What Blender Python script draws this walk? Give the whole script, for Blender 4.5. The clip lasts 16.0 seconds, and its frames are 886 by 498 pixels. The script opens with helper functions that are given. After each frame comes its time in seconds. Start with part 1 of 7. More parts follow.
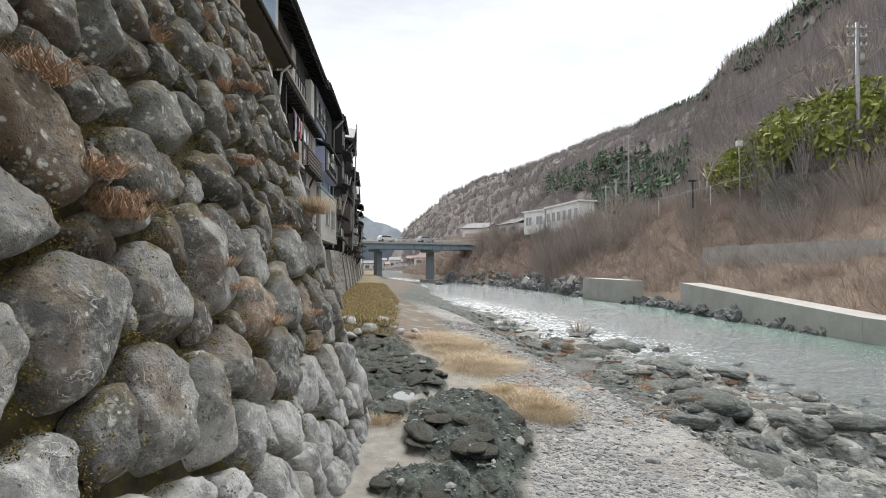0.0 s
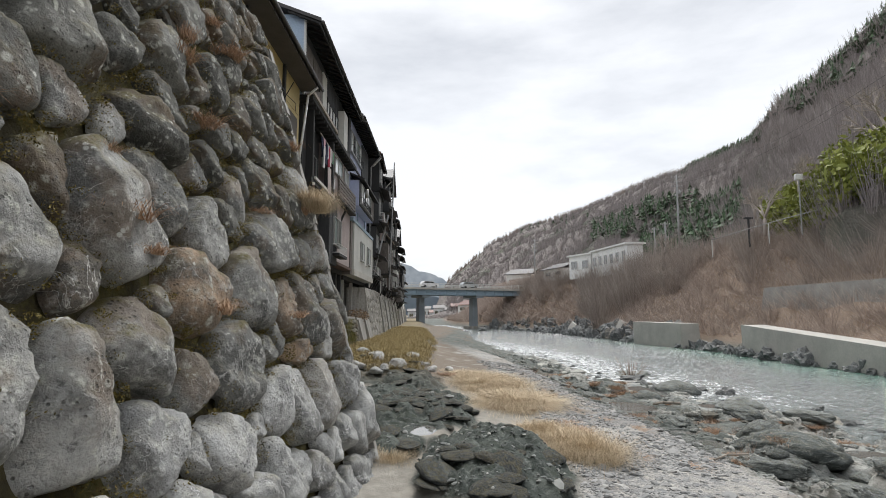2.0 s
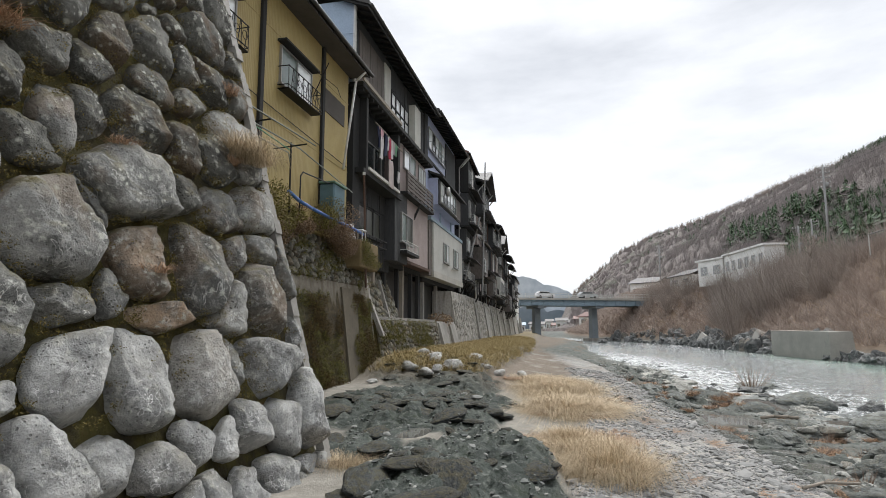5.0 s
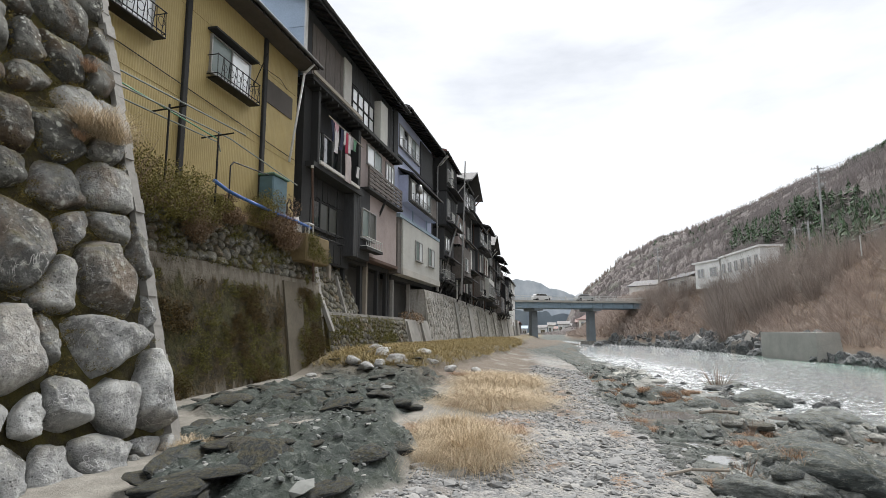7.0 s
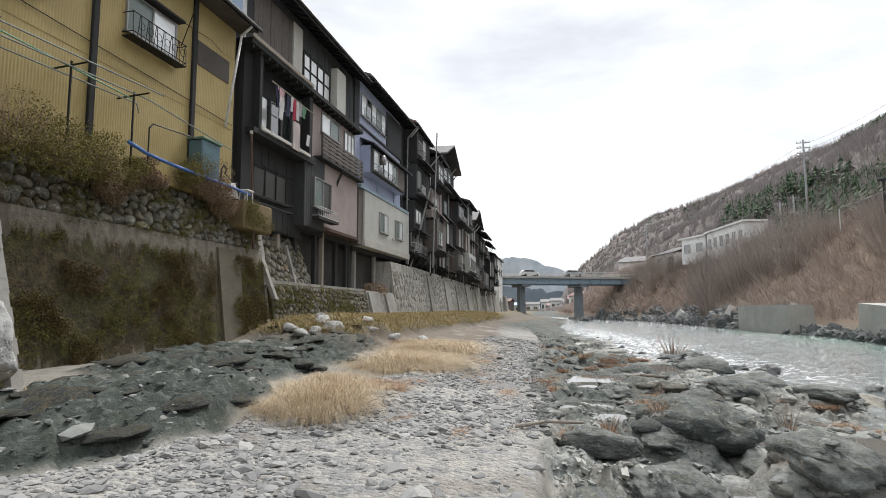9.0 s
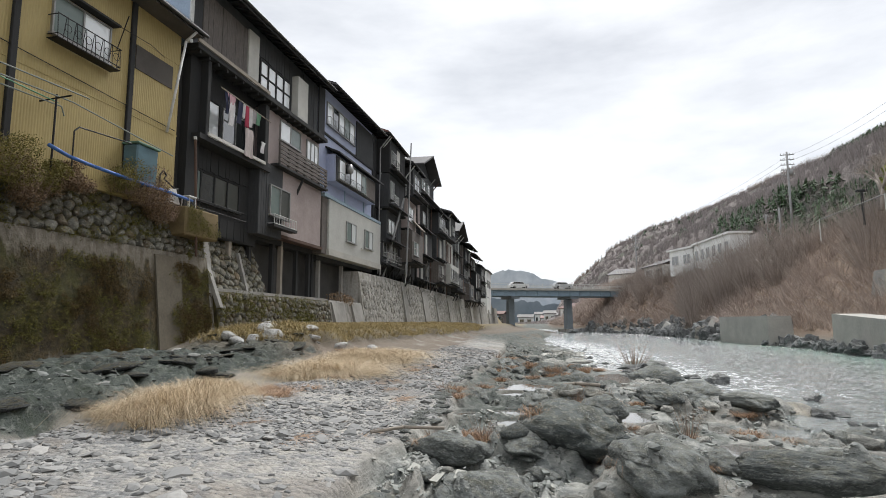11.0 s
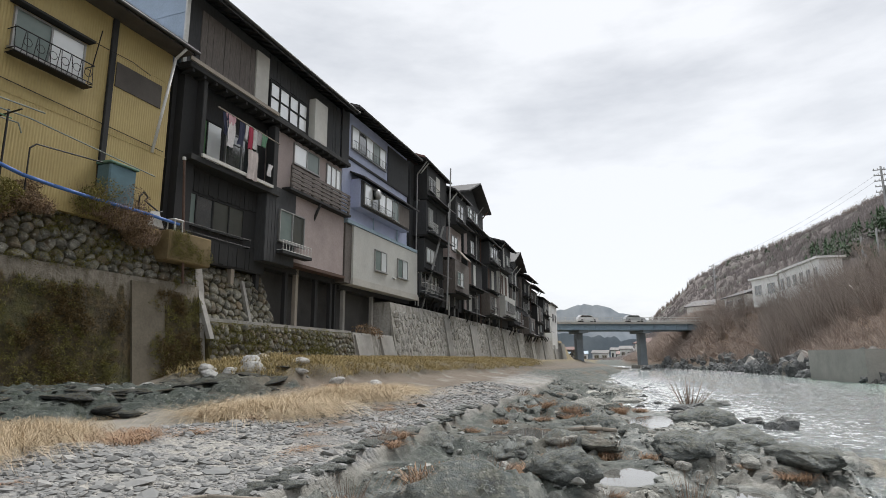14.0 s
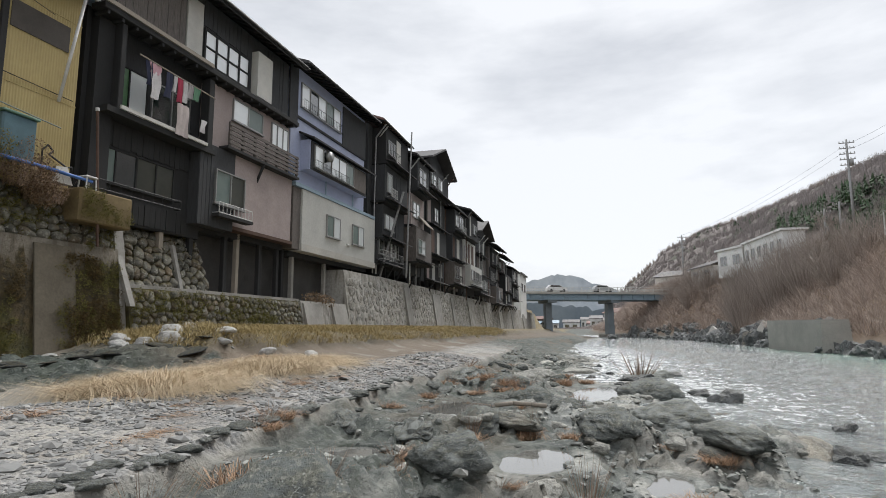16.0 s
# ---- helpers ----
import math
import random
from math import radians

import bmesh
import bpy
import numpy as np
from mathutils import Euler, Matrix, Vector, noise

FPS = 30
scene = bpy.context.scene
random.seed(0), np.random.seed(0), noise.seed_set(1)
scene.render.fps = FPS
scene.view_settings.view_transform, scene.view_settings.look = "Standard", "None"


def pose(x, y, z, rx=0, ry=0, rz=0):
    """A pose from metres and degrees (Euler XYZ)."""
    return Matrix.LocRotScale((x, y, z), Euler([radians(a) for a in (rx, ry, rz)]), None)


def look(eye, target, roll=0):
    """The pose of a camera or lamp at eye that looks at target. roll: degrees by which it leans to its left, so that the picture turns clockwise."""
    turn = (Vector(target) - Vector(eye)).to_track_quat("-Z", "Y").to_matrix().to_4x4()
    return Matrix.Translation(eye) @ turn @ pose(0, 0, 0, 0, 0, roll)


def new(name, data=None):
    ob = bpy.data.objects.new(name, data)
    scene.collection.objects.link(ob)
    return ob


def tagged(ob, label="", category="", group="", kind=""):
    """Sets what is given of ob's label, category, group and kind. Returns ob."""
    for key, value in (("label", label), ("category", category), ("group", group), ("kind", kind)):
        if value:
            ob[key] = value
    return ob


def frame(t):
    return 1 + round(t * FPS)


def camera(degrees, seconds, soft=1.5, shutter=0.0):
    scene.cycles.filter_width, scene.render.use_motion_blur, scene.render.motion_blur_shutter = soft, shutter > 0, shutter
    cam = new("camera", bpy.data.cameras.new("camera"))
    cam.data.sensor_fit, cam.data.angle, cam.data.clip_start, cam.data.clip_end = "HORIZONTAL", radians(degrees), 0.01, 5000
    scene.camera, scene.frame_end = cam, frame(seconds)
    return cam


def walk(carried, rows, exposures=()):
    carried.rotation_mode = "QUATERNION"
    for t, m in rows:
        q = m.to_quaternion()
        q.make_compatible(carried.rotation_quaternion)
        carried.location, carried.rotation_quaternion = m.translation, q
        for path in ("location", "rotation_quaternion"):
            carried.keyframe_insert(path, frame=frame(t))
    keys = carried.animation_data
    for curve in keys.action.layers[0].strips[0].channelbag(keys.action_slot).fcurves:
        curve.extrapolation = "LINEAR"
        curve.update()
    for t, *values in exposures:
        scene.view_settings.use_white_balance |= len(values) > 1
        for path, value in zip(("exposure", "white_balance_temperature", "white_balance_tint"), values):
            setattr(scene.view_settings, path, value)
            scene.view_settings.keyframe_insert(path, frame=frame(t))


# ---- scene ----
cam = camera(74.7, 16.0, soft=0.9)
METRES, EYE, TILT, LEAN, TURN = 16.0, 3.14, 1.55, 0.0, 0.0
ROWS = [
    (0.0, 0.0, 0.0, 0.0, -0.0, 0.0, 0.0),
    (0.5, 0.0058, 0.0282, -0.0115, 0.24, 1.12, -0.01),
    (1.0, 0.0137, 0.0558, -0.0224, 0.83, 2.31, -0.01),
    (1.5, 0.0176, 0.083, -0.0348, 2.18, 3.55, 0.04),
    (2.0, 0.0247, 0.1092, -0.0482, 4.43, 4.86, 0.19),
    (2.5, 0.0332, 0.1375, -0.0607, 7.12, 5.18, 0.32),
    (3.0, 0.0485, 0.1694, -0.0713, 8.46, 5.14, 0.36),
    (3.5, 0.0676, 0.2017, -0.0755, 10.32, 5.35, 0.47),
    (6.0, 0.2052, 0.2954, -0.1029, 18.54, 6.67, 0.65),
    (6.5, 0.2327, 0.3092, -0.1082, 17.61, 6.72, 0.61),
    (7.0, 0.2611, 0.3202, -0.1114, 17.24, 6.71, 0.55),
    (7.5, 0.2884, 0.3329, -0.1171, 17.43, 6.97, 0.55),
    (8.0, 0.3145, 0.3466, -0.1228, 17.64, 6.32, 0.54),
    (8.5, 0.3413, 0.3574, -0.13, 17.38, 5.37, 0.64),
    (9.0, 0.369, 0.3721, -0.1347, 16.92, 4.54, 0.71),
    (9.5, 0.3923, 0.3829, -0.1392, 16.44, 3.89, 0.77),
    (10.0, 0.42, 0.3885, -0.1463, 15.79, 4.25, 0.7),
    (12.5, 0.516, 0.5082, -0.1468, 18.54, 7.61, 0.86),
    (13.0, 0.5287, 0.5398, -0.1505, 18.92, 7.73, 0.88),
    (13.5, 0.5401, 0.572, -0.1564, 20.51, 8.32, 0.9),
    (14.0, 0.5487, 0.607, -0.1612, 23.83, 9.43, 0.98),
    (14.5, 0.5554, 0.6382, -0.1603, 26.53, 9.94, 1.03),
    (15.0, 0.5591, 0.6655, -0.1595, 26.37, 9.18, 0.97),
    (15.5, 0.5692, 0.6847, -0.1608, 24.14, 7.63, 0.93),
    (16.0, 0.5843, 0.6983, -0.162, 21.38, 6.39, 0.76),
]
walk(cam, [(t, pose(0, 0, EYE, TILT, LEAN, TURN) @ pose(METRES * x, METRES * y, METRES * z, 90 + pitch, roll, yaw)) for t, x, y, z, yaw, pitch, roll in ROWS],
     [(0.0, 0.24), (1.5, 0.12), (3.0, 0.0), (3.7, 0.0), (6.0, 0.2), (7.5, 0.22), (10.0, 0.16), (12.5, 0.0), (16.0, -0.03)])

# ---- world and sun: thin bright overcast ----
world = bpy.data.worlds.new("overcast")
scene.world = world
world.use_nodes = True
wn, wl = world.node_tree.nodes, world.node_tree.links
wn.clear()
w_out = wn.new("ShaderNodeOutputWorld")
w_bg = wn.new("ShaderNodeBackground")
w_sky = wn.new("ShaderNodeTexSky")
w_sky.sky_type, w_sky.sun_disc = "NISHITA", False
w_sky.sun_elevation, w_sky.sun_rotation = radians(53), radians(8)
w_tc = wn.new("ShaderNodeTexCoord")
w_map = wn.new("ShaderNodeMapping")
w_map.inputs["Scale"].default_value = (1.0, 1.0, 3.2)
w_noise = wn.new("ShaderNodeTexNoise")
w_noise.inputs["Scale"].default_value = 1.7
w_noise.inputs["Detail"].default_value = 7.0
w_noise.inputs["Roughness"].default_value = 0.55
w_ramp = wn.new("ShaderNodeValToRGB")
w_ramp.color_ramp.elements[0].position, w_ramp.color_ramp.elements[0].color = 0.36, (0.53, 0.55, 0.585, 1)
w_ramp.color_ramp.elements[1].position, w_ramp.color_ramp.elements[1].color = 0.56, (0.785, 0.80, 0.825, 1)
w_dim = wn.new("ShaderNodeMix")
w_dim.data_type = "RGBA"
w_dim.blend_type = "MULTIPLY"
w_dim.inputs[0].default_value = 1.0
w_dim.inputs[7].default_value = (0.1, 0.1, 0.1, 1)
w_mix = wn.new("ShaderNodeMix")
w_mix.data_type = "RGBA"
w_mix.inputs[0].default_value = 0.9
wl.new(w_tc.outputs["Generated"], w_map.inputs["Vector"])
wl.new(w_map.outputs[0], w_noise.inputs["Vector"])
wl.new(w_noise.outputs["Fac"], w_ramp.inputs["Fac"])
wl.new(w_sky.outputs[0], w_dim.inputs[6])
wl.new(w_dim.outputs[2], w_mix.inputs[6])
wl.new(w_ramp.outputs[0], w_mix.inputs[7])
wl.new(w_mix.outputs[2], w_bg.inputs["Color"])
w_bg.inputs["Strength"].default_value = 1.27
wl.new(w_bg.outputs[0], w_out.inputs["Surface"])

sun = new("sun", bpy.data.lights.new("sun", "SUN"))
sun.data.energy, sun.data.angle, sun.data.color = 3.1, radians(24), (1.0, 0.985, 0.96)
sun.matrix_world = look((5, 34, 46), (0, 0, 0))


# ---- materials ----
def link_in(nt, value, socket):
    if isinstance(value, bpy.types.NodeSocket):
        nt.links.new(value, socket)
    else:
        socket.default_value = value


class Mat:
    """A small wrapper round a Principled material."""

    def __init__(self, name, rough=0.8, metal=0.0, spec=0.5):
        self.m = bpy.data.materials.new(name)
        self.m.use_nodes = True
        self.nt = self.m.node_tree
        self.b = self.nt.nodes["Principled BSDF"]
        self.b.inputs["Roughness"].default_value = rough
        self.b.inputs["Metallic"].default_value = metal
        self.b.inputs["Specular IOR Level"].default_value = spec
        self.tc = self.nt.nodes.new("ShaderNodeTexCoord")

    def pos(self, scale=(1, 1, 1), which="Object", rot=(0, 0, 0)):
        n = self.nt.nodes.new("ShaderNodeMapping")
        n.inputs["Scale"].default_value = scale
        n.inputs["Rotation"].default_value = rot
        self.nt.links.new(self.tc.outputs[which], n.inputs["Vector"])
        return n.outputs[0]

    def noise(self, scale, detail=4, rough=0.6, vec=None, distortion=0.0):
        n = self.nt.nodes.new("ShaderNodeTexNoise")
        n.inputs["Scale"].default_value = scale
        n.inputs["Detail"].default_value = detail
        n.inputs["Roughness"].default_value = rough
        n.inputs["Distortion"].default_value = distortion
        self.nt.links.new(vec or self.tc.outputs["Object"], n.inputs["Vector"])
        return n.outputs["Fac"]

    def voronoi(self, scale, vec=None, feature="F1", out="Distance"):
        n = self.nt.nodes.new("ShaderNodeTexVoronoi")
        n.feature = feature
        n.inputs["Scale"].default_value = scale
        self.nt.links.new(vec or self.tc.outputs["Object"], n.inputs["Vector"])
        return n.outputs[out]

    def wave(self, scale, vec=None, distortion=0.0, direction="X"):
        n = self.nt.nodes.new("ShaderNodeTexWave")
        n.bands_direction = direction
        n.inputs["Scale"].default_value = scale
        n.inputs["Distortion"].default_value = distortion
        self.nt.links.new(vec or self.tc.outputs["Object"], n.inputs["Vector"])
        return n.outputs["Fac"]

    def ramp(self, fac, *stops):
        n = self.nt.nodes.new("ShaderNodeValToRGB")
        e = n.color_ramp.elements
        while len(e) < len(stops):
            e.new(0.5)
        for el, (p, c) in zip(e, stops):
            el.position = p
            el.color = (*c, 1) if isinstance(c, tuple) else (c, c, c, 1)
        self.nt.links.new(fac, n.inputs["Fac"])
        return n.outputs["Color"]

    def mix(self, fac, a, b, mode="MIX"):
        n = self.nt.nodes.new("ShaderNodeMix")
        n.data_type, n.blend_type = "RGBA", mode
        for v, i in ((fac, 0), (a, 6), (b, 7)):
            if isinstance(v, tuple):
                v = (*v, 1)
            link_in(self.nt, v, n.inputs[i])
        return n.outputs[2]

    def math(self, op, a, b=0.0):
        n = self.nt.nodes.new("ShaderNodeMath")
        n.operation = op
        link_in(self.nt, a, n.inputs[0])
        link_in(self.nt, b, n.inputs[1])
        return n.outputs[0]

    def attr(self, name):
        n = self.nt.nodes.new("ShaderNodeAttribute")
        n.attribute_name = name
        return n.outputs["Color"]

    def split(self, col):
        n = self.nt.nodes.new("ShaderNodeSeparateColor")
        self.nt.links.new(col, n.inputs[0])
        return n.outputs

    def random(self):
        return self.nt.nodes.new("ShaderNodeObjectInfo").outputs["Random"]

    def island(self):
        return self.nt.nodes.new("ShaderNodeNewGeometry").outputs["Random Per Island"]

    def up(self):
        g = self.nt.nodes.new("ShaderNodeNewGeometry")
        s = self.nt.nodes.new("ShaderNodeSeparateXYZ")
        self.nt.links.new(g.outputs["Normal"], s.inputs[0])
        return s.outputs["Z"]

    def color(self, c):
        if isinstance(c, tuple):
            c = (*c, 1)
        link_in(self.nt, c, self.b.inputs["Base Color"])
        return self

    def rough(self, v):
        link_in(self.nt, v, self.b.inputs["Roughness"])
        return self

    def bump(self, height, strength=0.5, distance=0.02):
        n = self.nt.nodes.new("ShaderNodeBump")
        n.inputs["Strength"].default_value = strength
        n.inputs["Distance"].default_value = distance
        self.nt.links.new(height, n.inputs["Height"])
        self.nt.links.new(n.outputs[0], self.b.inputs["Normal"])
        return self


def plain(name, c, rough=0.7, metal=0.0, var=0.25, scale=3.0, bump=0.0):
    """Painted or raw surface with mottling at two scales."""
    m = Mat(name, rough, metal)
    a = m.noise(scale, 5)
    f = m.noise(scale * 14, 3)
    lo = tuple(v * (1 - var) for v in c)
    hi = tuple(min(1, v * (1 + var)) for v in c)
    col = m.ramp(a, (0.3, lo), (0.7, hi))
    col = m.mix(0.35, col, m.ramp(f, (0.3, tuple(v * 0.7 for v in c)), (0.7, hi)))
    m.color(col)
    if bump:
        m.bump(f, bump, 0.01)
    return m.m


def timber(name, c, var=0.45):
    """Weathered vertical boards with grain along z."""
    m = Mat(name, 0.85)
    g = m.noise(6, 6, 0.65, m.pos((9, 9, 0.5)))
    s = m.noise(1.1, 4)
    col = m.ramp(g, (0.25, tuple(v * (1 - var) for v in c)), (0.75, tuple(v * (1 + var) for v in c)))
    col = m.mix(m.math("MULTIPLY", s, 0.6), col, tuple(v * 0.55 + 0.012 for v in c))
    m.color(col)
    m.bump(g, 0.4, 0.01)
    return m.m


def stone_material(name, dark, light, warm, moss=0.5, lichen=0.5, brown=0.0):
    m = Mat(name, 0.88)
    r = m.random()
    shift = m.nt.nodes.new("ShaderNodeVectorMath")
    shift.operation = "MULTIPLY_ADD"
    m.nt.links.new(r, shift.inputs[0])
    shift.inputs[1].default_value = (37.0, 91.0, 53.0)
    m.nt.links.new(m.tc.outputs["Object"], shift.inputs[2])
    own = shift.outputs[0]
    turned = m.pos((1, 1, 1), rot=(0.5, 0.3, 0.9))
    m.nt.links.new(own, turned.node.inputs["Vector"])
    n1 = m.noise(2.2, 6, 0.65, own)
    n2 = m.noise(9, 6, 0.7, own)
    n3 = m.noise(4.5, 5, 0.7, own)
    n5 = m.noise(38, 4, 0.7, own)
    base = m.ramp(r, (0.0, dark), (0.4, light), (0.75, tuple(0.6 * a + 0.4 * b for a, b in zip(light, dark))), (0.88, dark), (1.0, warm))
    col = m.mix(m.ramp(n1, (0.42, 0.0), (0.6, 0.85)), base, tuple(v * 0.6 for v in dark))
    col = m.mix(m.ramp(n2, (0.5, 0.0), (0.64, 0.42)), col, tuple(min(1, v * 1.5) for v in light))
    col = m.mix(m.ramp(n2, (0.32, 0.7), (0.40, 0.0)), col, tuple(v * 0.3 for v in dark))
    col = m.mix(m.ramp(n5, (0.32, 0.25), (0.40, 0.0)), col, tuple(v * 0.35 for v in dark))
    seam = m.noise(3.0, 3, 0.5, own, 1.5)
    col = m.mix(m.math("MULTIPLY", m.ramp(seam, (0.49, 0.0), (0.5, 0.7), (0.51, 0.0)), m.ramp(n1, (0.5, 0.0), (0.6, 1.0))), col, tuple(min(1, v * 2) for v in light))
    n6 = m.noise(1.5, 5, 0.6, turned)
    col = m.mix(m.ramp(n6, (0.5, 0.0), (0.6, brown)), col, m.mix(n2, tuple(v * 0.2 for v in warm), tuple(v * 0.75 for v in warm)))
    vor = m.voronoi(9, own)
    lic = m.math("MULTIPLY", m.ramp(n3, (0.5, 0.0), (0.58, 1.0)), m.ramp(vor, (0.25, 1.0), (0.4, 0.0)))
    col = m.mix(m.math("MULTIPLY", lic, lichen), col, (0.55, 0.56, 0.5))
    mo = m.math("MULTIPLY", m.ramp(n3, (0.42, 0.0), (0.6, 1.0)), m.ramp(m.up(), (0.25, 0.0), (0.8, 1.0)))
    col = m.mix(m.math("MULTIPLY", mo, moss), col, m.mix(n2, (0.04, 0.035, 0.012), (0.14, 0.115, 0.035)))
    speck = m.voronoi(15, own)
    patch = m.noise(3.1, 4, 0.7, own, 0.4)
    col = m.mix(m.math("MULTIPLY", m.math("MULTIPLY", m.ramp(speck, (0.2, 1.0), (0.34, 0.0)), m.ramp(patch, (0.54, 0.0), (0.62, 1.0))), lichen), col, (0.62, 0.63, 0.58))
    pit = m.voronoi(21, turned)
    pitted = m.math("MULTIPLY", m.ramp(pit, (0.16, 1.0), (0.27, 0.0)), m.ramp(patch, (0.42, 1.0), (0.5, 0.0)))
    col = m.mix(m.math("MULTIPLY", pitted, 0.6), col, tuple(v * 0.3 for v in dark))
    m.color(col)
    m.bump(m.math("SUBTRACT", m.math("ADD", m.math("MULTIPLY", n5, 0.45), m.math("ADD", n2, m.math("MULTIPLY", n1, 1.2))), m.math("MULTIPLY", pitted, 0.5)), 0.95, 0.045)
    return m.m


def leafy(name, dark, light):
    m = Mat(name, 0.75, spec=0.3)
    m.color(m.ramp(m.island(), (0.0, dark), (1.0, light)))
    return m.m


wall_stone = stone_material("river_boulder", (0.15, 0.153, 0.145), (0.42, 0.42, 0.40), (0.40, 0.28, 0.18), 1.0, 0.7, 0.5)
mossy_stone = stone_material("mossy_boulder", (0.07, 0.07, 0.062), (0.21, 0.21, 0.19), (0.22, 0.155, 0.095), 1.0, 0.8, 0.8)
washed_stone = stone_material("washed_boulder", (0.31, 0.315, 0.31), (0.58, 0.585, 0.57), (0.46, 0.42, 0.36), 0.5, 0.5, 0.15)
pale_stone = stone_material("pale_river_stone", (0.5, 0.5, 0.485), (0.68, 0.67, 0.65), (0.58, 0.54, 0.49), 0.15, 0.3)
rubble_stone = stone_material("rubble_stone", (0.09, 0.09, 0.075), (0.29, 0.28, 0.235), (0.24, 0.18, 0.11), 1.0, 0.4, 0.8)
face_stone = stone_material("stone_faced_concrete", (0.19, 0.187, 0.17), (0.39, 0.378, 0.345), (0.29, 0.24, 0.175), 0.5, 0.3, 0.5)
grey_bedrock = stone_material("grey_bedrock", (0.115, 0.13, 0.126), (0.30, 0.318, 0.305), (0.30, 0.275, 0.23), 0.4, 0.35)
pale_bedrock = stone_material("pale_bedrock", (0.27, 0.272, 0.25), (0.60, 0.59, 0.535), (0.47, 0.42, 0.34), 0.2, 0.5)
dark_bedrock = stone_material("dark_bedrock", (0.028, 0.033, 0.034), (0.085, 0.092, 0.09), (0.10, 0.092, 0.075), 0.6, 0.12)
bank_rock = stone_material("bank_rock", (0.10, 0.107, 0.11), (0.29, 0.297, 0.295), (0.27, 0.235, 0.19), 0.25, 0.4)

mm = Mat("mossy_earth", 0.95)
n = mm.noise(3.5, 6, 0.7)
mm.color(mm.ramp(n, (0.25, (0.02, 0.018, 0.011)), (0.45, (0.06, 0.05, 0.022)), (0.58, (0.095, 0.085, 0.022)), (0.78, (0.15, 0.085, 0.04))))
mm.bump(mm.noise(18, 6, 0.7), 0.8, 0.05)
earth = mm.m

mm = Mat("stained_concrete", 0.9)
n1 = mm.noise(0.8, 6, 0.65)
n2 = mm.noise(7, 6, 0.65)
streak = mm.noise(2.0, 5, 0.6, mm.pos((2.2, 2.2, 0.22)))
c = mm.ramp(n2, (0.3, (0.27, 0.26, 0.24)), (0.7, (0.47, 0.455, 0.42)))
c = mm.mix(mm.ramp(streak, (0.5, 0.0), (0.66, 0.8)), c, (0.11, 0.10, 0.085))
c = mm.mix(mm.ramp(n1, (0.5, 0.0), (0.7, 0.6)), c, (0.16, 0.145, 0.10))
mm.color(c)
mm.bump(n2, 0.5, 0.02)
concrete = mm.m

mm = Mat("moss_covered_concrete", 0.95)
n1 = mm.noise(0.7, 6, 0.65)
n2 = mm.noise(6, 6, 0.72)
n4 = mm.noise(1.7, 5, 0.6)
sep = mm.nt.nodes.new("ShaderNodeSeparateXYZ")
mm.nt.links.new(mm.tc.outputs["Object"], sep.inputs[0])
streak = mm.noise(1.6, 5, 0.6, mm.pos((2.0, 2.0, 0.3)))
bare = mm.mix(mm.ramp(streak, (0.42, 0.0), (0.6, 0.7)), mm.ramp(n2, (0.3, (0.17, 0.15, 0.12)), (0.7, (0.30, 0.275, 0.23))), (0.10, 0.082, 0.055))
growth = mm.ramp(n2, (0.3, (0.02, 0.017, 0.01)), (0.52, (0.062, 0.047, 0.022)), (0.72, (0.135, 0.098, 0.046)))
growth = mm.mix(mm.ramp(n1, (0.48, 0.0), (0.62, 0.9)), growth, mm.ramp(n2, (0.3, (0.022, 0.024, 0.008)), (0.7, (0.105, 0.10, 0.03))))
growth = mm.mix(mm.ramp(n4, (0.62, 0.0), (0.75, 0.5)), growth, (0.13, 0.115, 0.09))
hgt = mm.math("ADD", sep.outputs["Z"], mm.math("MULTIPLY", mm.math("SUBTRACT", streak, 0.5), 2.2))
cover = mm.math("MULTIPLY", mm.ramp(mm.math("DIVIDE", hgt, 4.0), (0.70, 1.0), (0.76, 0.0)), mm.ramp(mm.math("DIVIDE", hgt, 4.0), (0.02, 0.3), (0.08, 1.0)))
mm.color(mm.mix(cover, bare, growth))
mm.bump(n2, 1.0, 0.08)
moss_wall = mm.m

brown_concrete = plain("brown_stained_concrete", (0.125, 0.108, 0.08), 0.9, var=0.4, scale=1.0, bump=0.5)
pale_concrete = plain("pale_concrete", (0.43, 0.415, 0.38), 0.85, var=0.2, scale=0.7, bump=0.3)
weathered_concrete = plain("weathered_concrete", (0.28, 0.27, 0.25), 0.85, var=0.35, scale=1.2, bump=0.4)


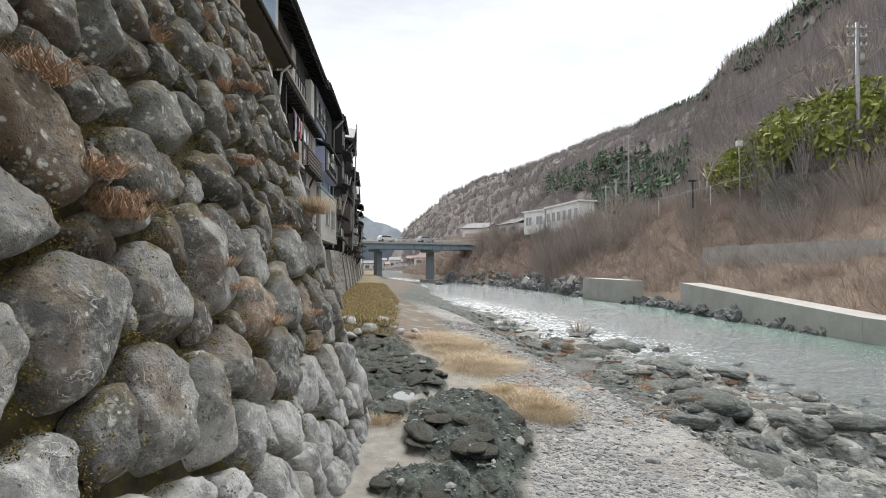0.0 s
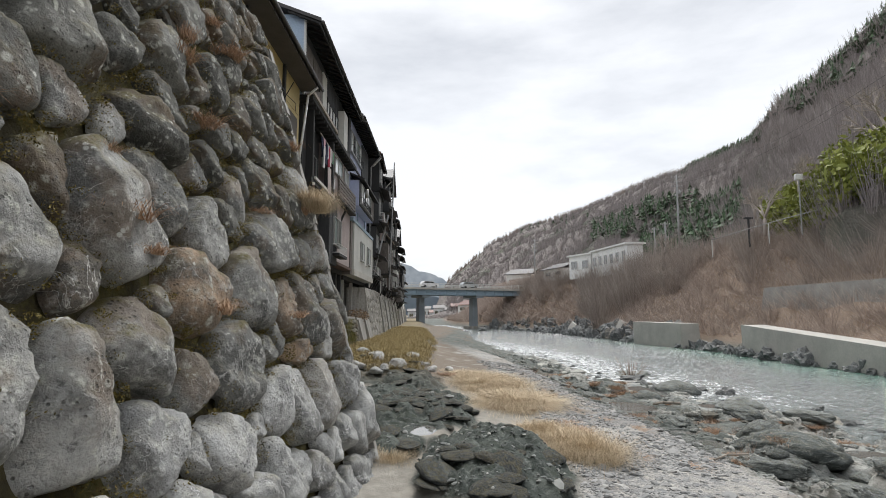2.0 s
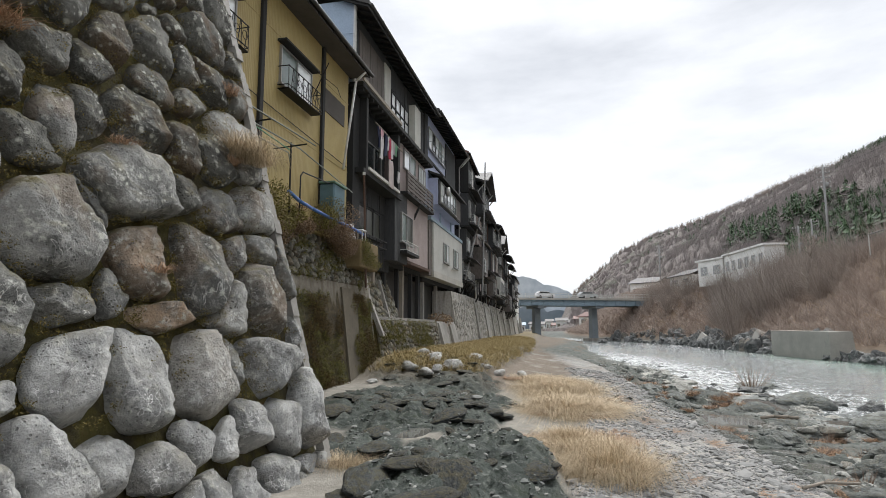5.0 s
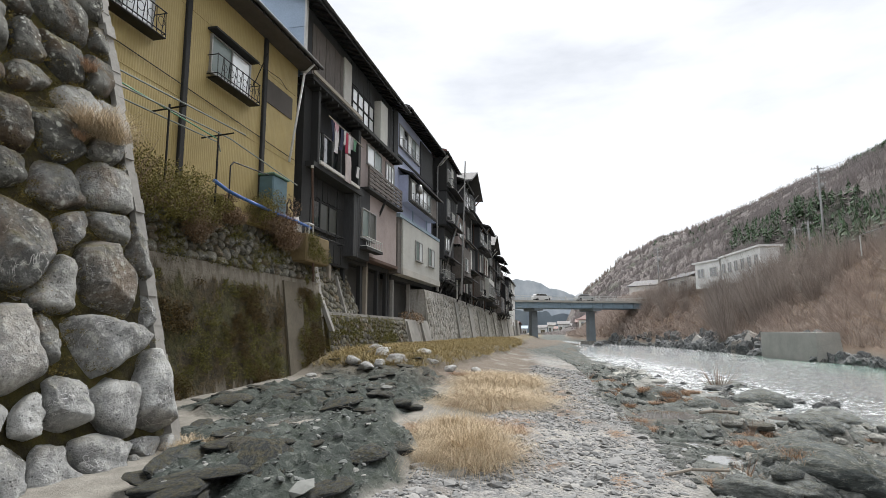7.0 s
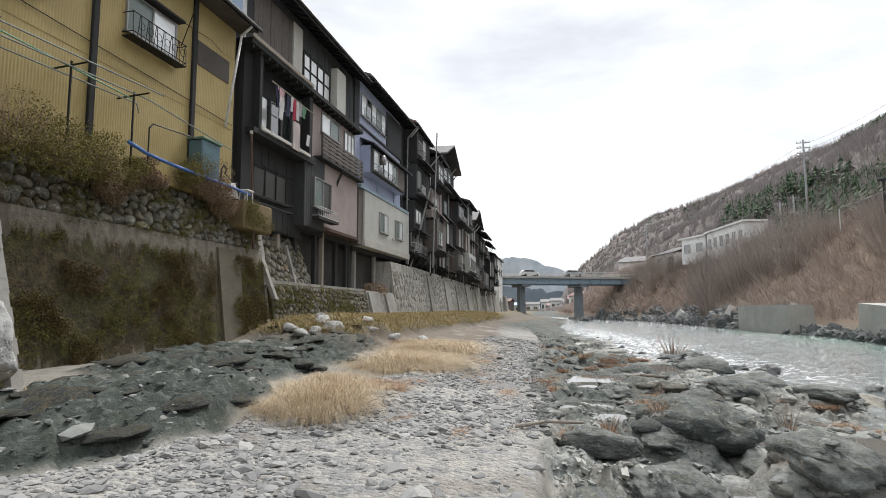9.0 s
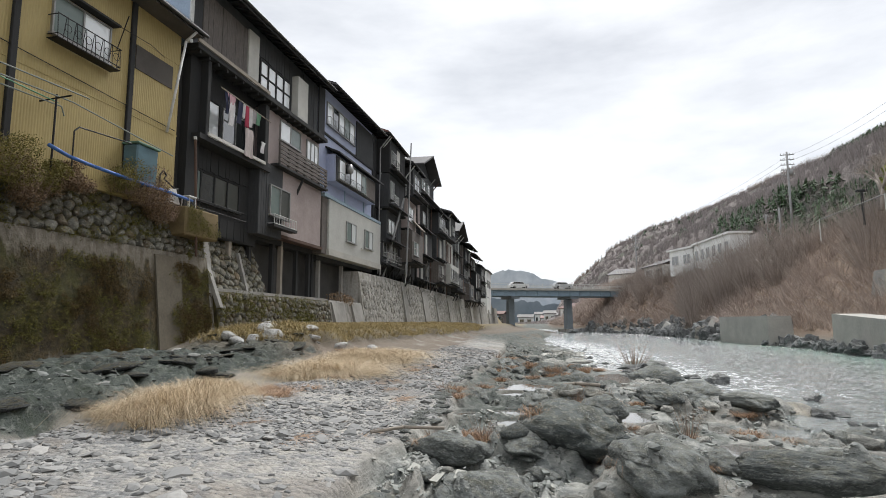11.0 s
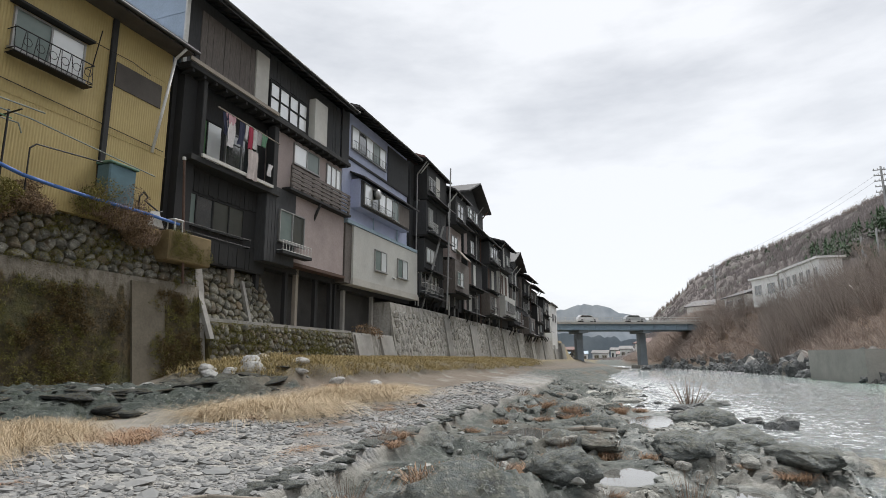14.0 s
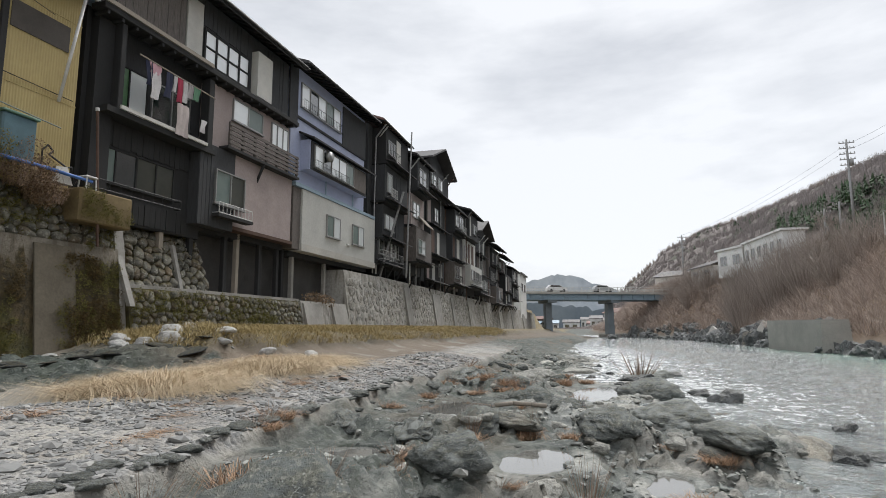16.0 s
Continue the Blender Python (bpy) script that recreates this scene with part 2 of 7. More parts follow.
# ---- geometry helpers ----
class Shape:
    """Collects vertices and faces of one mesh."""

    def __init__(self):
        self.v, self.f = [], []

    def add(self, verts, faces):
        k = len(self.v)
        self.v += [tuple(p) for p in verts]
        self.f += [tuple(k + i for i in q) for q in faces]
        return self

    def box(self, x0, x1, y0, y1, z0, z1):
        p = [(x, y, z) for z in (z0, z1) for y in (y0, y1) for x in (x0, x1)]
        return self.add(p, [(0, 2, 3, 1), (4, 5, 7, 6), (0, 1, 5, 4), (2, 6, 7, 3), (0, 4, 6, 2), (1, 3, 7, 5)])

    def soft(self, x0, x1, y0, y1, z0, z1, r=0.01):
        """A box with chamfered edges."""
        bm = bmesh.new()
        bmesh.ops.create_cube(bm, size=1.0, matrix=Matrix.LocRotScale(((x0 + x1) / 2, (y0 + y1) / 2, (z0 + z1) / 2), None, (abs(x1 - x0), abs(y1 - y0), abs(z1 - z0))))
        bmesh.ops.bevel(bm, geom=bm.edges[:], offset=r, segments=1, affect="EDGES")
        bm.verts.index_update()
        self.add([v.co[:] for v in bm.verts], [[v.index for v in f.verts] for f in bm.faces])
        bm.free()
        return self

    def prism(self, profile, x0, x1, axis="x"):
        """Extrude a closed (a, b) profile along an axis."""
        n = len(profile)
        if axis == "x":
            a, b = [(x0, p, q) for p, q in profile], [(x1, p, q) for p, q in profile]
        elif axis == "y":
            a, b = [(p, x0, q) for p, q in profile], [(p, x1, q) for p, q in profile]
        else:
            a, b = [(p, q, x0) for p, q in profile], [(p, q, x1) for p, q in profile]
        return self.add(a + b, [tuple(range(n))[::-1], tuple(range(n, 2 * n))] + [(i, (i + 1) % n, n + (i + 1) % n, n + i) for i in range(n)])

    def rod(self, a, b, r, r2=None, sides=8):
        a, b = Vector(a), Vector(b)
        q = (b - a).to_track_quat("Z", "Y")
        r2 = r if r2 is None else r2
        ring = [q @ Vector((math.cos(t), math.sin(t), 0)) for t in (2 * math.pi * i / sides for i in range(sides))]
        return self.add([a + p * r for p in ring] + [b + p * r2 for p in ring],
                        [tuple(range(sides))[::-1], tuple(range(sides, 2 * sides))] + [(i, (i + 1) % sides, sides + (i + 1) % sides, sides + i) for i in range(sides)])

    def pipe(self, points, r, sides=6):
        for a, b in zip(points, points[1:]):
            self.rod(a, b, r, sides=sides)
        return self

    def mesh(self, name, material, smooth=False):
        me = bpy.data.meshes.new(name)
        me.from_pydata(self.v, [], self.f)
        me.materials.append(material)
        if smooth:
            me.shade_smooth()
        me.validate()
        return me


def part(name, shape, material, parent=None, label="", smooth=False):
    """Link a shape as one mesh object, under a thing where one is given."""
    ob = new(name, shape.mesh(name, material, smooth))
    ob.parent = parent
    if label:
        ob["label"] = label
    return ob


def thing(name, m, label, category, group="", kind=""):
    ob = new(name)
    ob.matrix_world = m
    return tagged(ob, label, category, group, kind)


def fast_mesh(name, verts, faces, material, smooth=False):
    """A mesh from arrays of vertices and equal-sided faces."""
    me = bpy.data.meshes.new(name)
    verts, faces = np.asarray(verts, np.float32), np.asarray(faces, np.int32)
    k = faces.shape[1]
    me.vertices.add(len(verts))
    me.vertices.foreach_set("co", verts.ravel())
    me.loops.add(faces.size)
    me.loops.foreach_set("vertex_index", faces.ravel())
    me.polygons.add(len(faces))
    me.polygons.foreach_set("loop_start", np.arange(0, faces.size, k, dtype=np.int32))
    me.polygons.foreach_set("use_smooth", np.full(len(faces), smooth))
    me.materials.append(material)
    me.update(calc_edges=True)
    return me


def stuff(name, verts, faces, material, label, category, smooth=False, kind="stuff"):
    return tagged(new(name, fast_mesh(name, verts, faces, material, smooth)), label, category, "", kind)


def grid_faces(nx, ny):
    i, j = np.meshgrid(np.arange(nx - 1), np.arange(ny - 1), indexing="ij")
    a = (i * ny + j).ravel()
    return np.stack([a, a + ny, a + ny + 1, a + 1], 1)


def sstep(a, b, x):
    t = np.clip((x - a) / (b - a), 0, 1)
    return t * t * (3 - 2 * t)


def lattice(ix, iy, seed):
    h = (ix.astype(np.int64) * 374761393 + iy.astype(np.int64) * 668265263 + seed * 1442695041) & 0x7FFFFFFF
    h = ((h ^ (h >> 13)) * 1274126177) & 0x7FFFFFFF
    return ((h ^ (h >> 16)) & 0xFFFF) / 65535.0


def vnoise(x, y, seed=0):
    """Smooth value noise in 0..1 on arrays."""
    x, y = np.asarray(x, float), np.asarray(y, float)
    ix, iy = np.floor(x), np.floor(y)
    fx, fy = x - ix, y - iy
    fx, fy = fx * fx * (3 - 2 * fx), fy * fy * (3 - 2 * fy)
    a, b = lattice(ix, iy, seed), lattice(ix + 1, iy, seed)
    c, d = lattice(ix, iy + 1, seed), lattice(ix + 1, iy + 1, seed)
    return (a * (1 - fx) + b * fx) * (1 - fy) + (c * (1 - fx) + d * fx) * fy


def fbm(x, y, octaves=4, seed=0):
    s, amp, tot = 0, 1.0, 0
    for k in range(octaves):
        s = s + amp * vnoise(x * 2 ** k, y * 2 ** k, seed + k * 17)
        tot += amp
        amp *= 0.5
    return s / tot


# ---- the plan: shorelines, the row of houses, the ground's height ----
WATER = -1.05
A0 = Vector((-6.42, 19.4, 0))
U = Vector((-0.0771, 0.997, 0))
NRM = Vector((0.997, 0.0771, 0))
B0 = A0 + U * 24.3
UB = Vector((-0.118, 0.993, 0))
NB = Vector((0.993, 0.118, 0))


def shore_left(y):
    base = np.interp(y, [-30, 8, 13, 17.3, 19.6, 22, 24, 28, 31, 36, 42, 50, 60, 80, 95, 120, 133, 160, 190, 260], [17, 14.5, 13.2, 12.6, 12.2, 11.5, 10.7, 9.4, 8.2, 7.4, 6.3, 5.4, 3.2, -0.9, -4.6, -9.0, -13.2, -17.5, -26, -45])
    return base + (fbm(y * 0.45, y * 0 + 3.1, 3, 5) - 0.5) * 1.7


def shore_right(y):
    return np.interp(y, [-60, 27, 35, 44, 53, 60, 65, 72, 90, 110, 123, 138, 160, 200, 260], [25, 24.5, 23.5, 22.9, 22.4, 21.9, 21.0, 19.3, 16.4, 13.3, 9, 1.8, -6, -15, -21])


def house_line(y):
    return np.where(y < 43.6, -6.42 - 0.0773 * (y - 19.4), -8.29 - 0.1188 * (y - 43.6))


MOUNDS = [(0.42, 11.5, 1.25, 2.5, 0.42), (-1.1, 15.7, 1.25, 2.5, 0.30), (-1.35, 12.4, 0.6, 0.7, 0.16), (-2.2, 21.4, 1.1, 1.1, 0.24), (-3.3, 16.9, 1.35, 2.6, 0.20), (0.2, 8.6, 1.3, 0.8, 0.18), (-1.0, 18.9, 0.9, 0.8, 0.16), (-2.6, 19.6, 0.9, 0.8, 0.16), (-2.1, 17.4, 2.0, 2.3, 0.06), (-3.5, 22.9, 1.9, 2.1, 0.02)]
ROCKS = [(6.6, 15.0, 0.78, 1.15, 0.46), (7.1, 17.3, 0.5, 0.75, 0.28), (7.75, 12.8, 0.68, 0.8, 0.34), (6.3, 12.0, 0.75, 0.7, 0.22), (9.25, 23.8, 0.85, 1.2, 0.30), (8.6, 28.6, 0.9, 1.3, 0.3), (10.7, 22.0, 0.8, 0.9, 0.26), (10.0, 20.6, 0.8, 0.7, 0.24), (8.6, 15.2, 0.5, 0.5, 0.22), (10.4, 15.6, 0.9, 0.7, 0.25), (6.3, 20.6, 0.7, 0.9, 0.2), (8.4, 36.0, 0.9, 1.6, 0.25), (5.7, 19.4, 0.55, 0.5, 0.18), (8.3, 21.2, 0.7, 0.8, 0.26), (9.0, 12.8, 0.6, 0.6, 0.24), (5.6, 13.4, 0.5, 0.7, 0.16), (6.2, 24.6, 0.7, 1.0, 0.2), (11.2, 18.2, 0.8, 0.6, 0.24), (5.2, 26.4, 0.8, 1.1, 0.2)]
POOLS = [(5.2, 22.3, 0.72, 1.25), (5.4, 18.0, 0.40, 0.32), (5.7, 16.5, 0.30, 0.45), (4.95, 16.6, 0.18, 0.25), (7.62, 18.95, 0.38, 0.72), (9.25, 18.8, 0.22, 0.5), (9.35, 16.45, 0.48, 0.7), (7.85, 15.4, 0.24, 0.36), (7.0, 12.4, 0.13, 0.48), (7.55, 14.65, 0.13, 0.42), (8.37, 12.35, 0.15, 0.28), (8.4, 23.8, 0.5, 0.55), (7.3, 28.2, 0.6, 1.8), (9.3, 14.6, 0.45, 0.3), (6.75, 34.6, 0.9, 1.9), (-0.9, 13.5, 0.22, 0.5), (10.6, 17.1, 0.55, 0.3), (5.15, 20.3, 0.3, 0.35)]
POOL_LEVEL = []


def gravel_left(y):
    return np.interp(y, [4, 9, 11.4, 13, 14.1, 17, 21, 26, 34, 60], [1.0, 1.3, 1.8, 2.0, 2.3, 1.6, 1.07, 0.5, -0.06, -5])


def gravel_right(y):
    return np.interp(y, [4, 9, 11.7, 13.6, 15.4, 17.5, 20.6, 23, 25.4, 31.4, 40, 60], [5.6, 5.4, 5.1, 5.0, 4.9, 4.5, 3.95, 3.4, 3.2, 2.5, 1.2, -2.5])


def ground_zones(x, y):
    """Gravel, bedrock, dry grass bank and sand as weights in 0..1."""
    w = (fbm(x * 0.8, y * 0.8, 3, 21) - 0.5) * 1.6
    left, right = gravel_left(y), gravel_right(y)
    wig = w * 0.45
    gravel = sstep(-0.15, 0.15, x - left + wig) * sstep(-0.12, 0.12, right - x + wig * 0.5)
    shelf = sstep(-0.1, 0.25, x - right - wig * 0.5)
    dark = 0 * x
    for cx, cy, rx, ry, _ in MOUNDS:
        q = ((x - cx) / rx) ** 2 + ((y - cy) / ry) ** 2
        dark = np.maximum(dark, sstep(1.25, 0.95, q + w * 0.7))
    dark = dark * sstep(-0.1, 0.2, left - x - wig)
    beyond = sstep(40, 58, y)
    gravel, shelf = gravel * (1 - beyond), np.maximum(shelf, beyond)
    bank = sstep(4.9, 4.0, x - house_line(y) + w * 0.9) * sstep(21, 25, y)
    return gravel, shelf, dark, bank


def ground_height(x, y):
    xl, xr = shore_left(y), shore_right(y)
    gravel, shelf, dark, bank = ground_zones(x, y)
    gl, gr = gravel_left(y), gravel_right(y)
    z = -0.13 * sstep(-4, 0, x - gl) - 0.29 * np.clip((x - gl) / np.maximum(gr - gl, 0.5), 0, 1) - 0.20 * sstep(0.0, 0.16, x - gr)
    z = z - 0.60 * np.clip((x - gr - 0.4) / np.maximum(xl - gr - 0.4, 0.5), 0, 1) - 0.9 * sstep(0.0, 4.0, x - xl)
    z = z + bank * 0.55 + sstep(7, 3, x - house_line(y)) * 0.28 * sstep(15, 26, y)
    n1 = fbm(x * 1.3 + y * 0.3, y * 0.55, 4, 2)
    ridge = 1 - np.abs(2 * fbm(x * 1.9 + y * 0.5, y * 0.7 - x * 0.2, 4, 9) - 1)
    fine = fbm(x * 4.2 + y, y * 3.0, 4, 31)
    near = sstep(80, 35, y)
    hump = np.abs(2 * fbm(x * 0.85 + y * 0.25, y * 0.55, 3, 61) - 1)
    knob = np.abs(2 * fbm(x * 2.3 + y * 0.5, y * 1.7 - x * 0.3, 3, 63) - 1)
    near = near * (0.3 + 0.7 * sstep(-0.3, 2.2, xl - x))
    z = z + shelf * near * ((n1 - 0.5) * 0.18 + (hump - 0.25) * 0.36 + (knob - 0.25) * 0.24 + (fine - 0.5) * 0.20 + 0.02)
    su, sv = x * 0.95 + y * 0.30, y * 0.95 - x * 0.30
    crag = 1 - np.abs(2 * fbm(su * 4.2, sv * 1.5, 3, 71) - 1)
    layer = np.mod(su * 2.1 + fbm(su * 0.7, sv * 0.7, 3, 15) * 2.6, 1.0)
    chip = vnoise(su * 11, sv * 6, 37) - 0.5 + 0.6 * (vnoise(su * 22, sv * 13, 38) - 0.5)
    steps = (layer - 0.5) * sstep(0.42, 0.6, fbm(x * 0.6, y * 0.6, 2, 29))
    z = z + shelf * near * ((crag - 0.75) * 0.15 + steps * 0.15 + chip * 0.085)
    z = z + dark * ((ridge - 0.7) * 0.14 + (fine - 0.5) * 0.09 + (crag - 0.75) * 0.12 + (layer - 0.5) * 0.10 + chip * 0.05 + 0.03)
    z = z + (1 - shelf) * (fbm(x * 0.7, y * 0.7, 3, 44) - 0.5) * 0.10
    z = z + gravel * 0.05
    for cx, cy, rx, ry, h in MOUNDS + ROCKS:
        q = ((x - cx) / rx) ** 2 + ((y - cy) / ry) ** 2 + (n1 - 0.5) * 0.9
        z = z + h * np.clip(1 - q, 0, 1.2) ** 0.6 * (0.8 + 0.4 * fine)
    for (cx, cy, rx, ry), lev in zip(POOLS, POOL_LEVEL):
        q = ((x - cx) / rx) ** 2 + ((y - cy) / ry) ** 2 + (fine - 0.5) * 0.9
        hollow = sstep(1.6, 0.8, q)
        z = np.where((q < 5) & ((x - cx) ** 2 + (y - cy) ** 2 < 9), np.minimum(z, lev + 0.03 + 0.035 * np.clip(q - 1, 0, None)), z)
        z = np.where((x - cx) ** 2 + (y - cy) ** 2 < 9, np.maximum(z, lev + 0.06) * (1 - hollow) * sstep(6, 3, q) + z * (1 - hollow) * (1 - sstep(6, 3, q)) + (lev - 0.07) * hollow, z)
    ramp = 1.75 * np.clip(1 - y / 4.6, 0, 1.2) * sstep(4.2, 1.4, x)
    z = z + ramp
    # beyond the river: the bank, the road terrace
    e = x - xr
    rise = np.interp(e, [-5, -1.5, 0, 1.5, 3, 13, 24, 60, 3000], [-2.2, -1.6, -1.05, 0.2, 1.3, 10.4, 11.3, 14, 14]) + (fbm(x * 0.3, y * 0.3, 3, 12) - 0.5) * 1.1 * sstep(1, 5, e)
    mid = (xl + xr) / 2
    z = np.where(x > mid, np.maximum(rise, -2.2), z)
    # the street behind the houses
    back = house_line(y) - x
    z = np.where(back > 3, z + (6.0 - z) * sstep(3.0, 4.0, back) * sstep(8, 13, y), z)
    far = sstep(175, 215, y) * sstep(16, 4, x)
    z = np.maximum(z, -2.2) * (1 - far) + far * 0.5
    return z


rim = np.linspace(0, 2 * np.pi, 40)
levels = [float(np.percentile(ground_height(cx + 1.3 * rx * np.cos(rim), cy + 1.3 * ry * np.sin(rim)), 48)) for cx, cy, rx, ry in POOLS]
POOL_LEVEL += levels


def ground_at(x, y):
    return float(ground_height(np.array([float(x)]), np.array([float(y)]))[0])


# ---- materials of ground and water ----
mm = Mat("river_bed", 0.9)
zone = mm.split(mm.attr("zone"))
zone2 = mm.split(mm.attr("zone_b"))
flat = mm.pos((1, 1, 0.3))
peb = mm.voronoi(17, flat)
pebc = mm.split(mm.voronoi(17, flat, out="Color"))[0]
peb2c = mm.split(mm.voronoi(38, flat, out="Color"))[0]
n_big = mm.noise(0.55, 5, 0.6)
n_mid = mm.noise(3.0, 6, 0.7)
n_fine = mm.noise(24, 5, 0.7)
grav = mm.ramp(pebc, (0.0, (0.13, 0.137, 0.142)), (0.5, (0.27, 0.278, 0.278)), (0.85, (0.40, 0.395, 0.38)), (1.0, (0.54, 0.52, 0.49)))
grav = mm.mix(0.45, grav, mm.ramp(peb2c, (0.0, (0.13, 0.134, 0.136)), (1.0, (0.34, 0.335, 0.32))))
grav = mm.mix(mm.ramp(mm.math("ADD", n_mid, mm.math("MULTIPLY", n_big, 0.6)), (0.70, 0.0), (0.92, 0.8)), grav, mm.ramp(n_fine, (0.3, (0.40, 0.375, 0.33)), (0.7, (0.52, 0.49, 0.44))))
sand = mm.ramp(n_mid, (0.3, (0.20, 0.187, 0.16)), (0.7, (0.36, 0.335, 0.29)))
lay = mm.noise(2.2, 6, 0.7, mm.pos((1.0, 0.55, 3.0), rot=(0, 0, 0.25)))
darkr = mm.ramp(lay, (0.3, (0.018, 0.024, 0.021)), (0.5, (0.05, 0.062, 0.053)), (0.66, (0.105, 0.118, 0.102)), (0.8, (0.2, 0.197, 0.185)))
darkr = mm.mix(mm.ramp(n_mid, (0.5, 0.0), (0.66, 0.7)), darkr, (0.03, 0.042, 0.022))
darkr = mm.mix(mm.ramp(n_fine, (0.6, 0.0), (0.74, 0.6)), darkr, (0.17, 0.165, 0.15))
shelf_c = mm.ramp(lay, (0.32, (0.12, 0.132, 0.127)), (0.45, (0.24, 0.252, 0.24)), (0.57, (0.38, 0.38, 0.35)), (0.74, (0.57, 0.555, 0.50)))
shelf_c = mm.mix(mm.ramp(n_mid, (0.52, 0.0), (0.66, 0.6)), shelf_c, (0.10, 0.115, 0.095))
shelf_c = mm.mix(mm.ramp(n_fine, (0.6, 0.0), (0.75, 0.45)), shelf_c, (0.48, 0.47, 0.43))
n_grit = mm.noise(10, 5, 0.75)
shelf_c = mm.mix(mm.ramp(n_grit, (0.34, 0.8), (0.44, 0.0)), shelf_c, (0.05, 0.058, 0.052))
shelf_c = mm.mix(mm.ramp(n_grit, (0.56, 0.0), (0.64, 0.5)), shelf_c, (0.52, 0.52, 0.47))
darkr = mm.mix(mm.ramp(n_grit, (0.54, 0.0), (0.64, 0.6)), darkr, (0.20, 0.21, 0.19))
dry = mm.ramp(n_mid, (0.25, (0.10, 0.08, 0.042)), (0.5, (0.20, 0.16, 0.085)), (0.75, (0.31, 0.25, 0.135)))
litter = mm.ramp(n_fine, (0.3, (0.10, 0.078, 0.058)), (0.7, (0.23, 0.18, 0.132)))
c = mm.mix(zone[0], sand, grav)
c = mm.mix(zone[1], c, shelf_c)
c = mm.mix(zone[2], c, darkr)
c = mm.mix(zone2[0], c, dry)
c = mm.mix(zone2[1], c, litter)
c = mm.mix(zone2[2], c, mm.mix(n_mid, (0.19, 0.135, 0.098), (0.34, 0.255, 0.185)))
mm.color(c)
h = mm.math("ADD", mm.math("MULTIPLY", mm.math("SUBTRACT", 1.0, peb), zone[0]), mm.math("MULTIPLY", n_fine, 0.8))
mm.bump(mm.math("ADD", h, mm.math("MULTIPLY", lay, 1.2)), 0.9, 0.045)
river_bed = mm.m

mm = Mat("river_water", 0.06, spec=0.85)
p = mm.pos((0.8, 1.25, 1), rot=(0, 0, -0.15))
n1 = mm.noise(1.5, 5, 0.62, p, 0.8)
n2 = mm.noise(6.5, 4, 0.6, p, 0.5)
nb = mm.noise(0.11, 4, 0.6)
fo = mm.noise(2.2, 7, 0.74, mm.pos((1.5, 1.1, 1), rot=(0, 0, -0.2)), 1.0)
rap = mm.attr("rapid")
foam = mm.ramp(mm.math("ADD", fo, mm.math("MULTIPLY", mm.split(rap)[0], 0.24)), (0.66, 0.0), (0.86, 0.85))
green = mm.mix(mm.split(rap)[1], mm.mix(nb, (0.10, 0.125, 0.12), (0.17, 0.195, 0.19)), mm.mix(nb, (0.05, 0.13, 0.095), (0.09, 0.19, 0.14)))
mm.color(mm.mix(foam, green, (0.78, 0.80, 0.80)))
mm.rough(mm.ramp(foam, (0.0, 0.07), (1.0, 0.6)))
n3 = mm.noise(15, 3, 0.6, p, 0.6)
mm.bump(mm.math("ADD", mm.math("ADD", n1, mm.math("MULTIPLY", n3, 0.22)), mm.math("MULTIPLY", n2, 0.6)), 0.95, 0.17)
river_water = mm.m

mm = Mat("still_water", 0.03)
mm.b.inputs["IOR"].default_value = 2.2
mm.color(mm.mix(mm.noise(0.8, 3), (0.10, 0.095, 0.08), (0.22, 0.22, 0.21)))
mm.bump(mm.noise(5, 2), 0.05, 0.01)
still_water = mm.m

# ---- ground: one sheet to the horizon ----
def axis(parts):
    return np.unique(np.round(np.concatenate([np.arange(a, b, s) for a, b, s in parts]), 3))


gx = axis([(-3000, -200, 400), (-200, -40, 20), (-40, -9, 1.2), (-9, -2, 0.13), (-2, 2.4, 0.06), (2.4, 4.4, 0.11), (4.4, 11.6, 0.05), (11.6, 14, 0.12), (14, 26, 0.4), (26, 60, 1.5), (60, 200, 10), (200, 3201, 400)])
gy = axis([(-3000, -200, 400), (-200, -20, 15), (-20, 3, 0.8), (3, 7, 0.2), (7, 19, 0.05), (19, 25, 0.09), (25, 34, 0.16), (34, 50, 0.3), (50, 80, 0.7), (80, 230, 2.0), (230, 400, 12), (400, 3001, 400)])
GX, GY = np.meshgrid(gx, gy, indexing="ij")
GZ = ground_height(GX, GY)
gme = fast_mesh("ground", np.stack([GX, GY, GZ], -1).reshape(-1, 3), grid_faces(len(gx), len(gy)), river_bed, True)
g_gravel, g_shelf, g_dark, g_bank = (a.ravel() for a in ground_zones(GX, GY))
fx, fy = GX.ravel(), GY.ravel()
g_dark = np.maximum(g_dark, 0.8 * g_shelf * sstep(4.8, 2.6, fx - gravel_right(fy) + (fbm(fx * 0.8, fy * 0.8, 3, 55) - 0.5) * 5) * sstep(13.2, 17, fy))
g_dark = np.maximum(g_dark, 0.7 * sstep(30, 46, fy) * g_shelf * (1 - g_bank) * sstep(0.36, 0.5, fbm(fx * 0.7, fy * 0.4, 3, 58)))
g_dark = np.maximum(g_dark, 3.2 * g_bank * (1 - g_bank))
g_gravel = np.maximum(g_gravel, sstep(26, 34, fy) * sstep(0.35, 0.5, fbm(fx * 0.35, fy * 0.35, 3, 66)) * (fx < shore_left(fy)) * (fx > gravel_left(fy) - 0.5) * (fx < gravel_right(fy) + 1.2))
over = sstep(0.2, 1.5, fx - shore_right(fy))
litter_w = sstep(0.56, 0.68, fbm(fx * 0.9, fy * 0.9, 3, 77)) * (0.3 * g_shelf + 0.35 * g_gravel)
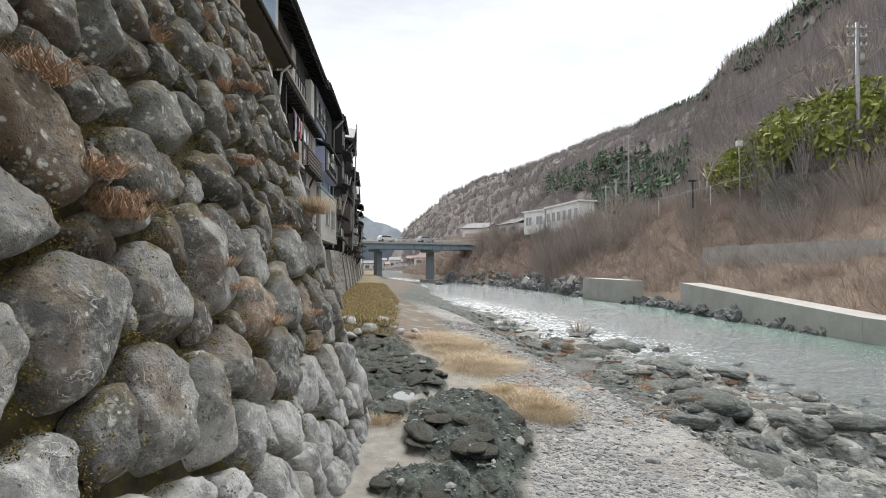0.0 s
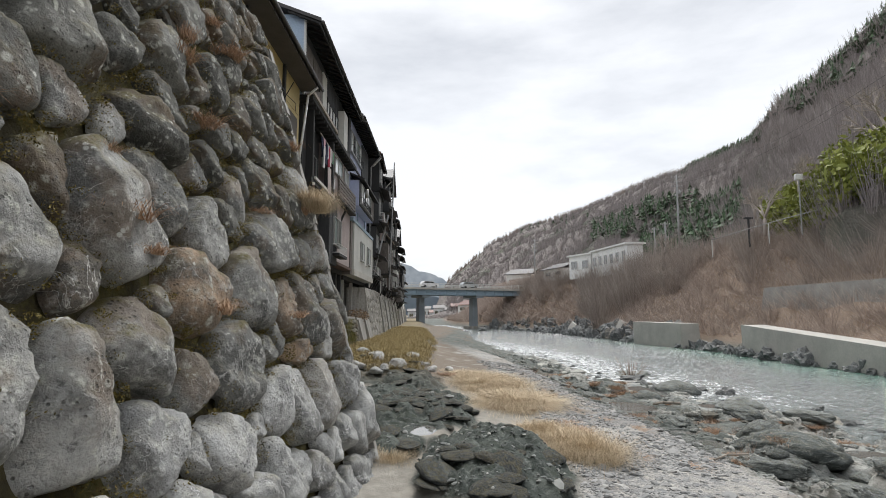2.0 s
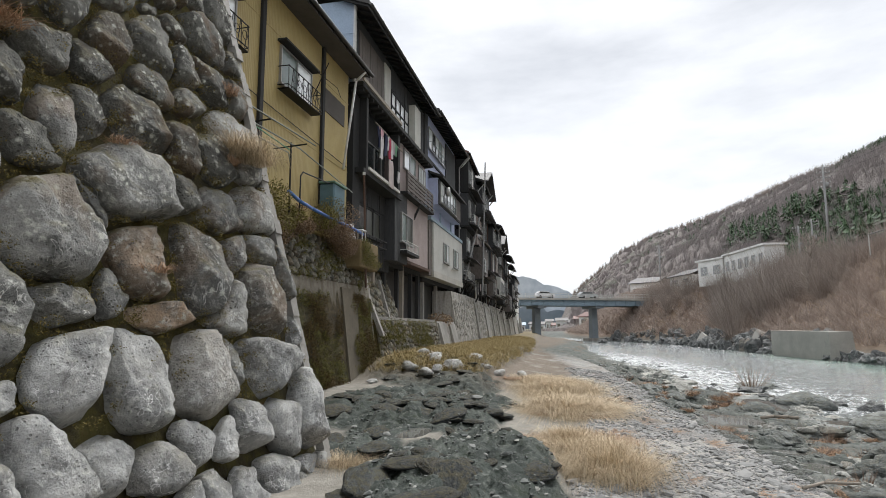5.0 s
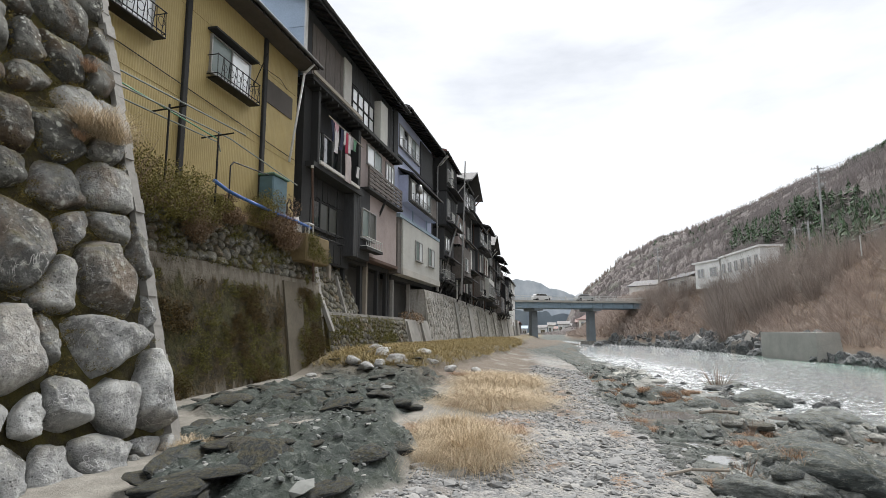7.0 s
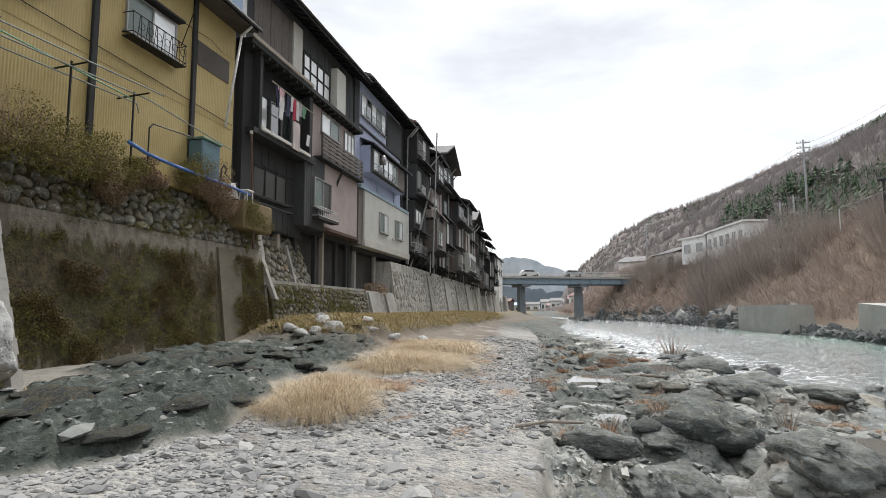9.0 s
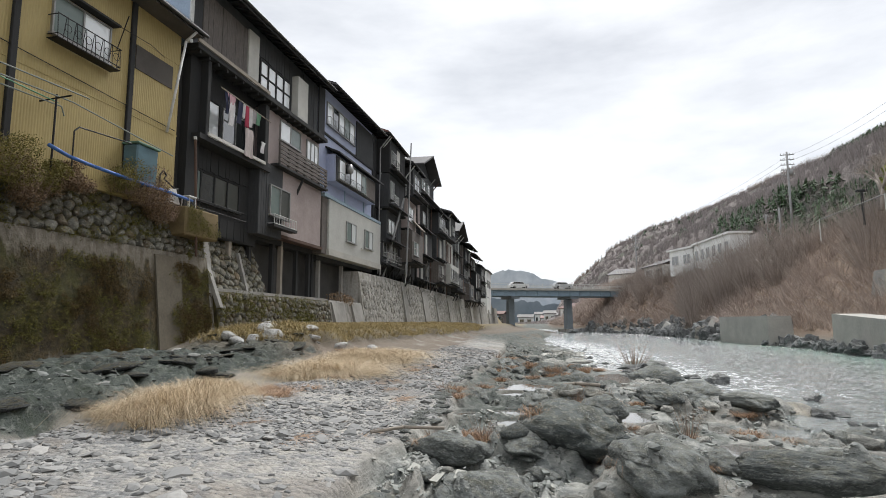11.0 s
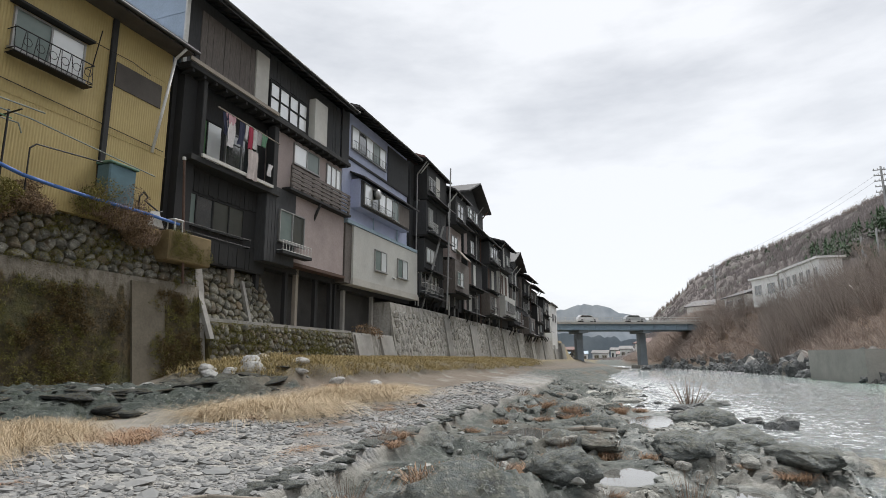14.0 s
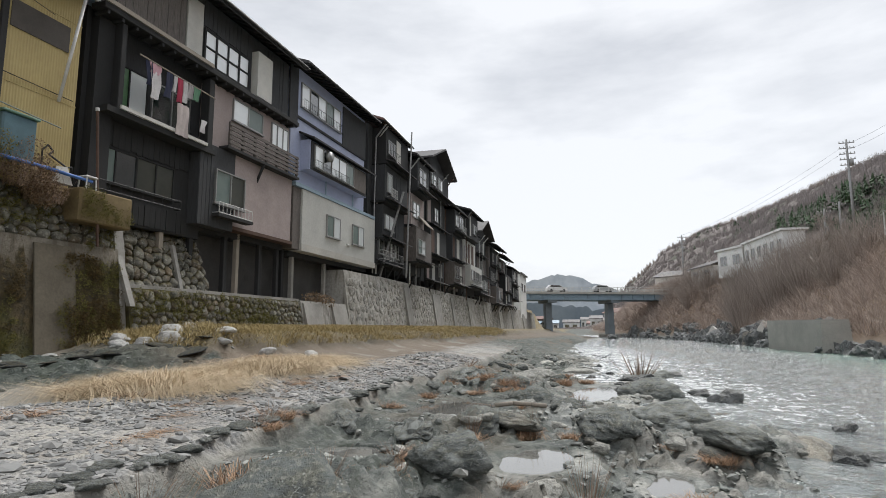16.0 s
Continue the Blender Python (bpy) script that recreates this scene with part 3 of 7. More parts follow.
litter_w = np.maximum(litter_w, 0.8 * sstep(2.2, 0.0, np.abs(fx - np.interp(fy, [14, 20, 26, 36], [3.4, 2.6, 1.8, 0.2]))) * sstep(15, 20, fy) * sstep(40, 30, fy) * (vnoise(fx * 2, fy * 2, 5) > 0.45))
litter_w = np.maximum(litter_w, 0.92 * sstep(20, 24, fy) * sstep(170, 120, fy) * sstep(0.9, -0.3, fx - gravel_left(fy)) * (1 - g_bank) * sstep(0.2, 0.42, fbm(fx * 1.2, fy * 1.2, 3, 79)))
for key, cols in (("zone", (g_gravel, g_shelf, g_dark)), ("zone_b", (g_bank, litter_w, over))):
    at = gme.color_attributes.new(key, "FLOAT_COLOR", "POINT")
    at.data.foreach_set("color", np.stack([*cols, np.ones(len(fx))], 1).astype(np.float32).ravel())
ground = tagged(new("ground", gme), "stony river bed with gravel, bedrock and dry grass", "ground", "", "structure")

# ---- river ----
wx = axis([(-80, -30, 5), (-30, 3, 0.6), (3, 26, 0.13), (26, 41, 3)])
wy = axis([(-100, 0, 10), (0, 10, 0.6), (10, 62, 0.16), (62, 110, 0.6), (110, 225, 2.5)])
WX, WY = np.meshgrid(wx, wy, indexing="ij")
swell = (fbm(WX * 0.7 + 0.3 * WY, WY * 0.9, 2, 8) - 0.5) * 0.09
chop = (np.abs(2 * fbm(WX * 1.5 - 0.4 * WY, WY * 2.3, 3, 18) - 1) - 0.3) * -0.06
wme = fast_mesh("river", np.stack([WX, WY, WATER + (swell + chop) * sstep(150, 60, WY)], -1).reshape(-1, 3), grid_faces(len(wx), len(wy)), river_water, True)
rapid = (sstep(9, 0.5, WX - shore_left(WY)) * sstep(18, 30, WY) * (0.6 + 0.4 * sstep(90, 60, WY)) + 0.7 * sstep(100, 150, WY)).ravel()
calm = (sstep(8, 1.5, shore_right(WY) - WX) * sstep(95, 60, WY)).ravel()
at = wme.color_attributes.new("rapid", "FLOAT_COLOR", "POINT")
at.data.foreach_set("color", np.stack([rapid, calm, rapid, np.ones(len(rapid))], 1).astype(np.float32).ravel())
tagged(new("river", wme), "shallow green river with white ripples", "river", "", "structure")

# ---- hills ----
mm = Mat("bare_woodland", 0.95)
n1 = mm.noise(0.02, 6, 0.6)
n2 = mm.noise(0.12, 6, 0.75)
n3 = mm.noise(0.5, 5, 0.8)
c = mm.ramp(n2, (0.3, (0.185, 0.16, 0.15)), (0.55, (0.24, 0.21, 0.197)), (0.75, (0.29, 0.255, 0.24)))
c = mm.mix(mm.ramp(n1, (0.52, 0.0), (0.62, 0.9)), c, mm.ramp(n2, (0.35, (0.06, 0.075, 0.05)), (0.7, (0.12, 0.14, 0.085))))
c = mm.mix(mm.ramp(n3, (0.3, 0.3), (0.46, 0.0)), c, (0.09, 0.078, 0.072))
mm.color(c)
mm.bump(n3, 1.0, 2.0)
woodland = mm.m

SKYLINE = [(-40, 480, 1500), (630, 476, 1400), (688, 462, 1300), (706, 420, 1250), (730, 398, 1150), (790, 345, 950), (850, 318, 800), (940, 292, 640), (1050, 246, 520), (1160, 208, 420), (1245, 175, 340), (1275, 138, 260), (1300, 104, 230), (1350, 78, 215), (1420, 22, 190), (1568, -115, 170), (2100, -420, 150), (4200, -700, 140)]
FOCAL = 784 / math.tan(radians(74.7 / 2))
sk_az = np.array([math.atan((p[0] - 784) / FOCAL) for p in SKYLINE])
sk_d = np.array([p[2] for p in SKYLINE], float)
sk_h = np.array([3.14 + (469 - p[1]) / FOCAL * p[2] * math.cos(math.atan((p[0] - 784) / FOCAL)) for p in SKYLINE])


def hill_height(az, t):
    """Height on the slope; t runs from 0 at its foot to 1 on the ridge."""
    d, hgt = np.interp(az, sk_az, sk_d), np.interp(az, sk_az, sk_h)
    r0 = np.interp(az, [radians(a) for a in (-40, -3, 4, 12, 30, 75)], [260, 260, 215, 150, 62, 48])
    r = r0 + (d - r0) * t
    x, y = r * np.sin(az), r * np.cos(az)
    z0 = np.interp(az, [radians(a) for a in (-10, 0, 8, 60)], [0.5, 3, 10.0, 12.5])
    z = z0 + (hgt - z0) * np.where(t <= 1, t ** 1.08, 1 - (t - 1) * 0.9) + (fbm(x * 0.02, y * 0.02, 4, 51) - 0.5) * hgt * 0.22 * np.clip(t * (1 - t) * 4, 0, 1)
    return x, y, z


AZ, TT = np.meshgrid(np.linspace(radians(-9), radians(74), 260), np.concatenate([np.linspace(-0.02, 1, 90), np.linspace(1.03, 1.6, 12)]), indexing="ij")
hx, hy, hz = hill_height(AZ, np.maximum(TT, 0))
hz = np.where(TT < 0, -3, hz)
hill_me = fast_mesh("hillside", np.stack([hx, hy, hz], -1).reshape(-1, 3), grid_faces(*AZ.shape), woodland, True)
tagged(new("hillside", hill_me), "steep brown wooded hillside across the river", "hill", "", "structure")

# pale blue is distance haze put into the mountain's base colour
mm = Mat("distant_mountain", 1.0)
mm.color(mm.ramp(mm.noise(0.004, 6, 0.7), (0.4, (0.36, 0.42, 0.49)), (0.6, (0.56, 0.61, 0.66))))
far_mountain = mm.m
az = np.linspace(radians(-28), radians(4), 120)
prof = np.interp(np.degrees(az), [-28, -20, -15, -12.5, -10.5, -9.3, -8, -6.5, -4.5, -2.5, 0, 4], [150, 160, 195, 232, 268, 256, 232, 214, 172, 140, 110, 60]) + (fbm(az * 60, az * 0, 4, 3) - 0.5) * 45
fv = [(2900 * math.sin(a), 2900 * math.cos(a), z) for z_row in (np.full(120, -10.0), prof * 0.55, prof) for a, z in zip(az, z_row)]
tagged(new("far_mountain", fast_mesh("far_mountain", fv, grid_faces(3, 120), far_mountain, True)), "mountain far down the valley, haze painted in as pale blue", "mountain", "", "structure")
az = np.linspace(radians(-26), radians(0), 90)
prof = np.interp(np.degrees(az), [-26, -16, -11, -8, -6, -4, 0], [60, 46, 42, 36, 32, 30, 30]) + (fbm(az * 90, az * 0, 4, 13) - 0.5) * 14
fv = [(1000 * math.sin(a), 1000 * math.cos(a), z) for z_row in (np.full(90, -5.0), prof * 0.5, prof) for a, z in zip(az, z_row)]
# the ridge's woods are tinted blue to carry the valley haze
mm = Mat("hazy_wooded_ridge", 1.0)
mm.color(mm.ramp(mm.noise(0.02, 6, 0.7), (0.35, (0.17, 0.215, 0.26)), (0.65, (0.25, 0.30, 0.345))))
tagged(new("far_ridge", fast_mesh("far_ridge", fv, grid_faces(3, 90), mm.m, True)), "wooded ridge behind the bridge, haze painted in as blue", "hill", "", "structure")

rng = np.random.default_rng(7)


def twig_cloud(px, py, pz, hgt, spread, per, width, rng, tip=0.2):
    """Thin tapering twigs, each a three-sided spike, fanned round the given feet."""
    n = len(px) * per
    fx, fy, fz = (np.repeat(a, per) for a in (px, py, pz))
    h = np.repeat(hgt, per) * rng.uniform(0.55, 1.1, n)
    a = rng.uniform(0, 2 * np.pi, n)
    s = np.repeat(spread, per) * np.sqrt(rng.uniform(0, 1, n))
    foot = np.stack([fx + np.cos(a) * s * 0.25, fy + np.sin(a) * s * 0.25, fz], 1)
    top = np.stack([fx + np.cos(a) * s, fy + np.sin(a) * s, fz + h], 1)
    w = np.repeat(width, per) if np.ndim(width) else np.full(n, width)
    ring = np.array([[1, 0, 0], [-0.5, 0.87, 0], [-0.5, -0.87, 0]])
    v = np.concatenate([foot[:, None, :] + ring[None] * w[:, None, None], top[:, None, :] + ring[None] * (w * tip)[:, None, None]], 1)
    f = np.array([[0, 1, 4, 3], [1, 2, 5, 4], [2, 0, 3, 5]])
    return v.reshape(-1, 3), (f[None] + (np.arange(n) * 6)[:, None, None]).reshape(-1, 4)


twig_brown = leafy("bare_twig", (0.28, 0.23, 0.2), (0.61, 0.515, 0.45))
twig_grey = leafy("bare_branch", (0.22, 0.187, 0.165), (0.48, 0.42, 0.375))
# hill twigs are greyer: haze over the slope mixed into their colour
twig_hill = leafy("hazy_bare_twig", (0.205, 0.182, 0.177), (0.385, 0.347, 0.34))
conifer = leafy("conifer_needles", (0.05, 0.085, 0.05), (0.115, 0.18, 0.095))
bamboo_green = leafy("bamboo_leaf", (0.12, 0.145, 0.03), (0.30, 0.32, 0.075))

# brush on the far bank
n = 6500
by = rng.uniform(20, 205, n)
be = rng.uniform(1.6, 17, n)
bx = shore_right(by) + be
bz = ground_height(bx, by) - 0.1
v, f = twig_cloud(bx, by, bz, rng.uniform(0.5, 1.7, n), rng.uniform(1.1, 2.4, n), 20, 0.012 + by * 0.00016, rng)
stuff("brushwood", v, f, twig_brown, "bare brown brushwood covering the river bank", "bushes")
n = 150
by = rng.uniform(45, 150, n)
bx = shore_right(by) + rng.uniform(7, 15, n)
v, f = twig_cloud(bx, by, ground_height(bx, by) - 0.2, rng.uniform(1.5, 5.0, n), rng.uniform(2.6, 4.8, n), 85, 0.013 + by * 0.00013, rng)
bx2, by2 = rng.uniform(17, 27, 60), rng.uniform(88, 124, 60)
v2, f2 = twig_cloud(bx2, by2, ground_height(bx2, by2) - 0.2, rng.uniform(3, 6, 60), rng.uniform(2.4, 4.2, 60), 70, 0.035, rng)
f2 = f2 + len(v)
v, f = np.concatenate([v, v2]), np.concatenate([f, f2])
stuff("tall_shrubs", v, f, twig_grey, "tall leafless shrubs on the bank", "bushes")


# woods on the hillside
def on_hill(n, a0, a1, t0, t1):
    a, t = rng.uniform(radians(a0), radians(a1), n), rng.uniform(t0, t1, n)
    x, y, z = hill_height(a, t)
    return a, t, x, y, z


a, t, x, y, z = on_hill(6500, -4, 46, 0.0, 1.0)
sel = np.hypot(x, y) < 900
x, y, z = x[sel], y[sel], z[sel]
r = np.hypot(x, y)
v, f = twig_cloud(x, y, z - 0.5, rng.uniform(2.5, 6, len(x)), rng.uniform(1.5, 3.4, len(x)), 12, 0.03 + r * 0.00028, rng)
stuff("hillside_trees", v, f, twig_hill, "leafless trees covering the hillside", "trees")
a, t, x, y, z = on_hill(1100, -4, 46, 0.97, 1.02)
r = np.hypot(x, y)
v, f = twig_cloud(x, y, z - 1.0, rng.uniform(2, 5.5, len(x)) * (0.5 + r / 700), rng.uniform(1.2, 3, len(x)), 12, 0.03 + r * 0.00022, rng)
stuff("ridge_trees", v, f, twig_grey, "thin bare trees along the ridge", "trees")


def cone_trees(x, y, z, h, w, rng, per=26):
    """Ragged conifer crowns: drooping triangular sprays round a stem."""
    n = len(x) * per
    k = np.tile(np.linspace(0.08, 1, per), len(x))
    X, Y, Z, H, W = (np.repeat(q, per) for q in (x, y, z, h, w))
    a = rng.uniform(0, 2 * np.pi, n)
    rad = W * (1.06 - k) * rng.uniform(0.7, 1.15, n)
    c = np.stack([X, Y, Z + H * k], 1)
    o = np.stack([np.cos(a) * rad, np.sin(a) * rad, -0.10 * H * np.ones(n)], 1)
    s = np.stack([-np.sin(a), np.cos(a), np.zeros(n)], 1) * (rad * 0.62)[:, None]
    v = np.stack([c + np.array([0, 0, 1]) * (0.05 * H)[:, None], c + o + s, c + o * 1.25, c + o - s], 1)
    return v.reshape(-1, 3), np.arange(n * 4).reshape(-1, 4)


parts_v, parts_f, off = [], [], 0
for a0, a1, t0, t1, cnt in ((14.5, 23, 0.04, 0.42, 460), (10, 14, 0.25, 0.5, 150), (3, 10, 0.5, 0.95, 110), (16, 25, 0.78, 1.0, 340), (25, 36, 0.7, 1.0, 80), (30, 44, 0.85, 1.0, 60)):
    a, t, x, y, z = on_hill(cnt, a0, a1, t0, t1)
    sel = fbm(x * 0.03, y * 0.03, 3, 63) > 0.42
    x, y, z = x[sel], y[sel], z[sel]
    v, f = cone_trees(x, y, z - 0.5, rng.uniform(3.5, 6.5, len(x)), rng.uniform(1.6, 2.8, len(x)), rng)
    parts_v.append(v)
    parts_f.append(f + off)
    off += len(v)
stuff("conifers", np.concatenate(parts_v), np.concatenate(parts_f), conifer, "dark green conifers scattered on the hillside", "trees")


def leaf_cloud(cx, cy, cz, rx, rz, per, size, rng):
    n = len(cx) * per
    d = rng.normal(size=(n, 3))
    d /= np.linalg.norm(d, axis=1)[:, None]
    q = d * (rng.uniform(0.25, 1, n) ** 0.5)[:, None] * np.stack([np.repeat(rx, per), np.repeat(rx, per), np.repeat(rz, per)], 1)
    c = np.stack([np.repeat(a, per) for a in (cx, cy, cz)], 1) + q
    u = rng.normal(size=(n, 3))
    u /= np.linalg.norm(u, axis=1)[:, None]
    w = np.cross(u, rng.normal(size=(n, 3)))
    w /= np.linalg.norm(w, axis=1)[:, None]
    s = size * rng.uniform(0.6, 1.4, n)[:, None]
    v = np.stack([c - u * s, c + w * s * 0.45, c + u * s, c - w * s * 0.45], 1)
    return v.reshape(-1, 3), np.arange(n * 4).reshape(-1, 4)


a = rng.uniform(radians(26), radians(46), 170)
t = rng.uniform(0.0, 0.16, 170) * np.clip((np.degrees(a) - 24) / 9, 0.2, 1)
x, y, z = hill_height(a, t)
v, f = leaf_cloud(x, y, z + rng.uniform(0.5, 4, 170), rng.uniform(1.5, 3.2, 170), rng.uniform(1.5, 3, 170), 120, 0.38, rng)
stuff("bamboo_grove", v, f, bamboo_green, "yellow-green bamboo thicket at the foot of the hill", "bamboo")

# ---- fitted stones: cells of a jittered field, each swollen into a boulder ----


def cells(points, x0, x1, y0, y1, reach):
    """Power cells of weighted 2D points (x, y, weight), clipped to a box."""
    out = []
    pts = [Vector((p[0], p[1])) for p in points]
    wts = [p[2] for p in points]
    for i, p in enumerate(pts):
        poly = [Vector(q) for q in ((x0, y0), (x1, y0), (x1, y1), (x0, y1))]
        for j, q in enumerate(pts):
            if i == j or (p - q).length > reach:
                continue
            nrm = q - p
            mid = p + nrm * (0.5 + (wts[i] - wts[j]) / (2 * max(nrm.length_squared, 1e-4)))
            nxt = []
            for k in range(len(poly)):
                a, b = poly[k], poly[(k + 1) % len(poly)]
                da, db = (a - mid).dot(nrm), (b - mid).dot(nrm)
                if da <= 0:
                    nxt.append(a)
                if da * db < 0:
                    nxt.append(a + (b - a) * (da / (da - db)))
            poly = nxt
            if len(poly) < 3:
                break
        if len(poly) >= 3:
            out.append((p, poly))
    return out


def round_outline(poly, gap, count):
    c = sum(poly, Vector((0, 0))) / len(poly)
    for turn in range(2):
        f0 = 0.17 if turn == 0 else 0.26
        nxt = []
        for k in range(len(poly)):
            a, b = poly[k], poly[(k + 1) % len(poly)]
            nxt += [a * (1 - f0) + b * f0, a * f0 + b * (1 - f0)]
        poly = nxt
    size = sum((p - c).length for p in poly) / len(poly)
    poly = [c + (p - c) * max(0.3, 1 - gap / size) for p in poly]
    per = [0.0]
    for k in range(len(poly)):
        per.append(per[-1] + (poly[(k + 1) % len(poly)] - poly[k]).length)
    res, k = [], 0
    for i in range(count):
        s = per[-1] * i / count
        while per[k + 1] < s:
            k += 1
        f = (s - per[k]) / max(1e-6, per[k + 1] - per[k])
        res.append(poly[k] * (1 - f) + poly[(k + 1) % len(poly)] * f)
    return c, res, size


def boulder(poly, gap, bulge, count, rnd, steps):
    """A stone's mesh round its centre; (u, v) in the wall's plane, w outward. Worn round, split here and there, then roughened."""
    c, ring, size = round_outline(poly, gap, count)
    depth = bulge * size
    peak = Vector((rnd.uniform(-0.3, 0.3), rnd.uniform(-0.35, 0.2))) * size
    sh = Shape()
    seed = Vector((rnd.uniform(0, 50), rnd.uniform(0, 50), 0))
    cuts = [(Vector((rnd.gauss(0, 0.8), rnd.gauss(0, 0.8), rnd.uniform(0.3, 1.0))).normalized(), rnd.uniform(0.5, 0.78) * size) for _ in range(rnd.choice((1, 2, 3, 4)))]
    lean_u, lean_v = rnd.uniform(-0.4, 0.4) / size, rnd.uniform(-0.5, 0.25) / size
    rough = 0.0 if len(steps) < 4 else 1.0
    shape = 0.10 * rough
    n = len(ring)
    for k, w in steps + ((0.0, steps[-1][1] * 1.02),):
        for p in (ring if k else ring[:1]):
            d = (p - c) / size
            grow = 1 + shape * noise.noise(Vector((d.x * 1.6, d.y * 1.6, 0)) + seed) - shape * 0.3
            q = Vector(((p - c).x * k * grow + peak.x * (1 - k), (p - c).y * k * grow + peak.y * (1 - k), 0.0))
            q.z = depth * w * (1 + lean_u * q.x + lean_v * q.y)
            for nrm, lim in cuts:
                over_ = q.dot(nrm) - lim
                if over_ > 0:
                    q -= nrm * over_ * 0.85
            s = q / size
            lump = 0.13 * noise.noise(s * 1.2 + seed) + 0.07 * noise.noise(s * 2.9 + seed) + rough * (0.04 * noise.noise(s * 7 + seed) + 0.022 * noise.noise(s * 15 + seed))
            sh.v.append((q.x + lump * size * 0.5, q.y + lump * size * 0.4, q.z + lump * size))
    for r in range(len(steps) - 1):
        for i in range(n):
            j = (i + 1) % n
            sh.f.append((r * n + i, r * n + j, (r + 1) * n + j, (r + 1) * n + i))
    k = (len(steps) - 1) * n
    sh.f += [(k + i, k + (i + 1) % n, len(sh.v) - 1) for i in range(n)]
    return c, sh


FULL = ((1.0, -0.8), (1.0, -0.2), (0.985, 0.15), (0.96, 0.42), (0.92, 0.63), (0.86, 0.78), (0.77, 0.88), (0.65, 0.94), (0.5, 0.98), (0.34, 1.0), (0.17, 1.0))
LOW = ((1.0, -0.4), (0.99, 0.3), (0.72, 0.85))


def stone_face(name, parent, frame_m, rows, x0, x1, seed, gap, bulge, material, count=20, steps=FULL, joined=False, wob=0.2, drop=0.0, low_material=None, low_to=0.0, vary=0.0, high_material=None):
    """Rows of (bottom, height, width) of stones on the plane given by frame_m (x along, y up the face, z out)."""
    rnd = random.Random(seed)
    pts = []
    for k, (b, h, w) in enumerate(rows):
        x = x0 + rnd.uniform(0, w)
        while x < x1:
            ww = w * rnd.uniform(0.72, 1.3)
            if rnd.random() > drop:
                pts.append((x + ww / 2, b + h / 2 + rnd.uniform(-wob, wob) * h, vary * rnd.uniform(-1, 1) * w * h))
            x += ww
    top = rows[-1][0] + rows[-1][1]
    reach = 3.2 * max(max(r[1], r[2]) for r in rows)
    big = Shape()
    made = []
    for p, poly in cells(pts, x0, x1, rows[0][0], top, reach):
        c, sh = boulder(poly, gap, bulge * rnd.uniform(0.8, 1.2), count, rnd, steps)
        m = frame_m @ Matrix.Translation((c.x, c.y, 0))
        if joined:
            big.add([m @ Vector(q) for q in sh.v], sh.f)
        else:
            upper = high_material if high_material and c.y + rnd.uniform(-1.2, 1.2) > 4.4 else material
            ob = new(name, sh.mesh(name, low_material if low_material and c.y < low_to + 0.1 * max(0.0, 6 - c.x) + 0.25 * math.sin(c.x * 2.3) else upper, True))
            ob.parent = parent
            ob.matrix_local = m
            made.append(ob)
    if joined:
        ob = part(name, big, material, parent, smooth=True)
        ob["kind"] = "stuff"
    return made


# ---- the high boulder wall beside the path ----
BAT = math.atan(0.29)
wall_w = thing("wall_west", Matrix.Identity(4), "high battered retaining wall of mossy river boulders", "wall", "", "structure")
body = Shape().prism([(-1.51, -0.6), (-1.51 - 0.29 * 7.75 - 0.02, 7.75), (-7.0, 7.75), (-7.0, -0.6)], -8.0, 11.72, "y")
part("wall_core", body, earth, wall_w, "dark mossy earth between the boulders")
face = Matrix(((0, -math.sin(BAT), math.cos(BAT), -1.52 + 0.29 * 0.3), (1, 0, 0, 0), (0, math.cos(BAT), math.sin(BAT), -0.3), (0, 0, 0, 1)))
edge = Shape()
for k in range(38):
    z = -0.4 + k * 0.2
    w = 0.06 + 0.05 * noise.noise(Vector((0, 0, k * 0.7)))
    ym = 11.66 + 0.05 * noise.noise(Vector((5, 0, k * 0.9)))
    edge.prism([(-1.50 - 0.29 * z - w, z), (-1.50 - 0.29 * z + w, z), (-1.50 - 0.29 * (z + 0.21) + w, z + 0.21), (-1.50 - 0.29 * (z + 0.21) - w, z + 0.21)], ym - 0.1, ym + 0.06, "y")
part("mortar_edge", edge, weathered_concrete, wall_w, "rough pale mortar along the corner")

# ---- colours of the houses ----
dark_wood = timber("dark_weathered_boards", (0.047, 0.049, 0.052), 0.6)
grey_wood = timber("grey_brown_boards", (0.145, 0.127, 0.115), 0.75)
beam_wood = timber("blackened_beam", (0.021, 0.0215, 0.022))
pale_wood = timber("pale_weathered_wood", (0.33, 0.29, 0.24), 0.3)
roof_dark = plain("dark_roof_sheet", (0.055, 0.052, 0.052), 0.55, 0.2, 0.3, 2.0)
roof_red = plain("rusty_red_roof_sheet", (0.15, 0.075, 0.06), 0.6, 0.1, 0.35, 2.0)
blue_sheet = plain("blue_grey_sheet_cladding", (0.33, 0.42, 0.54), 0.5, 0.2, 0.15, 1.2)
lavender = plain("lavender_sheet_cladding", (0.39, 0.43, 0.58), 0.6, 0.0, 0.14, 1.0)
pink_plaster = plain("pinkish_grey_plaster", (0.37, 0.31, 0.295), 0.85, 0.0, 0.2, 1.0, 0.2)
grey_plaster = plain("pale_grey_plaster", (0.5, 0.5, 0.47), 0.85, 0.0, 0.14, 0.8, 0.2)
white_board = plain("off_white_board", (0.55, 0.54, 0.5), 0.7, 0.0, 0.15, 2.0)
black_metal = plain("black_iron", (0.02, 0.02, 0.021), 0.5, 0.5, 0.3, 4.0)
galvanised = plain("galvanised_pipe", (0.30, 0.30, 0.295), 0.45, 0.6, 0.25, 5.0)
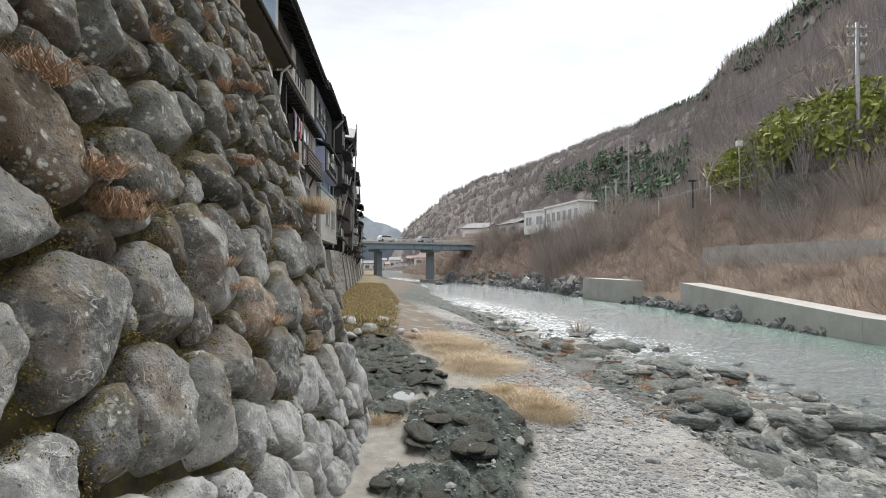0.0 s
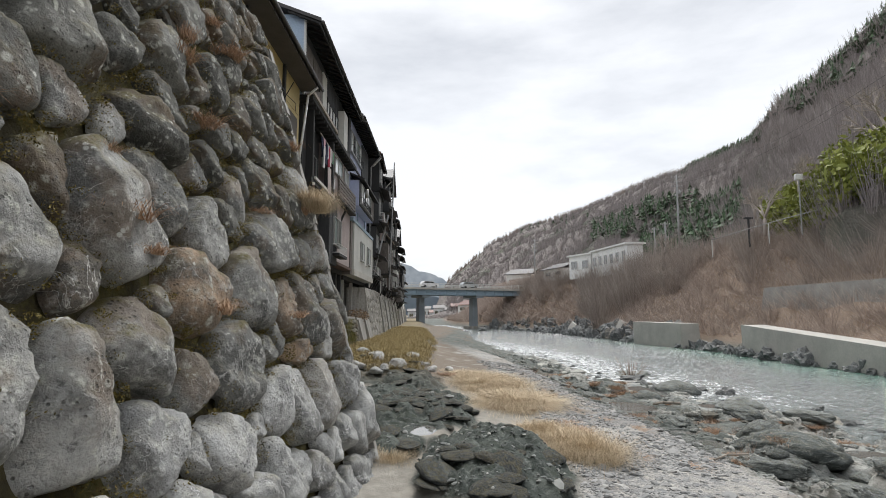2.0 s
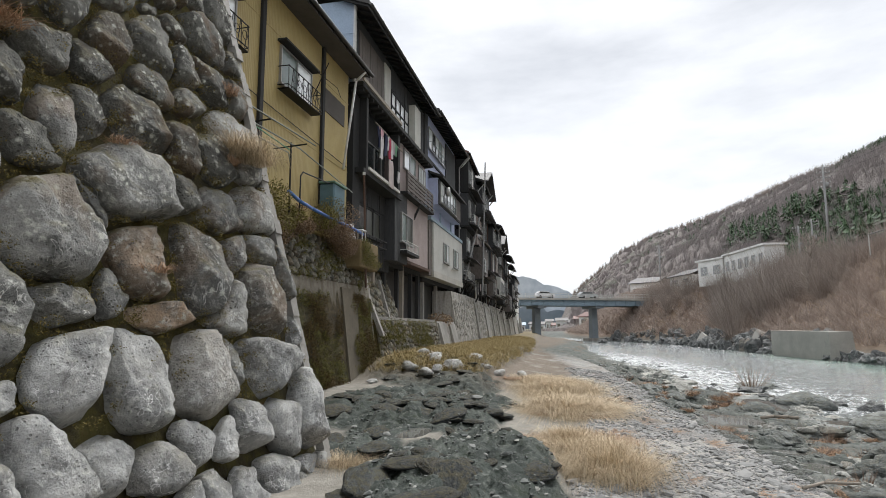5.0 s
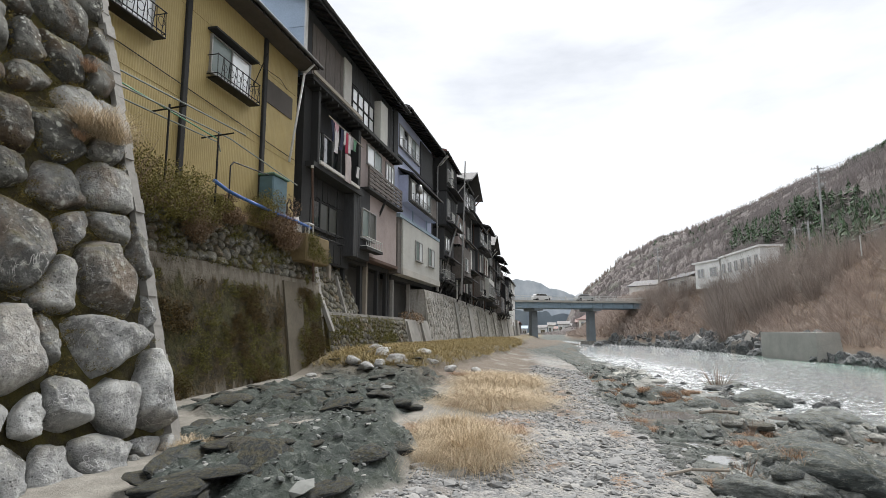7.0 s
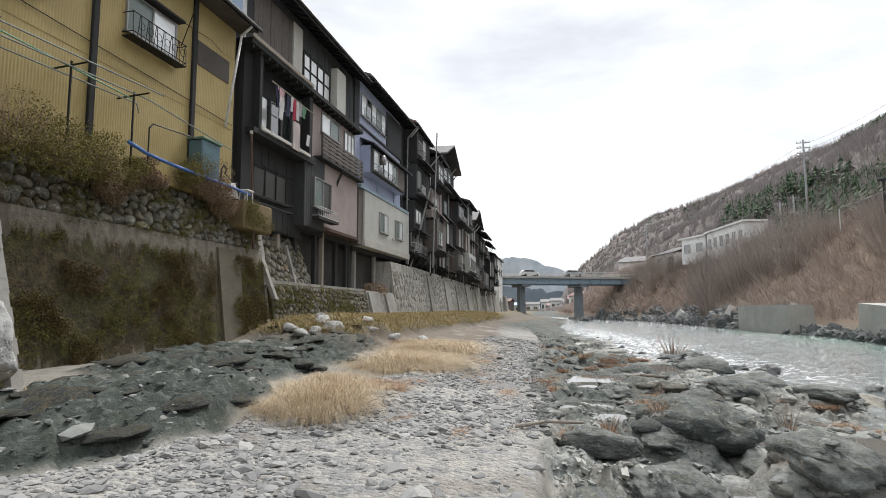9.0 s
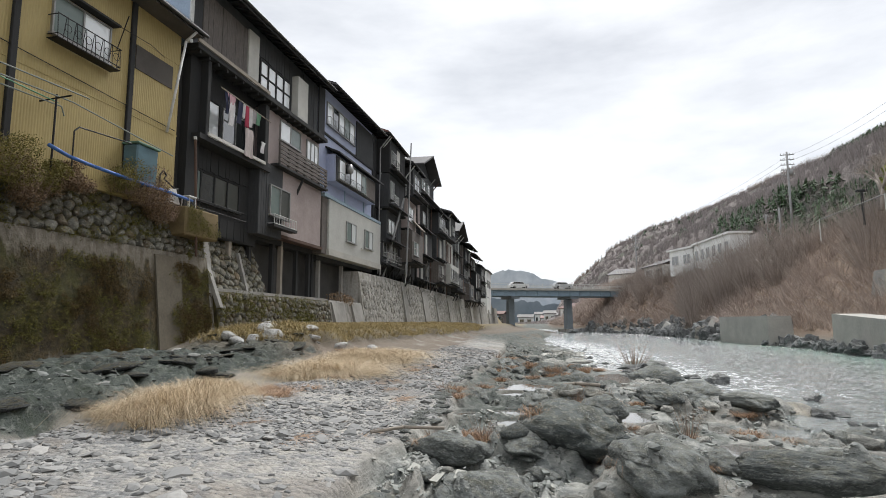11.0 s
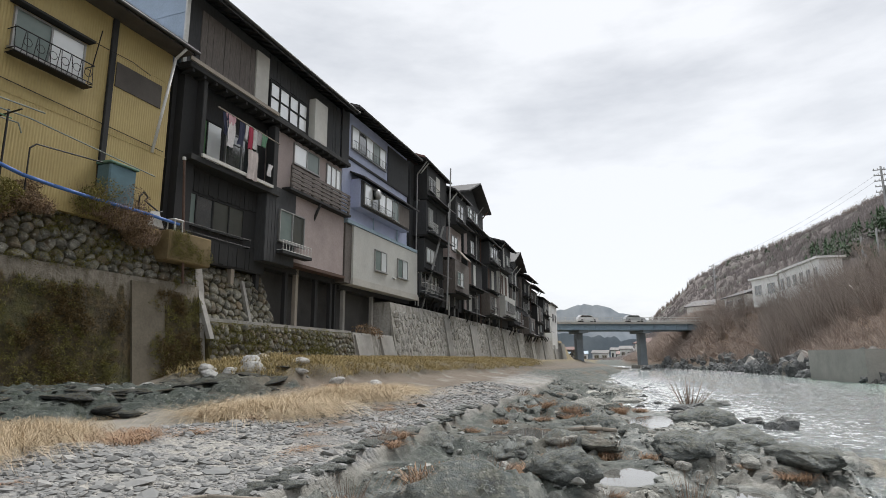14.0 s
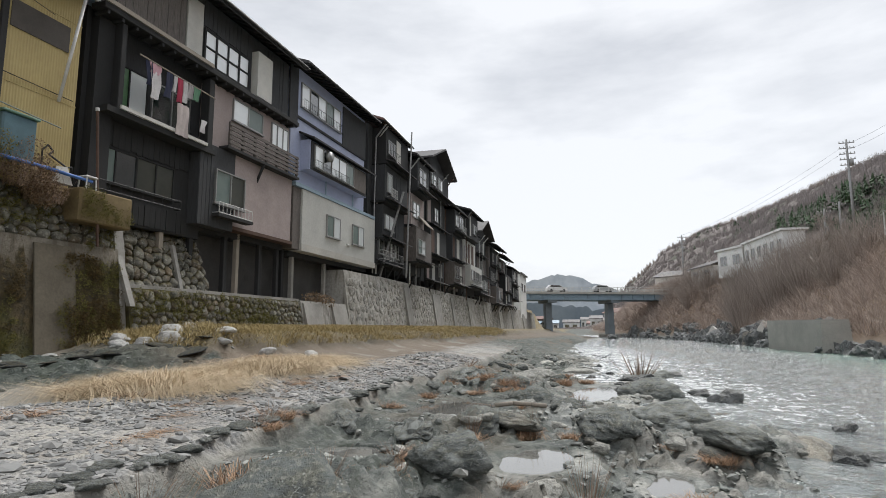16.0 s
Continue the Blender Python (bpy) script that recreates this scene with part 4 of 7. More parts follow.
white_metal = plain("white_painted_metal", (0.6, 0.6, 0.58), 0.5, 0.0, 0.2, 4.0)
rust_metal = plain("rusty_pipe", (0.10, 0.06, 0.045), 0.8, 0.2, 0.4, 5.0)
window_alu = plain("window_aluminium", (0.33, 0.33, 0.32), 0.45, 0.5, 0.15, 5.0)
soffit = plain("brown_soffit", (0.075, 0.066, 0.058), 0.8, 0.0, 0.25, 2.0)
room_dark = plain("dim_interior", (0.03, 0.03, 0.03), 0.9)
steel_blue = plain("blue_grey_steel_paint", (0.27, 0.36, 0.43), 0.55, 0.1, 0.2, 0.5)
pier_grey = plain("blue_grey_painted_pier", (0.24, 0.275, 0.30), 0.8, 0.0, 0.25, 0.4, 0.2)
# concrete darkened to paint in the shade behind the stilts
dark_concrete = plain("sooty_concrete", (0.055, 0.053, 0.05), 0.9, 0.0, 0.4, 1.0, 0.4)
white_plaster = plain("white_plaster", (0.8, 0.8, 0.78), 0.8, 0.0, 0.12, 0.6)

mm = Mat("ochre_corrugated_sheet", 0.6, 0.1)
n1 = mm.noise(0.7, 5, 0.6)
n2 = mm.noise(9, 4, 0.6, mm.pos((3, 3, 0.4)))
c = mm.ramp(n1, (0.3, (0.36, 0.28, 0.115)), (0.7, (0.455, 0.36, 0.155)))
c = mm.mix(mm.ramp(n2, (0.45, 0.0), (0.75, 0.4)), c, (0.27, 0.20, 0.08))
mm.color(c)
ochre = mm.m

mm = Mat("window_glass", 0.04, spec=0.9)
mm.b.inputs["IOR"].default_value = 1.9
mm.color(mm.mix(mm.noise(2.5, 3), (0.03, 0.035, 0.036), (0.06, 0.07, 0.07)))
mm.bump(mm.noise(1.3, 2), 0.08, 0.02)
glass = mm.m
# frosted panes; the near-white base paints in the bright sky's reflection
mm = Mat("frosted_window_glass", 0.12, spec=0.9)
mm.b.inputs["IOR"].default_value = 2.0
mm.color(mm.mix(mm.noise(1.5, 3), (0.68, 0.72, 0.73), (0.84, 0.87, 0.87)))
frosted_sky = mm.m
mm = Mat("greenish_curtained_glass", 0.25, spec=0.6)
mm.color(mm.mix(mm.noise(1.5, 3), (0.12, 0.16, 0.15), (0.22, 0.27, 0.25)))
curtained = mm.m


green_curtain = plain("green_curtain_behind_glass", (0.10, 0.20, 0.10), 0.35, 0.0, 0.3, 4.0)
# glass darkened in colour for panes deep in the lower storey's shade
mm = Mat("dusty_dark_glass", 0.3, spec=0.5)
mm.color(mm.mix(mm.noise(2.0, 4), (0.03, 0.034, 0.03), (0.085, 0.085, 0.07)))
dim_glass = mm.m


def frame_a(s, off=0.0, z=0.0):
    """Local frame on the first row of houses: x along the row, y into the house, z up."""
    p = A0 + U * s + NRM * off
    return Matrix(((U.x, -NRM.x, 0, p.x), (U.y, -NRM.y, 0, p.y), (0, 0, 1, z - 0.135), (0, 0, 0, 1)))


def frame_b(s, off=0.0, z=0.0):
    p = B0 + UB * (s - 24.3) + NB * off
    return Matrix(((UB.x, -NB.x, 0, p.x), (UB.y, -NB.y, 0, p.y), (0, 0, 1, z - 0.00436 * p.y), (0, 0, 0, 1)))


def lattice_frame(xs, zs, y0, y1):
    """A flat frame with bars: every second cell of the grid is open."""
    sh = Shape()
    nx, nz = len(xs), len(zs)
    solid = lambda i, j: 0 <= i < nx - 1 and 0 <= j < nz - 1 and not (i % 2 and j % 2)
    sh.v = [(x, y, z) for y in (y0, y1) for x in xs for z in zs]
    at = lambda s, i, j: s * nx * nz + i * nz + j
    for i in range(-1, nx):
        for j in range(-1, nz):
            if solid(i, j):
                sh.f += [(at(0, i, j), at(0, i + 1, j), at(0, i + 1, j + 1), at(0, i, j + 1)), (at(1, i, j + 1), at(1, i + 1, j + 1), at(1, i + 1, j), at(1, i, j))]
            if solid(i, j) != solid(i + 1, j) and 0 <= j < nz - 1:
                sh.f.append((at(0, i + 1, j), at(0, i + 1, j + 1), at(1, i + 1, j + 1), at(1, i + 1, j)))
            if solid(i, j) != solid(i, j + 1) and 0 <= i < nx - 1:
                sh.f.append((at(0, i, j + 1), at(0, i + 1, j + 1), at(1, i + 1, j + 1), at(1, i, j + 1)))
    return sh


def window(parent, x0, x1, z0, z1, y, panes=2, rows=1, pane_mat=None, frame_mat=None, depth=0.08, fw=0.05, sill=True, mats=None):
    """A window on a face at local y: frame (proud of the wall), panes set back."""
    fm = frame_mat or window_alu
    xl, zl = [x0, x0 + fw], [z0, z0 + fw]
    for k in range(1, panes):
        c = x0 + (x1 - x0) * k / panes
        xl += [c - fw * 0.5, c + fw * 0.5]
    for k in range(1, rows):
        c = z0 + (z1 - z0) * k / rows
        zl += [c - fw * 0.35, c + fw * 0.35]
    fr = lattice_frame(xl + [x1 - fw, x1], zl + [z1 - fw, z1], y - depth, y + 0.01)
    w = part("window", fr, fm, parent)
    for i in range(panes):
        for j in range(rows):
            a, b = x0 + (x1 - x0) * i / panes, x0 + (x1 - x0) * (i + 1) / panes
            c, d = z0 + (z1 - z0) * j / rows, z0 + (z1 - z0) * (j + 1) / rows
            pm = mats[(i + j * panes) % len(mats)] if mats else (pane_mat or glass)
            part("pane", Shape().box(a + fw * 0.4, b - fw * 0.4, y - depth * 0.5 - 0.004 * (i % 2), y - depth * 0.5 + 0.012, c + fw * 0.4, d - fw * 0.4), pm, w)
    if sill:
        part("sill", Shape().box(x0 - 0.05, x1 + 0.05, y - depth - 0.05, y - 0.002, z0 - 0.05, z0 - 0.002), fm, w)
    return w


def railing(parent, x0, x1, z0, z1, y, mat, bars=10, r=0.012, name="railing"):
    sh = Shape()
    for z in (z0, z1):
        sh.rod((x0, y, z), (x1, y, z), r * 1.4, sides=6)
    for i in range(bars + 1):
        x = x0 + (x1 - x0) * i / bars
        sh.rod((x, y, z0), (x, y, z1), r, sides=5)
    for x in (x0, x1):
        for z in (z0, z1):
            sh.rod((x, y, z), (x, y + 0.3, z), r * 1.2, sides=5)
    return part(name, sh, mat, parent)


def boards(parent, x0, x1, z0, z1, y, mat, w=0.22, rnd=None, name="board", t=0.03):
    """Upright boards with gaps, each a part."""
    rnd = rnd or random.Random(3)
    n = max(1, int(round((x1 - x0) / w)))
    for i in range(n):
        a, b = x0 + (x1 - x0) * i / n, x0 + (x1 - x0) * (i + 1) / n
        d = rnd.uniform(0, 0.02)
        part(name, Shape().box(a + 0.008, b - 0.008, y - t - d, y - 0.004, z0 + rnd.uniform(-0.03, 0.03), z1), mat, parent)


def roof(parent, x0, x1, y0, y1, z_eave, pitch, mat, t=0.14, name="roof", ridge_y=None):
    """Gable roof whose ridge runs along x; eaves towards the river at y0."""
    r = ridge_y if ridge_y is not None else (y0 + y1) / 2
    zr = z_eave + (r - y0) * pitch
    zb = zr - (y1 - r) * pitch
    sh = Shape().prism([(y0, z_eave), (r, zr), (y1, zb), (y1, zb + t), (r, zr + t), (y0, z_eave + t)], x0, x1)
    ob = part(name, sh, mat, parent)
    raf = Shape().prism([(y0 + 0.03, z_eave - 0.09), (y0 + 1.3, z_eave - 0.09 + 1.27 * pitch), (y0 + 1.3, z_eave - 0.003 + 1.27 * pitch), (y0 + 0.03, z_eave - 0.003)], -0.04, 0.04).mesh("rafter", beam_wood)
    k = int((x1 - x0) / 0.55)
    for i in range(k + 1):
        o = new("rafter", raf)
        o.parent = parent
        o.location.x = x0 + 0.1 + (x1 - x0 - 0.2) * i / max(1, k)
    gut = Shape().rod((x0 + 0.02, y0 - 0.07, z_eave - 0.02), (x1 - 0.02, y0 - 0.07, z_eave - 0.02), 0.06, sides=8)
    part("gutter", gut, roof_dark, parent, smooth=True)
    return ob, zr + t


# ---- yellow house ----
yh = thing("yellow_house", frame_a(0, 0, 0), "house clad in ochre corrugated sheet above the mossy wall", "house")
wal = Shape()
ribs = [(-14 + 0.04 * k, -0.007 if k % 2 else 0.0) for k in range(429)]
wal.prism(ribs + [(3.12, 0.2), (-14, 0.2)], 4.9, 11.3, "z")
part("end_wall", Shape().box(2.95, 3.11, 0.21, 7.0, 4.9, 11.2), ochre, yh)
part("wall", wal, ochre, yh)
for zz in (7.45, 9.95):
    part("seam", Shape().box(-14, 3.13, -0.015, 0.0, zz, zz + 0.03), ochre, yh)
roof(yh, -14.2, 3.45, -0.75, 7.8, 11.12, 0.32, roof_dark, ridge_y=3.4)
part("soffit", Shape().box(-14, 3.3, -0.7, 0.0, 11.02, 11.08), soffit, yh)
for px_ in (-2.92, 0.86):
    part("corner_post", Shape().soft(px_ - 0.09, px_ + 0.09, -0.1, -0.005, 5.3, 11.0, 0.015), beam_wood, yh, "dark vertical trim board")
part("downpipe", Shape().pipe([(2.95, -0.72, 11.05), (2.85, -0.4, 10.7), (2.5, -0.12, 7.4)], 0.045, 8), white_metal, yh, "white drainpipe", True)
part("panel", Shape().box(1.05, 2.75, -0.03, -0.002, 8.98, 9.75), soffit, yh, "brown weathered board panel")
for x0 in (-6.1, -1.95):
    window(yh, x0, x0 + 1.95, 8.62, 9.72, 0, 2, 1, mats=[curtained, frosted_sky])
    part("window_hood", Shape().box(x0 - 0.12, x0 + 2.07, -0.28, -0.002, 9.78, 9.84), beam_wood, yh)
    g = Shape()
    for z in (8.42, 8.52, 9.05):
        g.rod((x0 - 0.08, -0.36, z), (x0 + 2.03, -0.36, z), 0.016, sides=6)
        for xx in (x0 - 0.08, x0 + 2.03):
            g.rod((xx, -0.36, z), (xx, -0.02, z), 0.014, sides=5)
    for i in range(15):
        xx = x0 - 0.08 + 2.11 * i / 14
        g.rod((xx, -0.36, 8.42), (xx + (0.06 if i % 2 else -0.06), -0.38, 9.05), 0.010, sides=5)
    for i in range(6):
        cx, cz = x0 + 0.2 + i * 0.33, 8.76
        g.pipe([(cx + 0.11 * math.cos(q), -0.375, cz + 0.11 * math.sin(q)) for q in (k * math.pi / 4 for k in range(9))], 0.009, 4)
    g.box(x0 - 0.06, x0 + 2.0, -0.34, -0.04, 8.40, 8.42)
    part("window_grille", g, black_metal, yh, "black wrought-iron flower box grille")
cab = Shape().pipe([(-14, -0.06, 8.0), (-5, -0.05, 7.85), (3.0, -0.05, 7.6)], 0.012, 5)
part("cable", cab, black_metal, yh)
part("cable", Shape().pipe([(0.1, -0.1, 9.9), (1.3, -0.35, 9.8), (2.2, -0.1, 9.85)], 0.01, 5), black_metal, yh)
part("awning_arm", Shape().rod((0.02, -0.6, 10.05), (0.3, 0, 9.2), 0.015), black_metal, yh)

# ---- blue-grey gable wing behind ----
gb = thing("gable_wing", frame_a(0, 0, 0), "blue-grey sheet-clad gable wing between the roofs", "house")
part("wall", Shape().box(3.5, 3.66, -0.02, 6.5, 11.0, 14.25), blue_sheet, gb)
for zz in (12.0, 12.9):
    part("seam", Shape().box(3.485, 3.498, 0.0, 6.5, zz, zz + 0.02), blue_sheet, gb)
part("corner_trim", Shape().box(3.45, 3.6, -0.1, -0.023, 11.0, 14.0), white_metal, gb)

# ---- dark timber house with the laundry ----
h2 = thing("timber_house", frame_a(0, 0, 0), "three-storey dark timber house on stilts over the wall", "house")
rnd = random.Random(5)
part("wall", Shape().box(3.7, 14.55, 0.5, 7.0, 5.0, 13.85), dark_wood, h2, "dark weathered board wall")
part("end_wall", Shape().box(3.52, 3.69, 0.3, 6.9, 4.4, 10.98), beam_wood, h2)
roof(h2, 3.15, 14.9, -0.75, 7.5, 13.79, 0.38, roof_dark, ridge_y=3.2)
part("fascia", Shape().box(3.2, 14.8, -0.72, -0.67, 13.65, 13.79), beam_wood, h2)
# top storey
part("storey_wall", Shape().box(3.7, 14.5, 0.1, 0.49, 11.0, 13.95), dark_wood, h2)
boards(h2, 4.35, 7.4, 11.3, 13.5, 0.1, grey_wood, 0.3, rnd)
part("panel", Shape().box(7.45, 8.28, 0.03, 0.098, 11.3, 13.6), white_board, h2, "off-white plaster panel")
part("panel", Shape().box(11.5, 12.6, -0.25, 0.098, 11.15, 13.2), white_board, h2, "pale shutter box")
window(h2, 8.4, 11.3, 11.3, 12.75, 0.1, 4, 2, frosted_sky, beam_wood, fw=0.09)
part("ledge", Shape().soft(3.45, 14.7, -0.45, 0.1, 10.78, 10.98, 0.02), beam_wood, h2)
part("ledge_rail", Shape().box(3.4, 8.4, -0.5, -0.44, 10.98, 11.12), pale_wood, h2)
for i in range(20):
    part("bracket", Shape().box(3.6 + i * 0.56, 3.7 + i * 0.56, -0.4, 0.1, 10.66, 10.775), beam_wood, h2)
boards(h2, 12.65, 14.45, 11.05, 13.8, 0.1, dark_wood, 0.24, rnd)
boards(h2, 8.35, 11.4, 12.82, 13.85, 0.1, dark_wood, 0.26, rnd)
# laundry storey
part("storey_wall", Shape().box(8.9, 14.55, 0.0, 0.49, 8.0, 10.7), pink_plaster, h2, "pinkish plaster wall")
part("storey_wall", Shape().box(3.7, 4.4, 0.0, 0.49, 4.5, 10.7), beam_wood, h2)
part("post", Shape().soft(8.45, 8.75, -0.3, 0.1, 7.7, 10.6, 0.02), beam_wood, h2)
part("post", Shape().soft(4.3, 4.5, -0.3, 0.1, 7.7, 10.7, 0.02), beam_wood, h2)
part("balcony_floor", Shape().box(3.9, 8.9, -0.35, 0.49, 7.66, 7.85), beam_wood, h2)
part("balcony_edge", Shape().box(4.35, 8.35, -0.42, -0.35, 7.86, 7.98), white_board, h2, "worn white edge board")
window(h2, 4.6, 6.2, 7.95, 9.75, 0.5, 2, 1, mats=[green_curtain, frosted_sky], frame_mat=beam_wood)
window(h2, 6.4, 8.3, 7.95, 9.75, 0.5, 2, 1, glass)
window(h2, 10.2, 12.3, 9.6, 10.55, 0.0, 2, 1, mats=[frosted_sky, curtained])
window(h2, 13.0, 14.4, 9.3, 10.5, 0.0, 3, 1, frosted_sky)
for k in range(5):
    part("slat", Shape().box(9.6, 14.8, -0.42, -0.38, 8.38 + k * 0.19, 8.5 + k * 0.19), grey_wood, h2)
for k in range(7):
    part("slat_post", Shape().box(9.65 + k * 0.84, 9.75 + k * 0.84, -0.38, -0.3, 8.25, 9.3), grey_wood, h2)
part("balcony_floor", Shape().box(9.5, 14.85, -0.45, 0.0, 8.15, 8.26), beam_wood, h2)
part("brace", Shape().rod((12.0, -0.4, 8.15), (12.0, -0.02, 7.3), 0.06, sides=6), beam_wood, h2)
# lower storey; blackest wood and dim panes carry its deep shade as colour
part("storey_wall", Shape().box(4.4, 8.9, 0.25, 0.49, 4.4, 7.66), beam_wood, h2)
window(h2, 4.0, 7.4, 5.6, 6.75, 0.25, 4, 1, mats=[curtained, glass, dim_glass, dim_glass], frame_mat=beam_wood)
railing(h2, 4.0, 7.5, 5.25, 5.55, -0.1, black_metal, 8)
boards(h2, 4.45, 8.15, 4.45, 5.2, 0.25, beam_wood, 0.24, rnd)
boards(h2, 4.45, 8.15, 6.82, 7.6, 0.25, beam_wood, 0.24, rnd)
part("storey_wall", Shape().box(8.2, 10.3, -0.2, 0.49, 4.9, 8.1), dark_wood, h2)
boards(h2, 8.2, 9.0, 4.9, 8.0, -0.2, dark_wood, 0.2, rnd)
part("storey_wall", Shape().box(10.32, 14.75, -0.1, 0.49, 5.15, 8.14), pink_plaster, h2, "pinkish plaster wall")
window(h2, 9.05, 10.9, 5.85, 7.2, -0.2, 2, 1, mats=[curtained, dim_glass], depth=0.12)
railing(h2, 9.0, 11.1, 5.45, 5.85, -0.55, white_metal, 9)
part("balcony_floor", Shape().box(8.95, 11.15, -0.58, -0.2, 5.3, 5.42), beam_wood, h2)
part("sill_beam", Shape().box(10.3, 14.8, -0.2, 0.4, 5.0, 5.14), rust_metal, h2)
for sx in (4.9, 7.1, 8.6, 10.6, 11.4, 13.0, 14.4):
    part("stilt", Shape().soft(sx - 0.1, sx + 0.1, 0.3, 0.5, 1.9, 5.1, 0.015), beam_wood if sx not in (7.1, 11.4) else pale_wood, h2)
part("strut", Shape().prism([(-0.9, 1.7), (-0.75, 1.7), (0.35, 4.4), (0.2, 4.4)], 4.75, 4.95), weathered_concrete, h2, "slanting concrete strut")
part("strut", Shape().prism([(-0.3, 2.2), (-0.18, 2.2), (0.35, 4.0), (0.23, 4.0)], 7.55, 7.7), weathered_concrete, h2)
part("floor_beam", Shape().box(3.7, 14.7, 0.3, 6.5, 4.75, 4.99), beam_wood, h2)

# ---- lavender house with the bay and the grey box ----
bh = thing("lavender_house", frame_a(0, 0, 0), "lavender sheet-clad house with a bay window above a grey plastered storey", "house")
part("wall", Shape().box(14.8, 23.4, 0.1, 7.0, 7.9, 14.2), lavender, bh)
part("upper_boarding", Shape().box(20.3, 23.42, 0.03, 0.098, 11.6, 14.0), dark_wood, bh, "dark boarded bay")
roof(bh, 14.95, 23.9, -0.75, 7.5, 14.15, 0.36, roof_dark, ridge_y=3.2)
# flat dark sheet before the wall imitates the shade of a gap
part("recess", Shape().box(14.56, 15.3, 0.02, 0.098, 11.0, 14.2), dark_wood, bh, "dark sheet in place of a shaded gap beside the party wall")
window(bh, 15.65, 20.0, 12.25, 13.55, 0.1, 5, 1, mats=[frosted_sky, glass, frosted_sky, curtained])
railing(bh, 15.7, 19.9, 12.2, 12.65, -0.12, black_metal, 22, 0.008)
part("band", Shape().box(15.3, 23.42, 0.03, 0.096, 11.55, 11.68), beam_wood, bh)
bay = part("bay", Shape().box(15.75, 22.5, -0.45, 0.1, 8.95, 10.5), lavender, bh, "projecting bay window")
part("bay_roof", Shape().prism([(-0.8, 10.45), (0.1, 10.85), (0.1, 10.95), (-0.8, 10.55)], 15.6, 23.4), beam_wood, bh)
part("bay_surround", Shape().box(15.85, 22.4, -0.5, -0.452, 8.98, 10.44), dark_wood, bh)
window(bh, 16.1, 20.6, 9.15, 10.35, -0.5, 5, 1, mats=[frosted_sky, glass, frosted_sky, frosted_sky, curtained])
railing(bh, 16.1, 19.8, 9.1, 9.5, -0.68, black_metal, 26, 0.008)
part("bay_shutter", Shape().box(20.65, 22.3, -0.54, -0.502, 9.1, 10.35), grey_wood, bh, "weathered board shutter")
part("air_vent", Shape().rod((17.4, -0.8, 10.02), (17.4, -0.6, 10.02), 0.28, sides=16), galvanised, bh, "round grey dish", True)
part("skirt", Shape().box(14.8, 24.3, -0.3, 0.1, 7.92, 8.1), steel_blue, bh, "blue metal flashing")
for xx in (15.0, 18.3, 21.6):
    part("downpipe", Shape().rod((xx, -0.02, 8.1), (xx, -0.02, 9.0), 0.04), steel_blue, bh)
part("grey_storey", Shape().box(15.55, 24.4, -0.25, 6.0, 4.85, 7.9), grey_plaster, bh, "pale grey plastered lower storey")
part("grey_base", Shape().box(15.5, 24.45, -0.29, 6.0, 4.8, 5.15), pale_concrete, bh)
part("side_board", Shape().box(14.85, 15.53, -0.15, 3.0, 4.85, 7.9), grey_wood, bh)
for x0 in (18.0, 21.1):
    window(bh, x0, x0 + 1.55, 5.9, 7.08, -0.25, 2, 1, mats=[curtained, frosted_sky])
part("vent_pipe", Shape().rod((20.2, -0.4, 5.75), (20.8, -0.28, 5.75), 0.05), white_metal, bh)
for sx in (15.0, 15.9, 19.2, 22.5):
    part("stilt", Shape().soft(sx - 0.1, sx + 0.1, 0.4, 0.6, 1.9, 4.84, 0.015), weathered_concrete if sx in (15.9, 19.2) else beam_wood, bh)
part("floor_beam", Shape().box(15.2, 24.3, 0.3, 5.5, 4.55, 4.79), beam_wood, bh)


